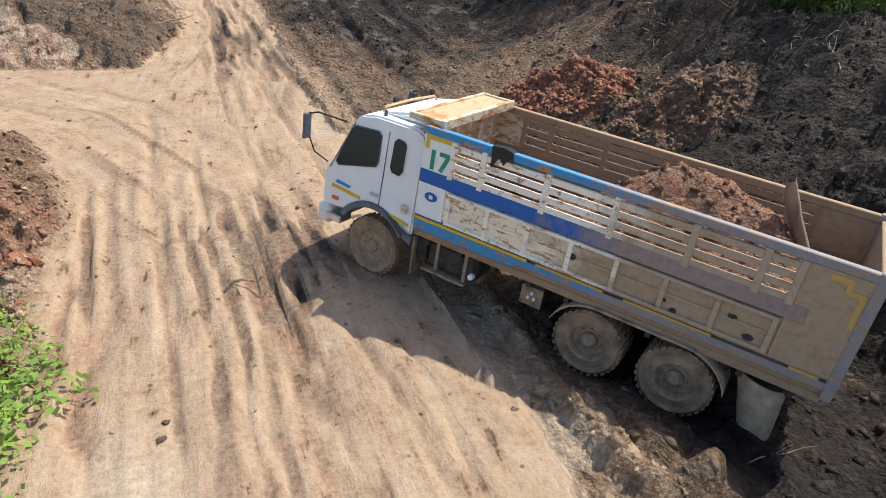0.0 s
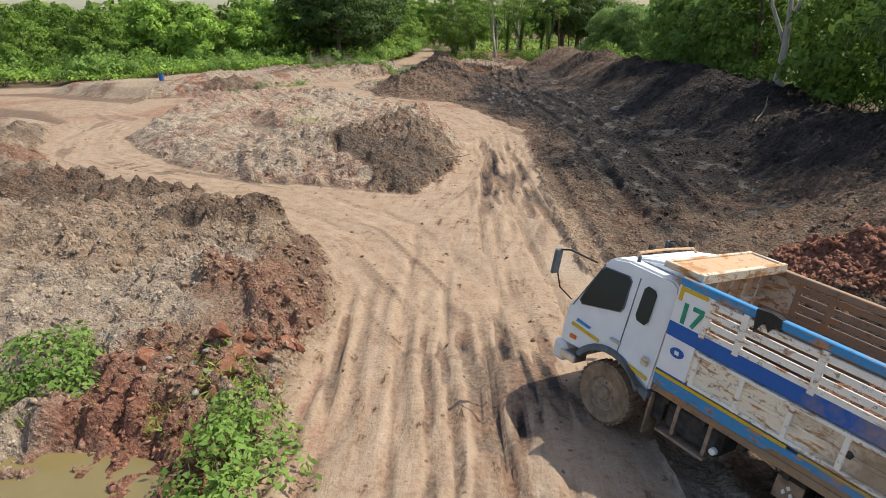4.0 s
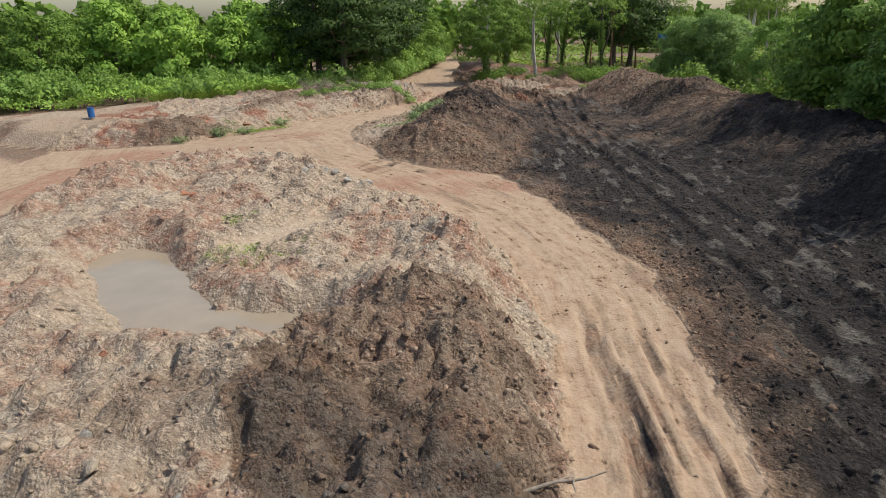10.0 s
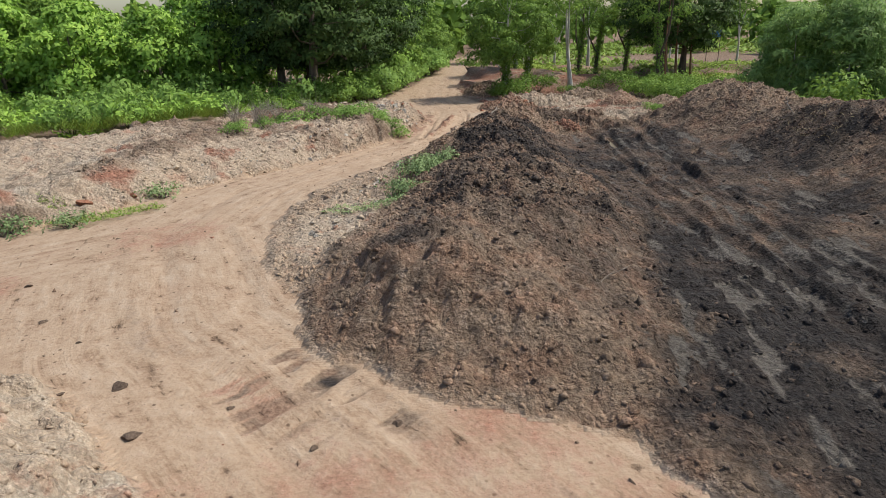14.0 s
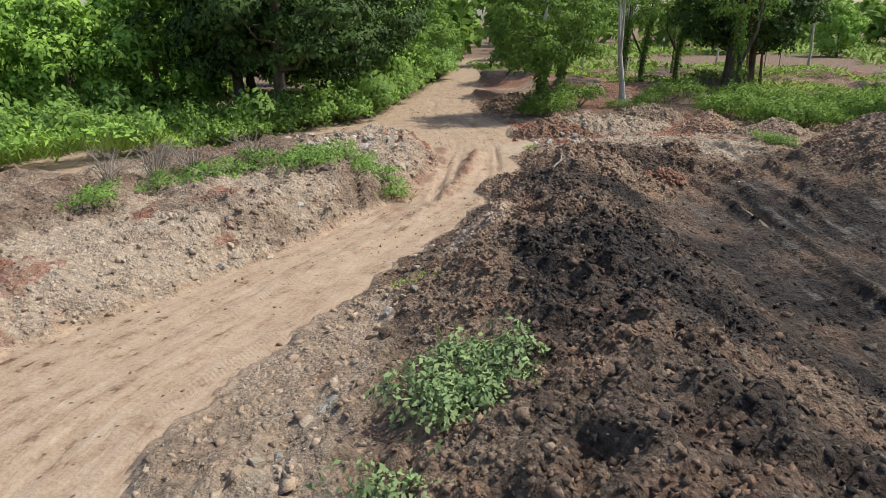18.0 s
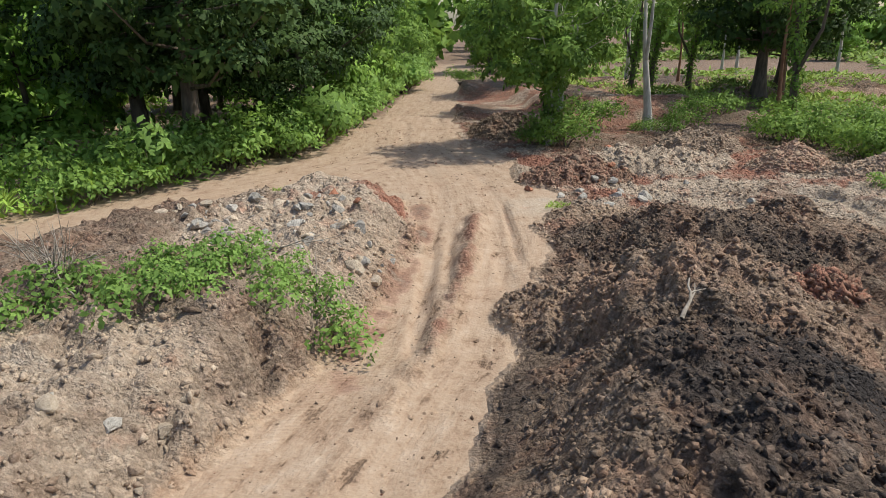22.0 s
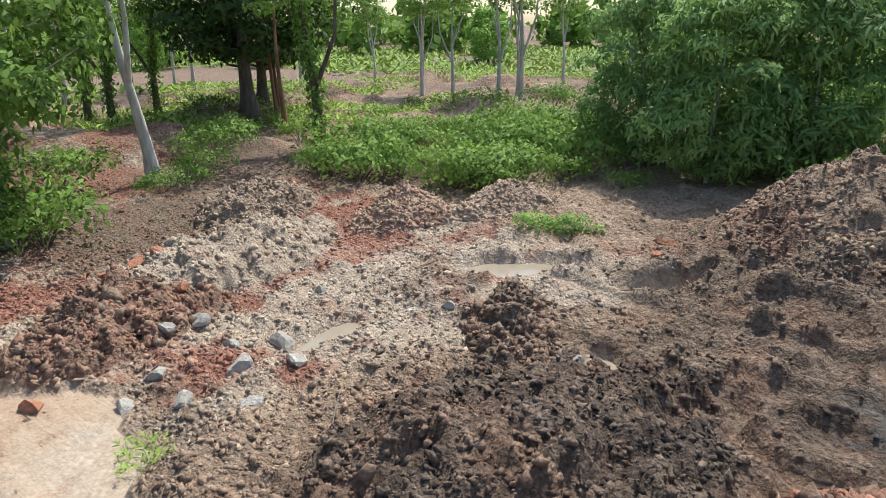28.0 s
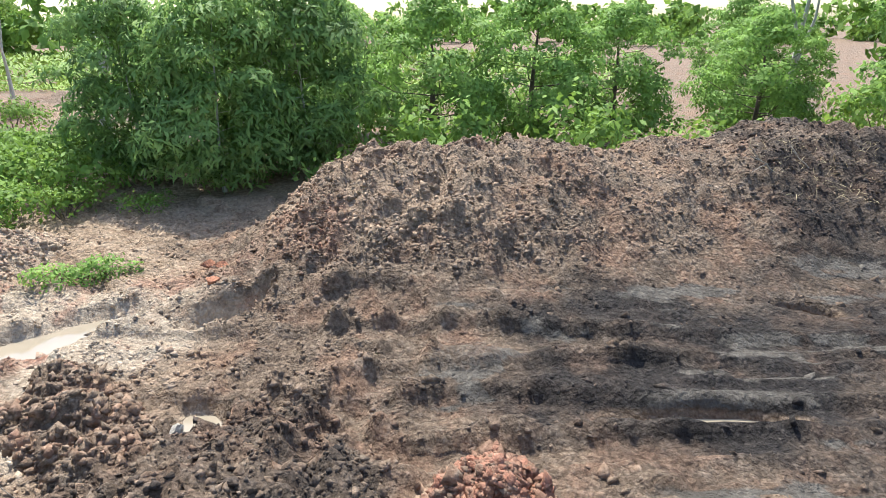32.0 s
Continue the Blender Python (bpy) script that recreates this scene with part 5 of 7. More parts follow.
weed = shrub("weed", 9, 0.75, 0.75, 560, 0.115, 0.6, M_LEAF_BRIGHT, "bright-green weeds growing on the clay bank", group="weeds")
plant(weed, [(-11.9, 78.3), (-13.0, 77.4), (-11.0, 79.2), (-10.2, 80.2), (-9.4, 81.2), (-8.6, 81.7), (-7.8, 82.0), (-6.9, 82.0), (-6.1, 81.6), (-5.7, 80.8), (-8.2, 80.6), (-7.0, 80.6), (-9.0, 80.0), (-12.4, 79.6), (-14.2, 76.0), (-13.7, 75.0),
             (13.6, 92.1), (13.2, 92.6), (14.0, 91.7), (-2.5, 7.5), (-2.3, 6.6), (-2.4, 5.6), (-6.4, 8.8), (-7.0, 8.2), (-6.2, 8.2), (-2.6, 4.8)], 15, 0.7, 1.2)
feather = shrub("feathery_weed", 10, 0.6, 0.6, 420, 0.10, 0.5, M_LEAF_FEATHER, "small feathery grey-green weed on the soil heap", stems=9, group="weeds on the heap")
plant(feather, [(-3.0, 64.5), (-2.4, 64.7), (-2.2, 65.5), (-3.4, 65.0), (-2.7, 65.9), (-2.9, 64.9), (-2.5, 65.3), (-3.2, 65.6), (-3.8, 63.0), (-3.4, 62.4), (-16.5, 60.6), (-15.0, 61.2), (-18.4, 58.6), (-13.6, 65.2)], 16, 0.8, 1.2)


def carpet(name, outline, n, height, leaf, wide, mat, label, seed, up=0.3, mound=2.4, sparse=0.0):
    """Low growth too thick to count, swelling into rounded mounds."""
    rng = np.random.default_rng(seed)
    xs, ys = [p[0] for p in outline], [p[1] for p in outline]
    x = min(xs) + (max(xs) - min(xs)) * rng.random(n * 5)
    y = min(ys) + (max(ys) - min(ys)) * rng.random(n * 5)
    ok = inside(x, y, outline) > 0
    if sparse:
        ok &= fbm(x, y, mound * 4, seed + 9, 3) > sparse
    x, y = x[ok][:n], y[ok][:n]
    z = terrain(x, y, False)[0]

    def swell(a, b):
        return 1 - np.abs(2 * fbm(a, b, mound, seed, 2, 0.4) - 1) * 1.1 + 0.35 * fbm(a, b, mound * 0.3, seed + 4, 2)

    h, e = swell(x, y), mound * 0.06
    gx_, gy_ = (swell(x + e, y) - h) / e * height, (swell(x, y + e) - h) / e * height
    face = unit(np.stack([-gx_, -gy_, np.full(len(x), 0.8)], -1))
    at = np.stack([x, y, z + height * h * (0.72 + 0.34 * rng.random(len(x))) - 0.25 * height], -1)
    at[:, 2] = np.maximum(at[:, 2], z + 0.02)
    return tagged(new(name, foliage(name, at, face, leaf, wide, rng, mat, 0.0, up, 0.55)), label, "plants", "", "stuff")


carpet("undergrowth", [(-62, 70), (-40, 73.5), (-25, 83.5), (-17.2, 90.5), (-13.6, 96), (-15, 102), (-30, 116), (-60, 124), (-80, 95)], 48000, 2.0, 0.42, 0.34, M_LEAF_LIME, "thick bright-green undergrowth beside the far road", 31, 0.35, 3.4)
carpet("undergrowth", [(-17.2, 90.5), (-11.5, 99), (-8.8, 106), (-8.4, 118), (-7.2, 132), (-5, 150), (-12, 150), (-16, 110), (-20, 97)], 13000, 1.5, 0.3, 0.45, M_LEAF_MID, "thick green undergrowth under the roadside trees", 32, 0.2, 2.6)
carpet("undergrowth", [(20.2, 4), (21.0, 40), (21.2, 75), (19.5, 88), (34, 88), (36, 40), (32, 0)], 12000, 1.7, 0.34, 0.45, M_LEAF_MID, "thick green undergrowth behind the soil ridge", 33, 0.2)
carpet("undergrowth", [(6, 118), (20, 119), (34, 110), (42, 74), (60, 68), (78, 100), (70, 140), (40, 150), (5, 150)], 32000, 0.5, 0.46, 0.28, M_GRASS, "patchy green weeds on the far reddish ground", 34, 0.5, 2.2, 0.47)
carpet("undergrowth", [(5, 150), (40, 150), (70, 140), (78, 100), (60, 60), (140, 60), (180, 150), (90, 260), (4, 240)], 34000, 0.5, 1.2, 0.35, M_GRASS, "far green field of rough grass and weeds", 37, 0.2, 6.0, 0.36)
carpet("grass", [(17.6, 9), (18.0, 26), (20.5, 27), (22, 9)], 3000, 1.0, 0.5, 0.08, M_LEAF_DEEP, "tall green grass on top of the soil ridge", 35, 0.9)
# shaded bamboo: the shade is put into its colour with the deep-green leaves
plant(tree("bamboo_clump", 74, 4.2, 0.05, 0.1, 2.2, 22, 4200, 0.36, 0.15, M_BARK_PALE, M_LEAF_DEEP, "low drooping bamboo clump on the soil ridge", hang=0.6, clump=0.85, group="thickets"), [(18.3, 13.5), (19.8, 17), (18.2, 20.5), (20.5, 23.5), (21.5, 13), (17.6, 10.6)], 18, 0.85, 1.15)
carpet("grass", [(-2.3, 3.5), (-2.0, 8.0), (-3.2, 9.2), (-7.4, 9.6), (-9, 7), (-7.2, 6.8), (-4.6, 7.5), (-3.2, 6.2), (-3.0, 3.6)], 2600, 0.22, 0.22, 0.12, M_GRASS, "green grass and weeds round the small pond", 36, 0.9, 0.8)


def far_woods():
    """A belt of woodland beyond the fields, lower and looser to the east."""
    rng = np.random.default_rng(50)
    pts, out = [], []
    for k in range(430):
        a = -100 + 220 * rng.random()
        east = a > 6
        if east and rng.random() < 0.12:
            continue
        r = (165 + 120 * rng.random()) if east else 120 + 100 * rng.random()
        h = (6.5 + 6 * rng.random()) if east else 9 + 5 * rng.random()
        c = np.array([math.sin(radians(a)) * r, 60 + math.cos(radians(a)) * r, 0])
        for j in range(6):
            p, o = pad_points(c + [rng.normal() * 2.6, rng.normal() * 2.6, h * (0.12 + 0.15 * j)], 2.7 - 0.15 * j, 24, rng)
            pts.append(p)
            out.append(o)
    return tagged(new("far_woods", foliage("far_woods", np.concatenate(pts), np.concatenate(out), 2.3, 0.65, rng, M_LEAF_MID)), "distant belt of green woodland", "woods", "", "stuff")


far_woods()

# ---------------------------------------------------------------- the lorry
def paint(name, col, rust=0.35, mud=0.0, rough=0.45, start=2.3):
    """Worn vehicle paint: chips, rust and a coat of mud that thickens towards the tail."""
    m = Mat(name, rough, 0.0, 0.4)
    co = m.coords()
    sx = m.n("SeparateXYZ")
    m.l(co, sx.inputs[0])
    n1, n2, n3 = m.noise(co, 2.2, 6.0, 0.65), m.noise(co, 9.0, 6.0, 0.7), m.noise(co, 3.0, 5.0, 0.6, (1, 1, 4))
    c = m.mix(m.ramp(n1, [(0.35, 0.0), (0.75, 0.35)]), col, tuple(x * 0.72 for x in col))
    c = m.mix(m.ramp(n3, [(0.62 - 0.25 * rust, 0.0), (0.72 - 0.25 * rust, 1.0)]), c, (0.46, 0.23, 0.09)) if rust else c
    c = m.mix(m.ramp(n2, [(0.60 - 0.1 * rust, 0.0), (0.68 - 0.1 * rust, 0.8)]), c, (0.23, 0.13, 0.075)) if rust else c
    if mud:
        back = m.math("MULTIPLY", m.math("ADD", sx.outputs[1], start), -0.55)
        v = m.math("ADD", back, m.math("MULTIPLY", m.math("SUBTRACT", n1, 0.5), 1.6))
        c = m.mix(m.ramp(v, [(0.0, 0.0), (0.5, mud)]), c, m.ramp(n2, [(0.3, (0.27, 0.185, 0.115)), (0.7, (0.43, 0.315, 0.21))]))
    m.color(c)
    m.l(m.ramp(n2, [(0.3, rough), (0.7, min(0.95, rough + 0.4))]), m.b.inputs["Roughness"])
    m.bump(n2, 0.12, 0.01)
    return m.m


M_CAB = paint("white cab paint", (0.86, 0.88, 0.89), 0.0, 0.0, 0.35)
M_SIDE = paint("worn white side paint", (0.90, 0.80, 0.63), 0.36, 0.92, 0.5, 2.9)
M_SLAT = paint("worn slat paint", (0.92, 0.87, 0.77), 0.26, 0.85, 0.5, 3.6)
M_BLUE = paint("worn blue paint", (0.02, 0.12, 0.44), 0.0, 0.82, 0.45, 3.1)
M_SKY = paint("worn light blue paint", (0.05, 0.27, 0.55), 0.30, 0.72, 0.5, 3.4)
M_YELLOW = paint("yellow stripe", (0.72, 0.46, 0.03), 0.0, 0.55)
M_PLY = paint("orange-brown plywood", (0.60, 0.40, 0.25), 0.25, 0.0, 0.7)
M_CREAM = paint("cream painted steel", (0.68, 0.60, 0.47), 0.45, 0.0, 0.6)
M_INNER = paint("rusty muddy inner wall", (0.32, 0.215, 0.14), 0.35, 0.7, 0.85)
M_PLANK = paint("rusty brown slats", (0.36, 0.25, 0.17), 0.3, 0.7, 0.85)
M_RUBBER = plain("dusty rubber", (0.28, 0.195, 0.13), 0.9, 0, 0.45, 5.0, 0.3)
M_RIM = plain("mud-coated rim", (0.33, 0.24, 0.17), 0.85, 0, 0.35, 8.0, 0.3)
M_CHASSIS = plain("dirty chassis steel", (0.055, 0.05, 0.045), 0.8, 0.2, 0.5, 6.0, 0.2)
M_GUARD = plain("mud-caked guard", (0.36, 0.28, 0.205), 0.9, 0, 0.4, 5.0, 0.3)
M_TRIM = plain("grey plastic trim", (0.13, 0.15, 0.17), 0.6, 0, 0.25, 6.0, 0.1)
M_GREEN = plain("green numeral paint", (0.03, 0.28, 0.17), 0.5, 0, 0.15)
M_ORANGE = plain("orange lens", (0.75, 0.18, 0.03), 0.2, 0, 0.1)
M_CHROME = plain("dull chrome", (0.55, 0.56, 0.57), 0.3, 0.9, 0.15)
M_WHITE = plain("white enamel", (0.75, 0.75, 0.73), 0.4, 0, 0.1)
M_GLASS = Mat("tinted glass", 0.12, 0.0, 0.3).color((0.012, 0.013, 0.015)).m
M_WOODLOG = bark_material("bare log", (0.20, 0.13, 0.09), (0.42, 0.31, 0.24))
M_BLACKBAG = plain("black plastic", (0.02, 0.02, 0.022), 0.35, 0, 0.3, 12.0, 0.3)

lorry = empty("dump_truck", Matrix(((LORRY_X.x, -LORRY_B.x, LORRY_Z.x, LORRY_AT.x), (LORRY_X.y, -LORRY_B.y, LORRY_Z.y, LORRY_AT.y), (LORRY_X.z, -LORRY_B.z, LORRY_Z.z, LORRY_AT.z), (0, 0, 0, 1))))
tagged(lorry, "white and blue ten-wheel dump truck, muddy and rusty, parked askew", "dump truck")


def bar(x0, x1, y0, y1, z0, z1, bevel=0.012, bm=None):
    bm = bm or bmesh.new()
    m = Matrix.Translation(((x0 + x1) / 2, (y0 + y1) / 2, (z0 + z1) / 2)) @ Matrix.Diagonal((abs(x1 - x0), abs(y1 - y0), abs(z1 - z0), 1))
    r = bmesh.ops.create_cube(bm, size=1, matrix=m)
    if bevel:
        es = list({e for v in r["verts"] for e in v.link_edges})
        bmesh.ops.bevel(bm, geom=es, offset=min(bevel, 0.3 * min(abs(x1 - x0), abs(y1 - y0), abs(z1 - z0))), segments=1, affect="EDGES")
    return bm


def side_slab(outline, x0, x1, bevel=0.0, lean=0.0, z_lean=1.7):
    """A slab cut to an outline in (y, z), from x0 to x1; above z_lean both faces lean inwards."""
    bm = bmesh.new()
    a = [bm.verts.new((x0 + max(0, z - z_lean) * lean, y, z)) for y, z in outline]
    b = [bm.verts.new((x1 - max(0, z - z_lean) * lean, y, z)) for y, z in outline]
    bm.faces.new(a)
    bm.faces.new(b[::-1])
    n = len(outline)
    for i in range(n):
        bm.faces.new((a[i], b[i], b[(i + 1) % n], a[(i + 1) % n]))
    bmesh.ops.recalc_face_normals(bm, faces=bm.faces)
    if bevel:
        bmesh.ops.bevel(bm, geom=list(bm.edges), offset=bevel, segments=2, affect="EDGES")
    return bm


def plate(outline, x, lean=0.0, z_lean=1.7, thick=0.012):
    return side_slab(outline, x - thick, x + thick, 0.0, 0.0) if not lean else _leaning(outline, x, lean, z_lean, thick)


def _leaning(outline, x, lean, z_lean, thick):
    bm = bmesh.new()
    a = [bm.verts.new((x - thick + max(0, z - z_lean) * lean, y, z)) for y, z in outline]
    b = [bm.verts.new((x + thick + max(0, z - z_lean) * lean, y, z)) for y, z in outline]
    bm.faces.new(a)
    bm.faces.new(b[::-1])
    for i in range(len(a)):
        bm.faces.new((a[i], b[i], b[(i + 1) % len(a)], a[(i + 1) % len(a)]))
    bmesh.ops.recalc_face_normals(bm, faces=bm.faces)
    return bm


def rod(points, r, sides=7):
    v, q = tube(points, [r] * len(points), sides)
    bm = bmesh.new()
    vs = [bm.verts.new(p) for p in v]
    for f in q:
        bm.faces.new([vs[i] for i in f])
    bm.faces.new(vs[:sides][::-1])
    bm.faces.new(vs[-sides:])
    bmesh.ops.recalc_face_normals(bm, faces=bm.faces)
    return bm


def spun(profile, centre, sides=36):
    """A body turned about the x axis from (x, radius) pairs."""
    bm = bmesh.new()
    rings = []
    for x, r in profile:
        rings.append([bm.verts.new((centre[0] + x, centre[1] + r * math.cos(t), centre[2] + r * math.sin(t))) for t in np.arange(sides) * 2 * math.pi / sides])
    for a, b in zip(rings, rings[1:]):
        for i in range(sides):
            bm.faces.new((a[i], a[(i + 1) % sides], b[(i + 1) % sides], b[i]))
    bmesh.ops.recalc_face_normals(bm, faces=bm.faces)
    return bm


# cab
arch = [(0.70 * math.cos(t), 0.55 + 0.70 * math.sin(t)) for t in np.linspace(radians(42), radians(150), 9)]
CAB = [(1.10, 0.98), (1.13, 1.25), (1.10, 1.66), (0.98, 1.80), (0.62, 2.62), (0.50, 2.72), (0.2, 2.78), (-0.62, 2.78), (-0.76, 2.70), (-0.80, 2.5), (-0.80, 1.02), (-0.68, 0.96)] + arch[::-1]
cab = part("cab", side_slab(CAB, 0.06, 2.44, 0.035, 0.13), M_CAB, lorry)
L, ZL = 0.13, 1.7
WIN = [(0.87, 1.84), (0.84, 1.95), (0.66, 2.44), (0.58, 2.51), (0.12, 2.54), (0.05, 2.48), (0.04, 2.05), (0.08, 1.97), (0.80, 1.79)]
for x, sgn in ((0.055, 1), (2.445, -1)):
    part("side_window", plate(WIN, x, L * sgn, ZL), M_GLASS, cab, "dark tinted door window")
    part("quarter_window", plate([(-0.22, 2.05), (-0.22, 2.48), (-0.27, 2.54), (-0.40, 2.52), (-0.45, 2.46), (-0.46, 2.03), (-0.42, 1.96), (-0.27, 1.98)], x, L * sgn, ZL), M_GLASS, cab, "narrow dark quarter window")
    part("window_seal", plate([((y - 0.4) * 1.05 + 0.4, (z - 2.18) * 1.05 + 2.18) for y, z in WIN], x + 0.006 * sgn, L * sgn, ZL), M_TRIM, cab)
    part("door_seam", plate([(-0.10, 1.24), (-0.086, 1.24), (-0.086, 2.60), (-0.10, 2.60)], x, L * sgn, ZL, 0.008), M_TRIM, cab)
    part("door_seam", plate([(1.0, 1.70), (0.62, 2.56), (0.605, 2.55), (0.985, 1.69)], x, L * sgn, ZL, 0.008), M_TRIM, cab)
    part("yellow_strip", plate([(0.92, 1.36), (0.92, 1.41), (0.30, 1.36), (0.30, 1.31)], x - 0.002 * sgn), M_YELLOW, cab, "yellow reflective strip")
    part("yellow_strip", plate([(-0.22, 1.24), (-0.22, 1.29), (-0.72, 1.22), (-0.72, 1.17)], x - 0.002 * sgn), M_YELLOW, cab, "yellow reflective strip")
    part("script_mark", plate([(0.84, 1.46), (0.82, 1.51), (0.52, 1.48), (0.54, 1.44)], x - 0.001 * sgn), M_SKY, cab, "faded light-blue lettering on the door")
    part("door_handle", bar(x - 0.03, x + 0.03, -0.12, 0.10, 1.47, 1.52, 0.012), M_CHROME, cab, "dull chrome door handle")
    part("indicator", bar(x - 0.025, x + 0.02, 0.76, 0.90, 1.13, 1.20, 0.01), M_ORANGE, cab, "orange side indicator")
    trim = [(0.80 * math.cos(t), 0.55 + 0.80 * math.sin(t)) for t in np.linspace(radians(30), radians(150), 12)] + [(-0.82, 0.90), (-0.82, 1.03), (-0.70, 1.04)]
    inner = [(0.69 * math.cos(t), 0.55 + 0.69 * math.sin(t)) for t in np.linspace(radians(30), radians(150), 12)]
    part("wheel_arch", side_slab(trim + inner[::-1], x - 0.035, x + 0.10 * sgn + 0.03, 0.012), M_TRIM, cab, "grey plastic wheel arch")
    part("filler_cap", bar(x - 0.03, x + 0.01, -0.68, -0.56, 1.38, 1.52, 0.01), M_CREAM, cab)
part("windscreen", side_slab([(1.00, 1.83), (1.012, 1.83), (0.66, 2.56), (0.648, 2.56)], 0.22, 2.28), M_GLASS, cab, "dark tinted windscreen")
part("bumper", bar(0.04, 2.46, 0.92, 1.22, 0.62, 0.97, 0.05), M_WHITE, cab, "dirty white front bumper")
part("step", bar(0.02, 0.34, 0.66, 1.02, 0.72, 0.86, 0.02), M_CHROME, cab, "ribbed metal step")
part("grille", bar(0.3, 2.2, 1.10, 1.14, 1.1, 1.6, 0.01), M_TRIM, cab)
for x in (0.45, 2.05):
    part("headlight", bar(x - 0.2, x + 0.2, 1.18, 1.235, 0.74, 0.9, 0.02), M_CHROME, cab, "rectangular headlight")
# roof rack bar, horns and lamps
part("roof_fairing", side_slab([(0.30, 2.76), (0.10, 2.84), (-0.35, 2.93), (-0.62, 2.93), (-0.70, 2.76)], 0.42, 2.10, 0.04), M_CAB, cab, "white raised roof panel")
part("roof_bar", rod([(0.48, 0.30, 2.78), (0.50, 0.30, 2.86), (1.25, 0.29, 2.88), (1.95, 0.27, 2.86), (2.0, 0.22, 2.79)], 0.022), M_PLY, cab, "rusty brown roof bar")
for x in (1.08, 1.63, 2.22):
    lamp = part("roof_lamp", bar(x - 0.05, x + 0.05, 0.44, 0.52, 2.80, 2.90, 0.015), M_CHASSIS, cab, "small dark square roof lamp")
    part("lamp_glass", bar(x - 0.04, x + 0.04, 0.515, 0.528, 2.81, 2.89, 0.004), M_GLASS, lamp)
part("aerial_mount", bar(0.30, 0.34, 0.10, 0.16, 2.76, 2.88, 0.012), M_TRIM, cab)
for x, sgn in ((0.0, -1), (2.5, 1)):
    part("mirror_arm", rod([(x - 0.02 * sgn, 0.66, 2.58), (x + 0.20 * sgn, 1.10, 2.66), (x + 0.24 * sgn, 1.28, 2.60)], 0.016), M_CHASSIS, cab)
    part("mirror_arm", rod([(x - 0.02 * sgn, 1.02, 1.78), (x + 0.14 * sgn, 1.20, 1.95), (x + 0.24 * sgn, 1.28, 2.30)], 0.014), M_CHASSIS, cab)
    part("mirror", bar(x + 0.17 * sgn - 0.01, x + 0.35 * sgn, 1.25, 1.31, 2.18, 2.62, 0.03), M_TRIM, cab, "tall black wing mirror")


# wheels
def wheel(name, x, y, dual, sgn):
    w = 0.27
    c = (x, y, 0.52)
    prof = [(0, 0.29), (0.015 * sgn, 0.40), (-0.01 * sgn, 0.47), (0.04 * sgn, 0.515), (w * 0.5 * sgn, 0.525), ((w - 0.04) * sgn, 0.515), ((w + 0.01) * sgn, 0.47), (w * sgn, 0.40), (w * sgn, 0.29)]
    tyre = part(name, spun(prof, c), M_RUBBER, lorry, "dusty black lorry tyre")
    bm = bmesh.new()
    for i in range(30):
        a = i * 2 * math.pi / 30
        m = Matrix.Translation((c[0] + w * 0.5 * sgn, c[1] + 0.522 * math.cos(a), c[2] + 0.522 * math.sin(a))) @ Matrix.Rotation(a, 4, "X") @ Matrix.Diagonal((0.25, 0.030, 0.055, 1))
        bmesh.ops.create_cube(bm, size=1, matrix=m)
    part("tread", bm, M_RUBBER, tyre)
    deep = 0.15 if dual else 0.05
    part("rim", spun([(0.01 * sgn, 0.30), (0.03 * sgn, 0.275), (deep * sgn, 0.255), (deep * sgn, 0.13), ((deep - 0.05) * sgn, 0.12), ((deep - 0.09) * sgn, 0.07), ((deep - 0.09) * sgn, 0.0)], c), M_RIM, tyre, "mud-coated steel rim")
    for i in range(8):
        a = i * math.pi / 4
        part("wheel_nut", spun([(-0.03 * sgn, 0.0), (-0.03 * sgn, 0.018), (0.02 * sgn, 0.018)], (x + deep * sgn, y + 0.18 * math.cos(a), 0.52 + 0.18 * math.sin(a)), 6), M_RIM, tyre)


wheel("front_tyre", 0.09, 0.0, False, 1)
wheel("front_tyre", 2.41, 0.0, False, -1)
for y in (-4.07, -5.37):
    for k in range(2):
        wheel("rear_tyre", 0.05 + 0.31 * k, y, True, 1)
        wheel("rear_tyre", 2.45 - 0.31 * k, y, True, -1)
    part("axle", rod([(0.3, y, 0.52), (2.2, y, 0.52)], 0.09, 10), M_CHASSIS, lorry)
part("front_axle", rod([(0.3, 0, 0.50), (2.2, 0, 0.50)], 0.07, 10), M_CHASSIS, lorry)

# chassis and what hangs from it
for x in (0.82, 1.60):
    part("chassis_rail", bar(x, x + 0.09, -6.9, 0.8, 0.82, 1.06, 0.01), M_CHASSIS, lorry)
for y in (-1.2, -2.6, -4.7, -6.6):
    part("cross_member", bar(0.85, 1.65, y - 0.06, y + 0.06, 0.84, 1.02, 0.01), M_CHASSIS, lorry)
tank = part("fuel_tank", bar(0.16, 0.74, -2.05, -1.10, 0.58, 1.08, 0.08), M_CHASSIS, lorry, "grimy black fuel tank")
part("tank_strap", bar(0.14, 0.76, -1.34, -1.28, 0.56, 1.10, 0.005), M_RIM, tank)
part("tank_strap", bar(0.14, 0.76, -1.88, -1.82, 0.56, 1.10, 0.005), M_RIM, tank)
part("filler_lamp", spun([(-0.05, 0.0), (-0.045, 0.05), (0.02, 0.055)], (0.13, -2.0, 0.74), 14), M_WHITE, tank, "round white cap")
part("battery_box", bar(0.20, 0.70, -1.06, -0.86, 0.60, 1.02, 0.02), M_CHASSIS, lorry)
part("foot_step", bar(0.10, 0.30, -1.9, -1.05, 0.50, 0.54, 0.01), M_RIM, lorry)
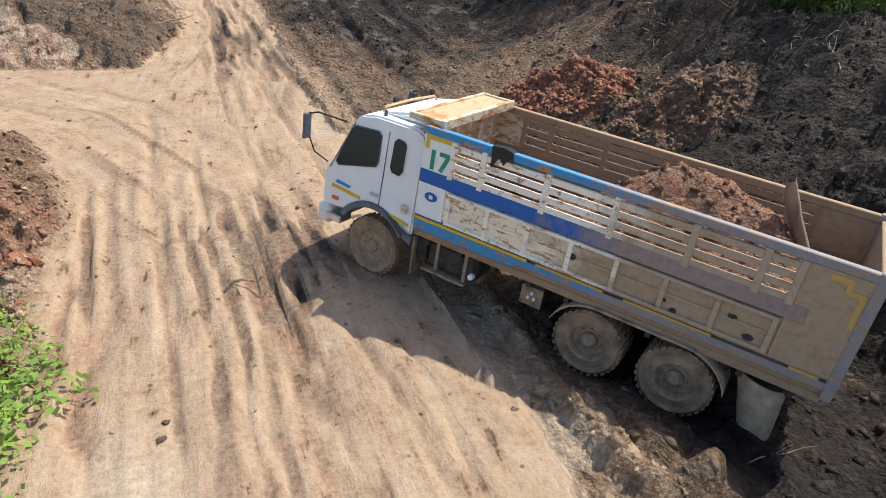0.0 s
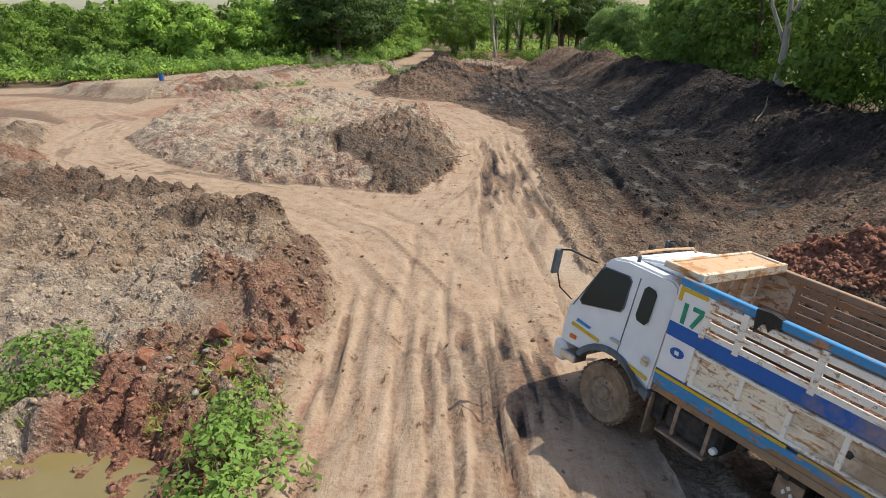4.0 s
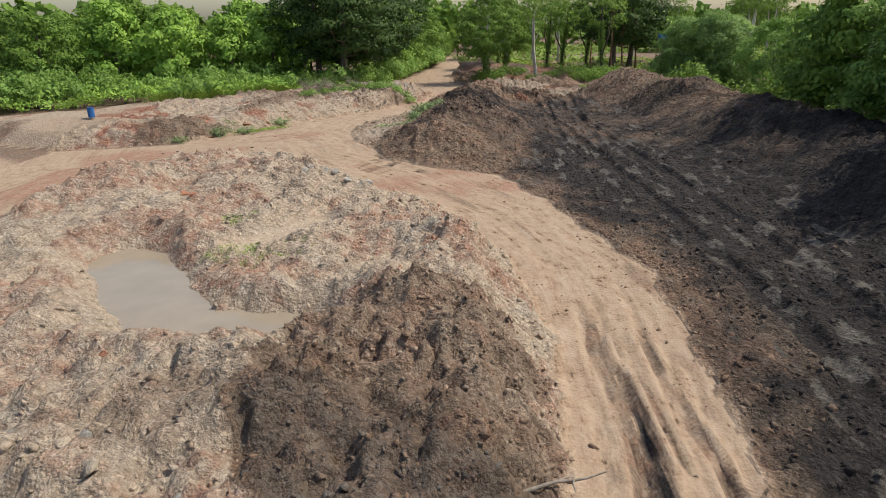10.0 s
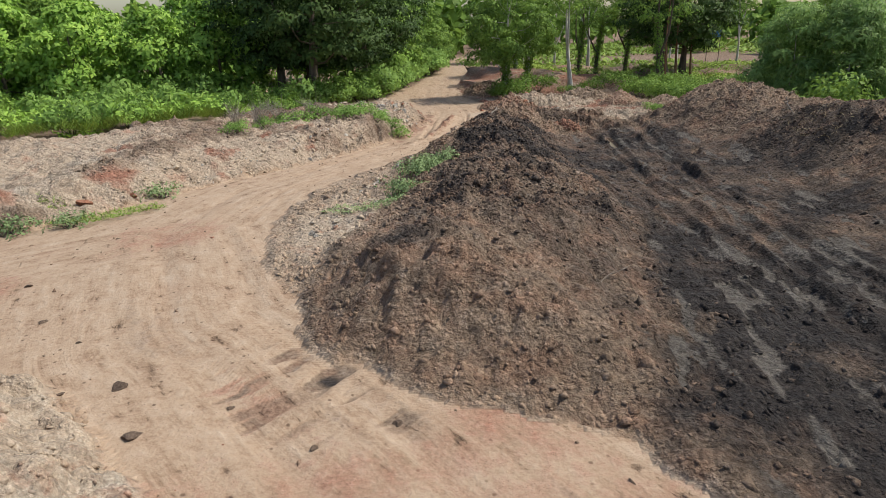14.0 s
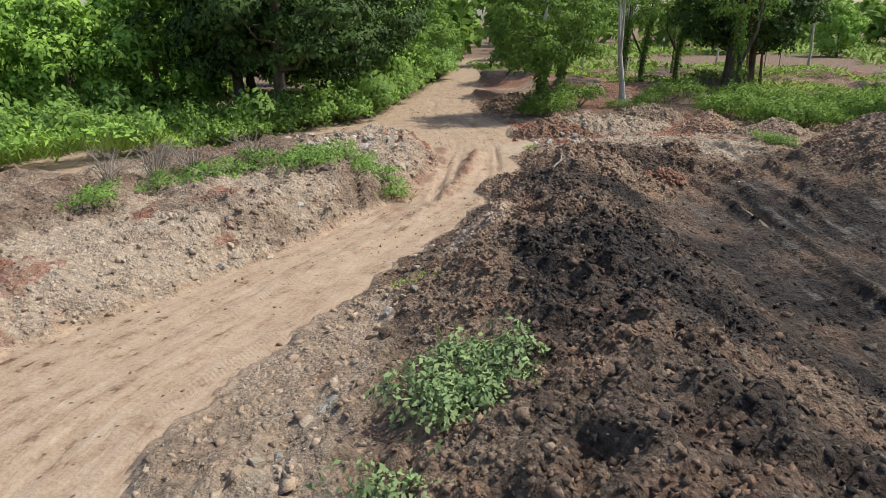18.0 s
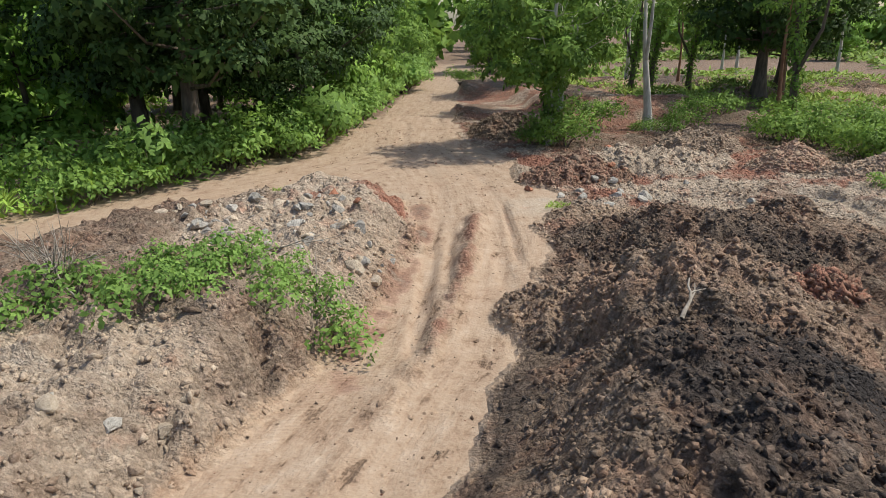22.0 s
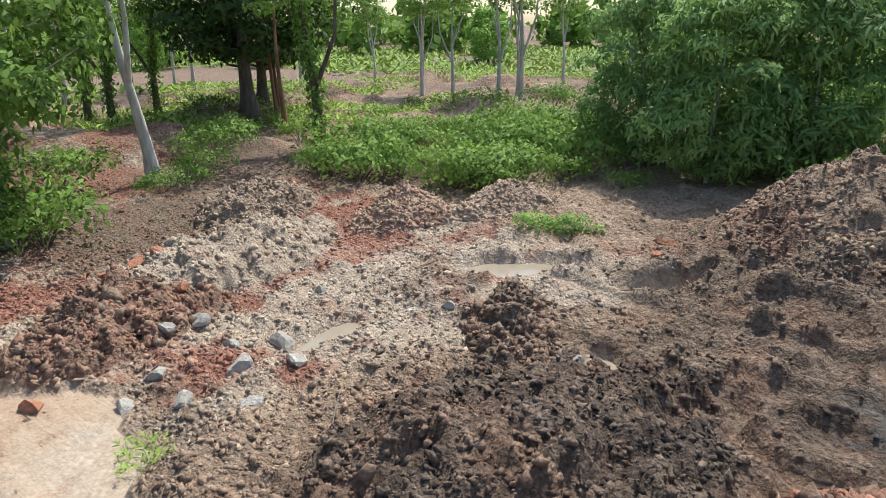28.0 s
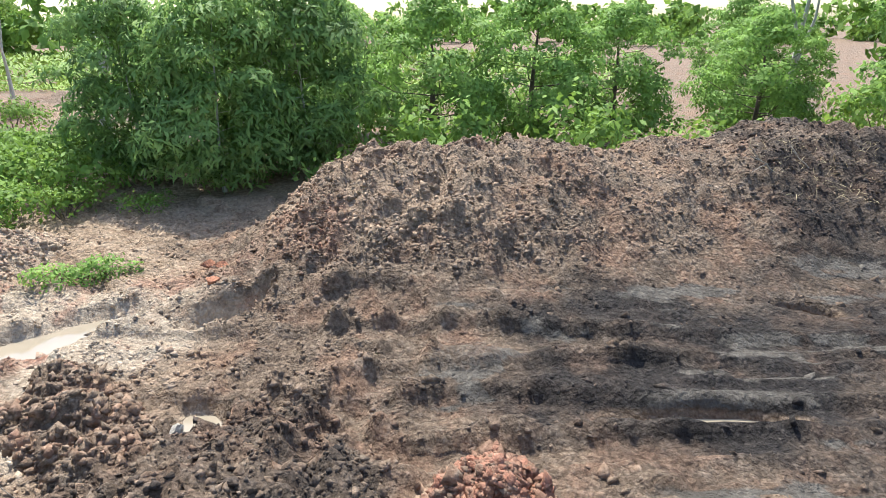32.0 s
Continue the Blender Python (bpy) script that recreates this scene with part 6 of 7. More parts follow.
part("front_mud_flap", bar(0.12, 0.46, -0.86, -0.82, 0.30, 1.02, 0.01), M_RUBBER, lorry, "black rubber mud flap")
part("tool_box", bar(0.18, 0.62, -3.22, -2.86, 0.72, 1.08, 0.02), M_CHASSIS, lorry)
box_mark = part("maker_mark", bar(0.165, 0.175, -3.22, -2.86, 0.66, 0.98, 0.002), M_RUBBER, lorry, "black flap with a small white three-diamond mark")
for dy, dz in ((0, 0.05), (-0.05, -0.03), (0.05, -0.03)):
    part("diamond", side_slab([(-3.04 + dy, 0.86 + dz), (-3.01 + dy, 0.82 + dz), (-3.04 + dy, 0.78 + dz), (-3.07 + dy, 0.82 + dz)], 0.158, 0.168), M_WHITE, box_mark)
for x, sgn in ((0.0, 1), (2.5, -1)):
    outer = [(-4.07 + 0.66 * math.cos(t), 0.50 + 0.66 * math.sin(t)) for t in np.linspace(radians(20), radians(90), 7)] + [(-5.37 + 0.66 * math.cos(t), 0.50 + 0.66 * math.sin(t)) for t in np.linspace(radians(90), radians(165), 8)]
    inner = [(y + (0.0 if -5.37 < y < -4.07 else 0.0), z - 0.035) for y, z in outer]
    part("mudguard", side_slab(outer + inner[::-1], x + 0.0 * sgn, x + 0.62 * sgn), M_GUARD, lorry, "mud-caked rear mudguard")
    bm = bmesh.new()
    rows_ = []
    for thick in (0.0, 0.022):
        for v_ in np.linspace(0, 1, 8):
            half, yc, zc = 0.34 - 0.10 * v_, -6.36 - 0.14 * v_, 1.02 - 0.78 * v_
            rows_.append([bm.verts.new((x + sgn * (0.34 - (0.30 - thick) * math.cos(a_) + 0.05 * v_), yc + half * math.sin(a_), zc + 0.05 * math.sin(a_) + 0.04 * v_ * math.cos(3 * a_))) for a_ in np.linspace(-1.35, 1.35, 11)])
    for r_, (p_, q_) in enumerate(zip(rows_, rows_[1:])):
        if r_ != 7:
            for i in range(10):
                bm.faces.new((p_[i], p_[i + 1], q_[i + 1], q_[i]))
    for p_, q_ in ((rows_[0], rows_[8]), (rows_[7], rows_[15])):
        for i in range(10):
            bm.faces.new((p_[i], p_[i + 1], q_[i + 1], q_[i]))
    bmesh.ops.recalc_face_normals(bm, faces=bm.faces)
    part("rear_mud_flap", bm, M_GUARD, lorry, "curled muddy rubber flap")
    part("guard_stay", rod([(x + 0.1 * sgn, -5.9, 0.98), (x + 0.6 * sgn, -6.15, 1.08)], 0.02), M_CHASSIS, lorry)

# tipping body
BACK, FRONT, TOP, LOW = -7.02, -0.86, 2.96, 1.22
body = part("bed_floor", bar(0.06, 2.44, BACK, FRONT, 1.10, 1.22, 0.01), M_INNER, lorry, "muddy steel bed floor")
for y in np.arange(-6.7, -1.0, 0.62):
    part("floor_beam", bar(0.10, 2.40, y - 0.04, y + 0.04, 0.99, 1.10, 0.006), M_CHASSIS, body)
for side, (x, sgn) in enumerate(((0.0, 1), (2.5, -1))):
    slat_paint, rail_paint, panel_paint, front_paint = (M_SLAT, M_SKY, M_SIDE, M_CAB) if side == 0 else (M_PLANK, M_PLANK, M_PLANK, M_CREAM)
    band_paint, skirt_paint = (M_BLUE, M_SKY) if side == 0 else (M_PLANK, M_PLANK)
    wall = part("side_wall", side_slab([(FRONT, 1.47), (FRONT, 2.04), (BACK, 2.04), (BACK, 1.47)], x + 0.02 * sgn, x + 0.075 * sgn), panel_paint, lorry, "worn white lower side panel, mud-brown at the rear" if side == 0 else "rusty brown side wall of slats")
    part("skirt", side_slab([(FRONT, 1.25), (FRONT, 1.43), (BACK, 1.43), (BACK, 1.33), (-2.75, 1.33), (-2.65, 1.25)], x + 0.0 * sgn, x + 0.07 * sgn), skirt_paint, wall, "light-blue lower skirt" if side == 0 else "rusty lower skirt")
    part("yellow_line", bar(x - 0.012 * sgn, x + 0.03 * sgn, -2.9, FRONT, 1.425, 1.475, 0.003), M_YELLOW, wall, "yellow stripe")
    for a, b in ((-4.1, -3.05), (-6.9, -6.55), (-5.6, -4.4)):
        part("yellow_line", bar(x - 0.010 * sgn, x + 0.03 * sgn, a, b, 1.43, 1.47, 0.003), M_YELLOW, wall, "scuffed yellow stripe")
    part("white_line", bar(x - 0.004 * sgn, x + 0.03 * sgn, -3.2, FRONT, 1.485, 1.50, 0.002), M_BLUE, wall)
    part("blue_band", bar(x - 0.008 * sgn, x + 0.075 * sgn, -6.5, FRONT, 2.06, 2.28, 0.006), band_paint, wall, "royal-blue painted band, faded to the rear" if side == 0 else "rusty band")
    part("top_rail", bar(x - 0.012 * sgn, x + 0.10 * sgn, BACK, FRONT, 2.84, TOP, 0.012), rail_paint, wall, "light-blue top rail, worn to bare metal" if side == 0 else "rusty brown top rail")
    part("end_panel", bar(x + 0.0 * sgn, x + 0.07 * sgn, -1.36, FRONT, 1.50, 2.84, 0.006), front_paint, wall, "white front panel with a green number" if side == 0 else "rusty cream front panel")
    part("end_panel", bar(x + 0.0 * sgn, x + 0.07 * sgn, BACK, BACK + 0.74, 1.50, 2.84, 0.006), M_SIDE, wall, "mud-brown rear panel")
    frame_y = [-1.40, -1.92, -2.94, -3.96, -5.0, -5.86, -6.26]
    for y in frame_y:
        part("post", bar(x - 0.025 * sgn, x + 0.05 * sgn, y - 0.045, y + 0.045, 2.24, 2.84, 0.008), slat_paint, wall, "upright slat post")
    for y in np.linspace(-1.45, BACK + 0.80, 8):
        part("rib", bar(x - 0.03 * sgn, x + 0.03 * sgn, y - 0.035, y + 0.035, 1.50, 2.03, 0.008), slat_paint, wall)
    part("rib_rail", bar(x - 0.028 * sgn, x + 0.03 * sgn, BACK + 0.78, -1.43, 1.985, 2.035, 0.006), slat_paint, wall)
    part("rib_rail", bar(x - 0.028 * sgn, x + 0.03 * sgn, BACK + 0.78, -1.43, 1.505, 1.555, 0.006), slat_paint, wall)
    part("swage", bar(x + 0.005 * sgn, x + 0.03 * sgn, BACK + 0.80, -1.45, 1.74, 1.80, 0.008), M_SIDE, wall)
    for a, b in zip(frame_y, frame_y[1:]):
        for k in range(4):
            z0 = 2.265 + 0.147 * k
            part("slat", bar(x - 0.002 * sgn, x + 0.045 * sgn, b + 0.03, a - 0.03, z0, z0 + 0.095, 0.008), slat_paint, wall)
    part("inner_sheet", bar(x + 0.078 * sgn, x + 0.095 * sgn, BACK + 0.02, FRONT - 0.02, 1.22, 2.23, 0.0), M_INNER, wall)
# dried mud spots on the lower panels
spot_rng = np.random.default_rng(55)
for y, z, r in ((-3.55, 1.78, 0.07), (-5.05, 1.58, 0.05), (-5.75, 1.82, 0.05), (-6.0, 1.62, 0.07), (-4.9, 1.68, 0.03)):
    ring = [(y + r * (0.7 + 0.6 * spot_rng.random()) * math.cos(t), z + 0.6 * r * (0.7 + 0.6 * spot_rng.random()) * math.sin(t)) for t in np.linspace(0, 2 * math.pi, 11, endpoint=False)]
    part("mud_spot", side_slab(ring, -0.006, 0.03), M_CHASSIS, [o for o in lorry.children if o.name.startswith("side_wall")][0], "dark dried mud spot")
# yellow corner marks, oval badge, number
wall_l = [o for o in lorry.children if o.name.startswith("side_wall")][0]
part("corner_mark", side_slab([(-0.90, 2.62), (-0.90, 2.83), (-1.34, 2.83), (-1.34, 2.77), (-0.96, 2.77), (-0.96, 2.62)], -0.010, 0.01), M_YELLOW, wall_l, "yellow corner mark")
part("corner_mark", side_slab([(-6.55, 2.72), (-6.55, 2.80), (-6.80, 2.80), (-6.80, 2.66), (-6.97, 2.66), (-6.97, 2.20), (-6.91, 2.20), (-6.91, 2.60), (-6.74, 2.60), (-6.74, 2.72)], -0.012, 0.01), M_YELLOW, wall_l, "yellow corner mark")
part("oval_badge", side_slab([(-1.12 + 0.115 * math.cos(t), 1.86 + 0.075 * math.sin(t)) for t in np.linspace(0, 2 * math.pi, 20, endpoint=False)], -0.012, 0.01), M_BLUE, wall_l, "dark-blue oval badge")
part("badge_mark", side_slab([(-1.09, 1.83), (-1.08, 1.89), (-1.15, 1.89), (-1.16, 1.83)], -0.016, -0.012), M_WHITE, wall_l)
cu = bpy.data.curves.new("number", "FONT")
cu.body = "17"
cu.size = 0.42
cu.extrude = 0.004
cu.offset = 0.012
txt = new("number_draft", cu)
bpy.context.view_layer.update()
num = bpy.data.meshes.new_from_object(txt)
bpy.data.objects.remove(txt)
num.materials.append(M_GREEN)
number = new("number", num)
number.parent = wall_l
number["label"] = "green painted number 17"
number.matrix_basis = Matrix(((0, 0, -1, -0.008), (-1, 0, 0, -0.95), (0, 1, 0, 2.32), (0, 0, 0, 1)))
# headboard with its hood over the cab, and the tailgate
head = part("headboard", bar(0.08, 2.42, FRONT - 0.02, FRONT + 0.05, 1.22, 2.98, 0.008), M_PLY, lorry, "orange-brown plywood headboard")
for x in np.linspace(0.45, 2.05, 5):
    part("stud", bar(x - 0.035, x + 0.035, FRONT - 0.09, FRONT - 0.02, 1.3, 2.95, 0.006), M_CREAM, head, "cream upright stud")
part("stud", bar(0.1, 2.4, FRONT - 0.10, FRONT - 0.02, 2.40, 2.47, 0.006), M_CREAM, head)
part("hood", bar(0.10, 2.40, FRONT - 0.22, FRONT + 0.34, 3.00, 3.03, 0.004), M_PLY, head, "plywood hood over the cab")
part("hood_edge", bar(0.08, 2.42, FRONT - 0.27, FRONT - 0.19, 2.92, 3.07, 0.01), M_CREAM, head, "cream steel edge")
part("hood_edge", bar(0.08, 2.42, FRONT + 0.33, FRONT + 0.39, 2.96, 3.06, 0.01), M_CREAM, head, "cream steel edge")
for x in (0.08, 2.36):
    part("hood_edge", bar(x, x + 0.06, FRONT - 0.2, FRONT + 0.34, 2.96, 3.06, 0.01), M_CREAM, head)
gate = part("tailgate", bar(0.04, 2.46, BACK - 0.07, BACK, 1.24, 2.90, 0.01), M_INNER, lorry, "muddy steel tailgate")
for x in np.linspace(0.2, 2.3, 5):
    part("gate_rib", bar(x - 0.04, x + 0.04, BACK - 0.13, BACK - 0.07, 1.26, 2.88, 0.008), M_SIDE, gate)
part("corner_post", bar(-0.02, 0.09, BACK - 0.10, BACK + 0.03, 1.20, 2.98, 0.012), M_SKY, lorry, "worn light-blue corner post")
part("corner_post", bar(2.41, 2.52, BACK - 0.10, BACK + 0.03, 1.20, 2.98, 0.012), M_SKY, lorry)
part("plastic_rag", side_slab([(-2.02, 2.98), (-2.22, 3.0), (-2.36, 2.97), (-2.38, 2.82), (-2.30, 2.86), (-2.24, 2.74), (-2.16, 2.86), (-2.06, 2.66), (-2.03, 2.84)], -0.03, 0.10), M_BLACKBAG, lorry, "black plastic rag caught on the rail")

# what the lorry carries
LM = lorry.matrix_world.copy()
n = 70
gx_, gy_ = np.meshgrid(np.linspace(0.12, 2.38, 34), np.linspace(-6.9, -1.0, n))
lx, ly = gx_.ravel(), gy_.ravel()
hz = 1.26 + 1.75 * np.exp(-(((ly + 4.62) / np.where(ly > -4.62, 1.4, 1.8)) ** 2) - ((lx - 1.35) / 1.15) ** 2) + 0.35 * np.exp(-(((ly + 2.9) / 1.4) ** 2)) + 0.35 * np.exp(-(((ly + 6.0) / 0.8) ** 2))
hz = hz + 0.5 * clods(lx, ly, 0.3, 500, 0.8) + 0.4 * clods(lx, ly, 0.16, 510, 0.8)
i = np.arange(len(lx)).reshape(n, 34)
q = np.stack([i[:-1, :-1], i[1:, :-1], i[1:, 1:], i[:-1, 1:]], -1).reshape(-1, 4)
pts = np.stack([lx, ly, hz], -1) @ np.array(LM.to_3x3()).T + np.array(LM.translation)
lsoil = np.tile(np.array([[0.0, 0.85, 0.24, 0.9]]), (len(lx), 1))
load = tagged(new("soil_load", soil_mesh("soil_load", pts, q[:, ::-1], lsoil)), "load of reddish brown lumpy soil in the truck bed", "soil load")
rng = np.random.default_rng(9)
pk = rng.integers(0, len(lx), 700)
loose = new("loose_soil", clod_mesh("loose_soil", pts[pk], lsoil[pk], 0.02 + 0.07 * rng.random(700) ** 2, rng))
loose.parent = load
tagged(loose, "", "", "", "stuff")
v, q = tube([(1.72, -6.42, 1.95), (1.62, -6.22, 2.4), (1.44, -5.98, 2.85), (1.38, -5.85, 3.1), (1.26, -5.76, 3.38)], [0.11, 0.10, 0.09, 0.10, 0.06], 9)
log = new("log", grid_mesh("log", v, q, M_WOODLOG))
log.matrix_world = LM
tagged(log, "bare brown log standing in the soil load", "log")

# ---------------------------------------------------------------- stones, sticks and other small things
def stone_material(name, lo, mid_, hi):
    m = Mat(name, 0.9, 0.0, 0.25)
    co = m.coords("Generated")
    wc = m.coords()
    n1, n2 = m.noise(wc, 3.0, 6.0, 0.65), m.noise(wc, 22.0, 6.0, 0.7)
    c = m.ramp(m.math("ADD", m.math("MULTIPLY", n1, 0.5), m.math("MULTIPLY", n2, 0.5)), [(0.34, lo), (0.5, mid_), (0.66, hi)])
    oi = m.n("ObjectInfo")
    tone = m.math("ADD", m.math("MULTIPLY", oi.outputs["Random"], 0.4), 0.8)
    tint = m.n("CombineColor")
    for i in range(3):
        m.l(tone, tint.inputs[i])
    m.color(m.mix(1.0, c, tint.outputs["Color"], "MULTIPLY"))
    m.bump(m.math("ADD", n2, m.noise(co, 5.0, 5.0)), 0.7, 0.05)
    return m.m


M_STONE_RED = stone_material("red laterite stone", (0.19, 0.075, 0.045), (0.36, 0.16, 0.095), (0.50, 0.27, 0.18))
M_STONE_GREY = stone_material("grey clay stone", (0.25, 0.23, 0.20), (0.40, 0.37, 0.325), (0.53, 0.495, 0.44))
M_STONE_PALE = stone_material("pale clay stone", (0.32, 0.25, 0.18), (0.50, 0.41, 0.31), (0.64, 0.55, 0.44))
M_STONE_DARK = stone_material("dark mud lump", (0.07, 0.048, 0.035), (0.14, 0.098, 0.072), (0.22, 0.165, 0.125))
M_DRY = bark_material("dry grey wood", (0.17, 0.14, 0.11), (0.40, 0.35, 0.29))
M_STRAW = leaf_material("dry straw", (0.20, 0.16, 0.09), (0.42, 0.35, 0.22), 0.2)


def stone_mesh(seed, rough=0.35):
    """A broken lump: a ball cut by flat faces and dented."""
    rng = np.random.default_rng(seed)
    bm = bmesh.new()
    bmesh.ops.create_icosphere(bm, subdivisions=2, radius=1.0)
    cuts = rng.normal(size=(14, 3))
    cuts /= np.linalg.norm(cuts, axis=1)[:, None]
    depth = 0.34 + 0.34 * rng.random(14)
    for v in bm.verts:
        p = np.array(v.co)
        for c, d in zip(cuts, depth):
            k = p @ c
            if k > d:
                p = p - c * (k - d) * 0.99
        w = rough * 0.25 * math.sin(p[0] * 7 + seed) * math.cos(p[1] * 6 - seed) + rough * 0.12 * rng.normal()
        v.co = Vector(p * (1 + w))
    me = bpy.data.meshes.new("stone")
    bm.to_mesh(me)
    bm.free()
    return me


STONES = {}
for mi, mat in enumerate((M_STONE_RED, M_STONE_GREY, M_STONE_PALE, M_STONE_DARK)):
    for k in range(4):
        me = stone_mesh(100 + 10 * mi + k, 0.5 if mi == 3 else 0.3)
        me.materials.append(mat)
        STONES[mi, k] = me
STONE_NAMES = (("red_stone", "rough red laterite stone lying on the soil"), ("grey_stone", "grey clay stone lying on the soil"),
               ("pale_stone", "pale whitish clay stone lying on the soil"), ("mud_lump", "dark lump of dropped mud on the ground"))
stone_rng = np.random.default_rng(404)


def stone(kind, x, y, r, label="", flat=0.7, lift=0.12):
    nm, lab = STONE_NAMES[kind]
    ob = new(nm, STONES[kind, int(stone_rng.integers(4))])
    z = float(terrain(np.array([float(x)]), np.array([float(y)]), True)[0][0])
    s = r * (0.8 + 0.4 * stone_rng.random(3)) * [1, 1, flat]
    ob.matrix_world = pose(x, y, z + r * flat * lift, *(stone_rng.random(3) * [25, 25, 360])) @ Matrix.Diagonal((*s, 1))
    return tagged(ob, label or lab, "stone" if kind < 3 else "mud lump", ("red stones", "grey stones", "pale stones", "mud lumps on the road")[kind])


# boulders on the heap at the junction and round the puddles
for x, y, r in ((3.6, 97.6, 0.42), (3.7, 96.8, 0.40), (3.5, 95.4, 0.34), (14.0, 89.2, 0.26), (3.9, 97.3, 0.3), (2.6, 97.1, 0.28), (-0.1, 93.6, 0.36), (1.2, 95.4, 0.22), (4.6, 98.4, 0.3),
                (13.6, 88.75, 0.22), (12.3, 88.6, 0.2), (-10.0, 47.6, 0.3), (-11.3, 42.6, 0.34), (-10.7, 42.0, 0.28), (-7.7, 29.7, 0.24), (-2.9, 12.1, 0.16), (-3.3, 10.9, 0.2), (-4.4, 26.2, 0.18),
                (-5.1, 25.1, 0.16), (-16.9, 60.2, 0.22), (-15.4, 63.0, 0.4), (-14.4, 64.6, 0.26), (-17.6, 61.5, 0.3), (-6.8, 88.6, 0.3), (-5.9, 87.2, 0.2), (-8.3, 27.0, 0.15), (-2.0, 34.0, 0.12), (-2.9, 36.2, 0.12)):
    stone(0, x, y, r)
for x, y, r in ((4.1, 92.6, 0.42), (2.6, 94.3, 0.34), (2.8, 92.1, 0.55), (3.3, 93.1, 0.3), (1.5, 91.6, 0.28), (3.3, 94.4, 0.26), (1.7, 93.0, 0.3), (3.6, 91.4, 0.32), (2.2, 90.8, 0.24), (0.9, 92.4, 0.26),
                (7.2, 90.9, 0.26), (8.6, 91.4, 0.2), (6.0, 93.8, 0.22), (-5.7, 44.8, 0.4), (-5.1, 44.3, 0.3), (-6.3, 45.3, 0.34), (-6.9, 44.4, 0.26), (-5.3, 45.6, 0.3), (-3.55, 8.5, 0.24), (7.0, 87.6, 0.2)):
    stone(1, x, y, r)
stone(1, 8.3, 83.5, 0.26, "flat pale grey clay slab lying in dark mud", 0.5)
for x, y, r in ((-4.3, 74.0, 0.2), (-4.5, 73.2, 0.16), (-3.9, 75.2, 0.15), (-5.6, 60.2, 0.22), (-5.3, 61.3, 0.26), (-5.8, 58.9, 0.18), (-4.8, 62.0, 0.17), (-5.1, 59.4, 0.3), (-4.5, 60.8, 0.22),
                (-4.4, 58.2, 0.18), (-11.0, 70.9, 0.16), (-10.2, 73.6, 0.18), (-12.5, 67.8, 0.15), (-9.3, 74.4, 0.14)):
    stone(2, x, y, r, "", 0.6, 0.0)
# blocks of grey and whitish clay on the end of the long bank
BLOCKS = [(-9.5, 87.4), (-7.4, 89.4), (-4.8, 86.6), (-4.9, 83.4), (-8.8, 84.0), (-11.5, 85.0)]
while len(STONES) < 16 + 170:
    x, y = -11.5 + 7 * stone_rng.random(), 83 + 7 * stone_rng.random()
    if inside(np.array([x]), np.array([y]), BLOCKS)[0] > 0:
        STONES[9, len(STONES)] = stone(1 if stone_rng.random() < 0.6 else 2, x, y, 0.08 + 0.24 * stone_rng.random() ** 2.4, "", 0.75, 0.02)
# clay blocks broken out of the mound, the long bank and the tall heap
for line, wide, n, kinds in (([(-7.0, 45.6), (-3.6, 44.8), (-1.4, 41.6), (-0.4, 36.0)], 1.5, 70, (1, 1, 2, 2, 0)), ([(-13.4, 67.2), (-11.4, 70.6), (-9.2, 74.6), (-7.4, 79.0)], 0.8, 60, (1, 2, 2)),
                             ([(-5.6, 58.5), (-5.4, 63.0), (-4.6, 68.0), (-3.2, 73.8)], 0.9, 60, (2, 2, 1, 3)), ([(-16.0, 33.0), (-10.0, 27.6), (-4.6, 25.6)], 1.2, 50, (1, 2, 2))):
    for k in range(n):
        i = int(stone_rng.integers(len(line) - 1))
        t = stone_rng.random()
        x, y = (line[i][c] + (line[i + 1][c] - line[i][c]) * t + stone_rng.normal() * wide * 0.5 for c in (0, 1))
        stone(kinds[int(stone_rng.integers(len(kinds)))], x, y, 0.06 + 0.16 * stone_rng.random() ** 2.6, "clay block broken out of the loose soil", 0.75, 0.05)
# boulders tumbled down the red bank above the pond
for k in range(46):
    x, y = -4.9 + 2.9 * stone_rng.random(), 7.7 + 2.0 * stone_rng.random()
    stone(0 if stone_rng.random() < 0.72 else 1, x, y, 0.07 + 0.22 * stone_rng.random() ** 2.5, "", 0.8, 0.1)
# mud dropped on the roads
for x, y, r in ((-0.2, 4.5, 0.17), (-0.15, 4.8, 0.13), (-2.1, 17.7, 0.14), (0.1, 18.4, 0.16), (2.6, 20.3, 0.13), (3.6, 29.0, 0.2), (-17.2, 55.6, 0.24), (-14.0, 54.5, 0.2), (-12.8, 55.6, 0.24), (-7.8, 50.7, 0.3),
                (-7.0, 49.3, 0.34), (-18.0, 55.3, 0.18), (-11.0, 53.4, 0.2), (-9.6, 52.4, 0.16), (-8.8, 50.4, 0.2), (-3.9, 49.2, 0.16), (-2.6, 49.9, 0.22), (-1.4, 47.4, 0.13), (0.2, 46.0, 0.11), (1.4, 45.0, 0.14),
                (-5.6, 50.2, 0.14), (2.3, 44.1, 0.12), (-20.3, 36.0, 0.2), (-19.5, 33.4, 0.17), (-14.6, 27.9, 0.24), (-13.4, 27.4, 0.16), (-1.5, 15.2, 0.15), (0.9, 15.6, 0.12), (2.6, 15.0, 0.11), (-0.6, 13.2, 0.1)):
    stone(3, x, y, r * 0.75, "", 0.45, 0.1)


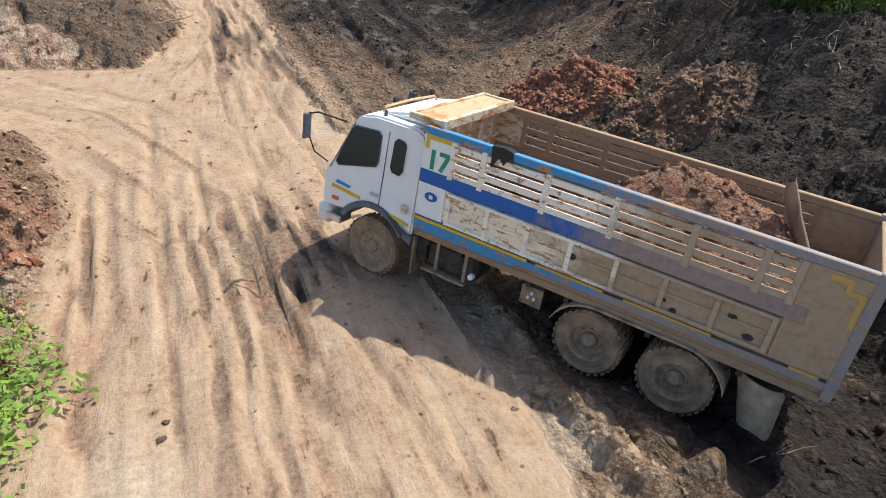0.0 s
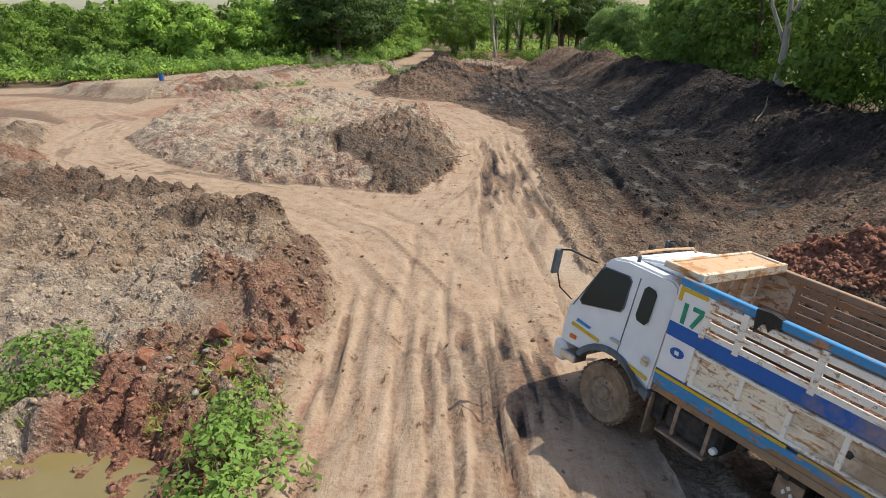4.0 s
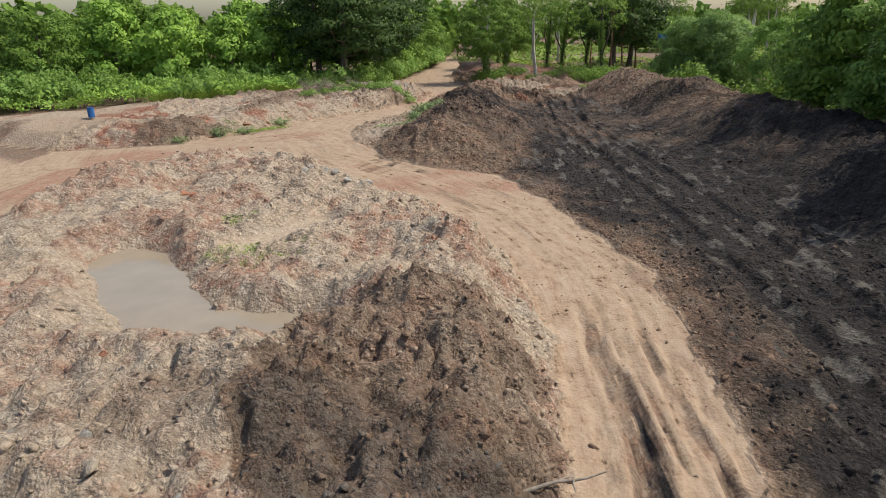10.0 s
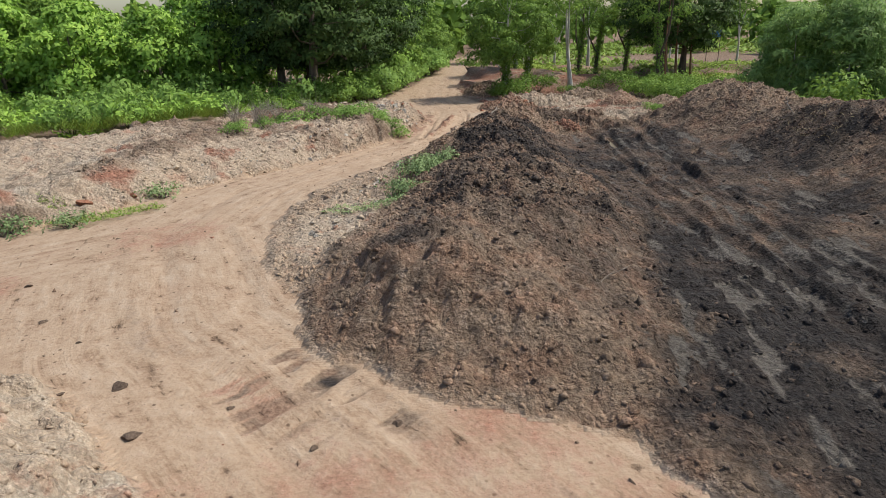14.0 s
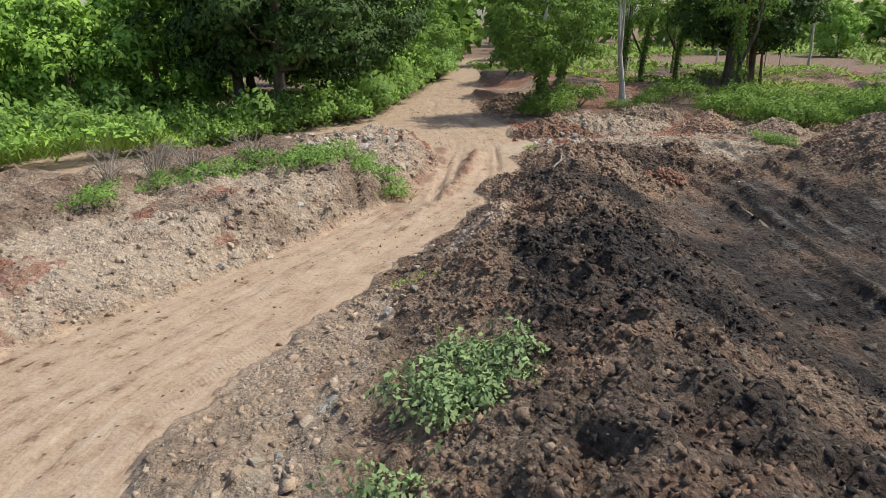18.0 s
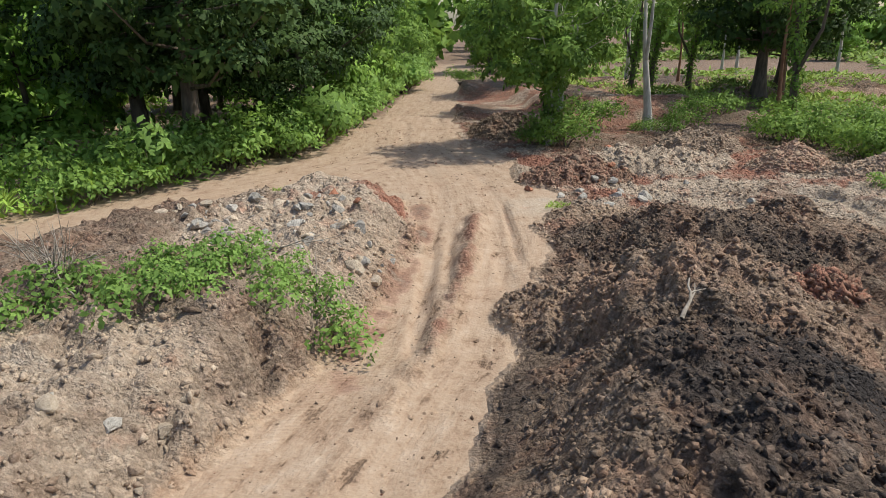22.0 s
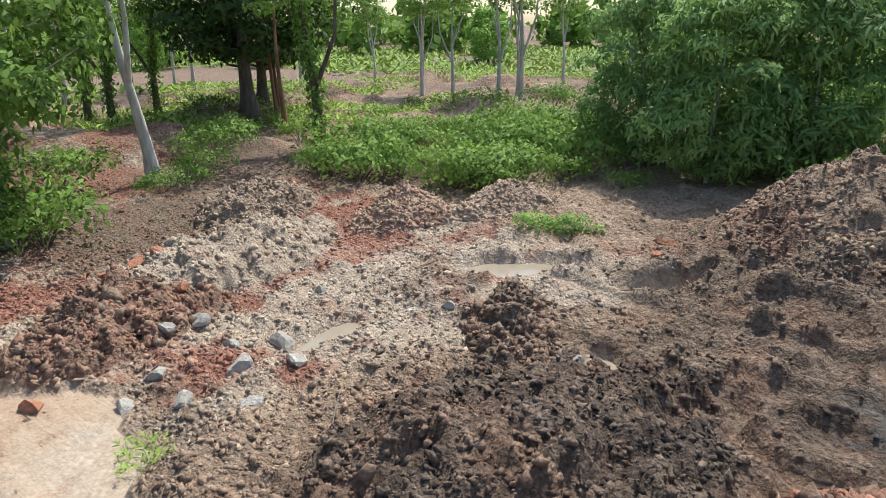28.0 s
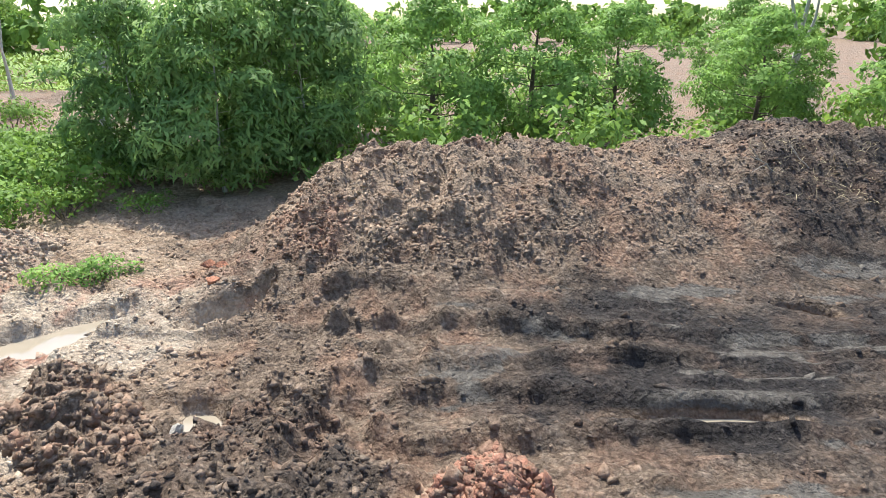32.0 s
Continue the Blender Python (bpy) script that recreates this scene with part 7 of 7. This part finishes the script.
def stick(x, y, z, length, heading, tilt, r, label, mat=M_DRY, twigs=2, seed=0, name="stick"):
    rng = np.random.default_rng(seed + int(abs(x * 10)))
    a, b = radians(heading), radians(tilt)
    d = np.array([math.cos(a) * math.cos(b), math.sin(a) * math.cos(b), math.sin(b)])
    ts = np.linspace(0, 1, 6)
    pts = ts[:, None] * d * length + np.cumsum(rng.normal(size=(6, 3)) * 0.035 * length, 0) * [1, 1, 0.5]
    bits = [tube(pts, r * (1.1 - 0.7 * ts), 6)]
    for k in range(twigs):
        st = pts[2 + k % 3]
        end = st + (d + rng.normal(size=3) * 0.7) * length * 0.3
        bits.append(tube([st, (st + end) / 2 + rng.normal(size=3) * 0.02 * length, end], [r * 0.6, r * 0.45, r * 0.2], 5))
    v, q = join(bits)
    ob = new(name, grid_mesh(name, v, q, mat))
    ob.matrix_world = Matrix.Translation((x, y, z))
    return tagged(ob, label, "stick", "sticks and branches")


def fine_z(x, y):
    return float(terrain(np.array([float(x)]), np.array([float(y)]), True)[0][0])


for x, y, ln, hd, tl, r, lab in ((0.0, 78.2, 1.1, 60, 18, 0.035, "bleached stick lying on the soil heap"), (0.6, 26.5, 1.3, 5, 6, 0.035, "pale stick lying on the dark mound"), (4.7, 2.8, 0.6, 75, 4, 0.016, "thin yellowish stalk on the mud"),
                                 (15.2, 28.0, 1.6, 50, 25, 0.04, "bleached branch on the dark ridge"), (8.6, 92.6, 1.0, 200, 12, 0.014, "thin twig sticking out of the clay"), (-12.2, 77.8, 1.6, 20, 20, 0.025, "dry branch on the clay bank"),
                                 (-11.4, 78.0, 1.4, 200, 30, 0.02, "dry branch on the clay bank"), (-10.0, 80.0, 1.5, 150, 25, 0.02, "dry branch among weeds"), (-8.0, 82.2, 2.0, 20, 12, 0.022, "long dry twig over the weeds"),
                                 (-6.7, 82.4, 1.8, -160, 16, 0.022, "long dry twig over the weeds"), (-6.0, 81.6, 1.4, 110, 35, 0.018, "dry twig among weeds"), (-7.4, 81.4, 1.3, 60, 40, 0.018, "dry twig among weeds"),
                                 (-13.4, 78.6, 1.5, 80, 35, 0.02, "dry branch on the clay bank"), (2.6, 89.2, 0.7, 40, 25, 0.012, "thin root sticking out of the clay"), (5.2, 88.6, 0.6, 140, 30, 0.012, "thin root sticking out of the clay"),
                                 (16.4, 66.5, 1.3, 170, 22, 0.025, "grey root on the soil ridge"), (15.2, 74.2, 1.2, 100, 28, 0.022, "grey root on the soil ridge"), (15.6, 73.0, 0.9, 30, 35, 0.018, "grey root on the soil ridge"),
                                 (1.8, 55.0, 0.8, 20, 20, 0.014, "thin root in the soil heap"), (14.6, 13.5, 1.5, 10, 25, 0.02, "dry cane on the ridge"), (15.6, 12.0, 1.7, 150, 30, 0.018, "dry cane on the ridge"), (14.2, 7.5, 1.0, 60, 20, 0.016, "thin root in the mud"),
                                 (6.8, 1.6, 0.9, -20, 12, 0.01, "thin root in the mud"), (-1.6, 41.0, 0.6, 80, 50, 0.014, "thin reddish twig standing by the mound")):
    stick(x, y, fine_z(x, y) + 0.02, ln, hd, tl, r, lab)


# dry leafless bushes
def dry_bush(seed, height, spread, n):
    rng = np.random.default_rng(seed)
    bits = []
    for k in range(n):
        a, r = rng.random() * 6.283, spread * rng.random() ** 0.6
        tip = np.array([math.cos(a) * r, math.sin(a) * r, height * (0.5 + 0.5 * rng.random())])
        m_ = tip * [0.45, 0.45, 0.6] + rng.normal(size=3) * 0.08
        bits.append(tube([(0, 0, -0.1), m_, tip], [0.018, 0.012, 0.005], 4))
        for j in range(3):
            e = m_ + (tip - m_) * rng.random() + rng.normal(size=3) * 0.28
            bits.append(tube([m_ + (tip - m_) * 0.3, e], [0.008, 0.003], 3))
    v, q = join(bits)
    return tagged(new("dry_bush", grid_mesh("dry_bush", v, q, M_DRY)), "leafless grey-brown dry bush", "bush", "dry bushes")


bush = dry_bush(3, 1.4, 1.1, 26)
plant(bush, [(-13.6, 78.6), (-12.6, 79.4), (-14.6, 77.6), (-10.8, 80.8), (27.6, 87.4), (30.4, 88.6), (26.2, 92.0)], 21, 0.9, 1.3)
for k in range(10):
    a = k * 0.7
    stick(26.6 + 0.7 * math.cos(a), 89.4 + 0.9 * math.sin(a), ground_z(26.6, 89.4) + 2.0 + 0.3 * k, 3.2, 70 * k, 38, 0.03, "bare grey branch in the thicket", M_DRY, 3, k, "bare_branch")

# blue drum on the bank
drum_z = fine_z(-27.9, 65.8)
M_DRUM = plain("faded blue plastic", (0.03, 0.13, 0.36), 0.5, 0, 0.2, 4.0, 0.05)
drum = empty("barrel", Matrix.Translation((-27.9, 65.8, drum_z + 0.36)) @ Matrix.Rotation(radians(90), 4, "Y") @ Matrix.Diagonal((0.8, 0.8, 0.8, 1)))
tagged(drum, "blue plastic barrel standing on the clay bank", "barrel")
part("barrel_body", spun([(0.47, 0.0), (0.47, 0.25), (0.45, 0.285), (0.2, 0.29), (0.18, 0.30), (0.15, 0.29), (-0.12, 0.29), (-0.15, 0.30), (-0.18, 0.29), (-0.40, 0.28), (-0.43, 0.25)], (0, 0, 0), 24), M_DRUM, drum)
part("lid", spun([(-0.42, 0.27), (-0.46, 0.27), (-0.46, 0.22), (-0.44, 0.2), (-0.44, 0.0)], (0, 0, 0), 24), M_DRUM, drum, "blue screw lid")
part("lid_ring", spun([(-0.40, 0.285), (-0.40, 0.30), (-0.43, 0.30), (-0.43, 0.27)], (0, 0, 0), 24), M_CHASSIS, drum, "dark locking ring")

# a blue sheet hung between poles far off among the trees
tz = ground_z(35.5, 143)
tarp = empty("tarpaulin", Matrix.Translation((35.5, 143, tz)))
tagged(tarp, "small blue tarpaulin hung on poles among far trees", "tarpaulin")
for x in (-0.9, 0.9):
    part("pole", rod([(x, 0, -0.2), (x, 0, 5.6)], 0.05, 6), M_BARK, tarp)
xs = np.linspace(-0.9, 0.9, 7)
v = [(x, 0.12 * math.sin(x * 4), z + 0.18 * (x * x - 0.8)) for z in (5.45, 5.0, 4.55) for x in xs]
sheet_v = v + [(a, b + 0.02, c) for a, b, c in v]
sheet_f = [(r * 7 + i, r * 7 + i + 1, r * 7 + i + 8, r * 7 + i + 7) for r in range(2) for i in range(6)]
cloth = mesh_object("sheet", sheet_v, sheet_f + [tuple(21 + i for i in f[::-1]) for f in sheet_f], plain("blue sheet", (0.04, 0.20, 0.55), 0.5), tarp)

# low green mats on the mound, the banks and the soil heap
carpet("grass", [(-8.6, 36.6), (-7.6, 37.2), (-6.2, 38.2), (-5.0, 38.3), (-5.0, 36.6), (-6.6, 35.8)], 1300, 0.14, 0.12, 0.2, M_GRASS, "low green weeds beside the puddle", 41, 0.7)
carpet("grass", [(-9.6, 39.6), (-8.4, 40.4), (-7.4, 40.0), (-8.0, 38.9)], 500, 0.12, 0.12, 0.2, M_GRASS, "low green weeds on the mound", 42, 0.7)
carpet("grass", [(-16.8, 62.6), (-14.6, 62.6), (-13.0, 63.6), (-12.4, 63.2), (-14.0, 61.2), (-16.0, 61.2)], 1500, 0.16, 0.14, 0.2, M_GRASS, "low green weeds along the foot of the bank", 43, 0.8)
carpet("grass", [(-4.8, 71.8), (-3.6, 71.9), (-3.4, 70.6), (-4.6, 70.4)], 300, 0.10, 0.10, 0.2, M_GRASS, "thin green weeds on the soil heap", 44, 0.8)
carpet("grass", [(-6.4, 61.6), (-5.2, 62.2), (-3.6, 63.6), (-2.6, 62.6), (-4.0, 60.8), (-5.4, 60.6)], 1500, 0.20, 0.10, 0.3, M_LEAF_FEATHER, "low grey-green weeds on the soil heap", 45, 0.6)
carpet("grass", [(0.0, 90.6), (0.4, 91.5), (1.0, 91.2), (0.8, 90.4)], 260, 0.12, 0.12, 0.2, M_GRASS, "small tuft of weeds at the road edge", 46, 0.9)
carpet("grass", [(-10.4, 94.0), (-9.6, 94.8), (-8.9, 94.2), (-9.8, 93.5)], 260, 0.12, 0.14, 0.2, M_GRASS, "small tuft of weeds beside the road", 47, 0.9)
carpet("reeds", [(-30, 79.6), (-24, 84.4), (-17.8, 90.2), (-18.8, 92.0), (-25, 87.0), (-31, 82)], 5200, 0.9, 0.75, 0.06, M_GRASS, "tall reed grass along the far road", 48, 1.3)
carpet("dry_straw", [(12.6, 13.0), (15.0, 15.0), (16.6, 12.0), (15.4, 7.4), (13.4, 9.0)], 500, 0.1, 0.35, 0.04, M_STRAW, "dry straw strewn on the dark ridge", 49, 0.1)
carpet("dry_straw", [(14.6, 70.0), (16.6, 70.6), (16.6, 74.6), (14.4, 74.4)], 420, 0.1, 0.30, 0.04, M_STRAW, "dry straw strewn on the soil ridge", 50, 0.1)
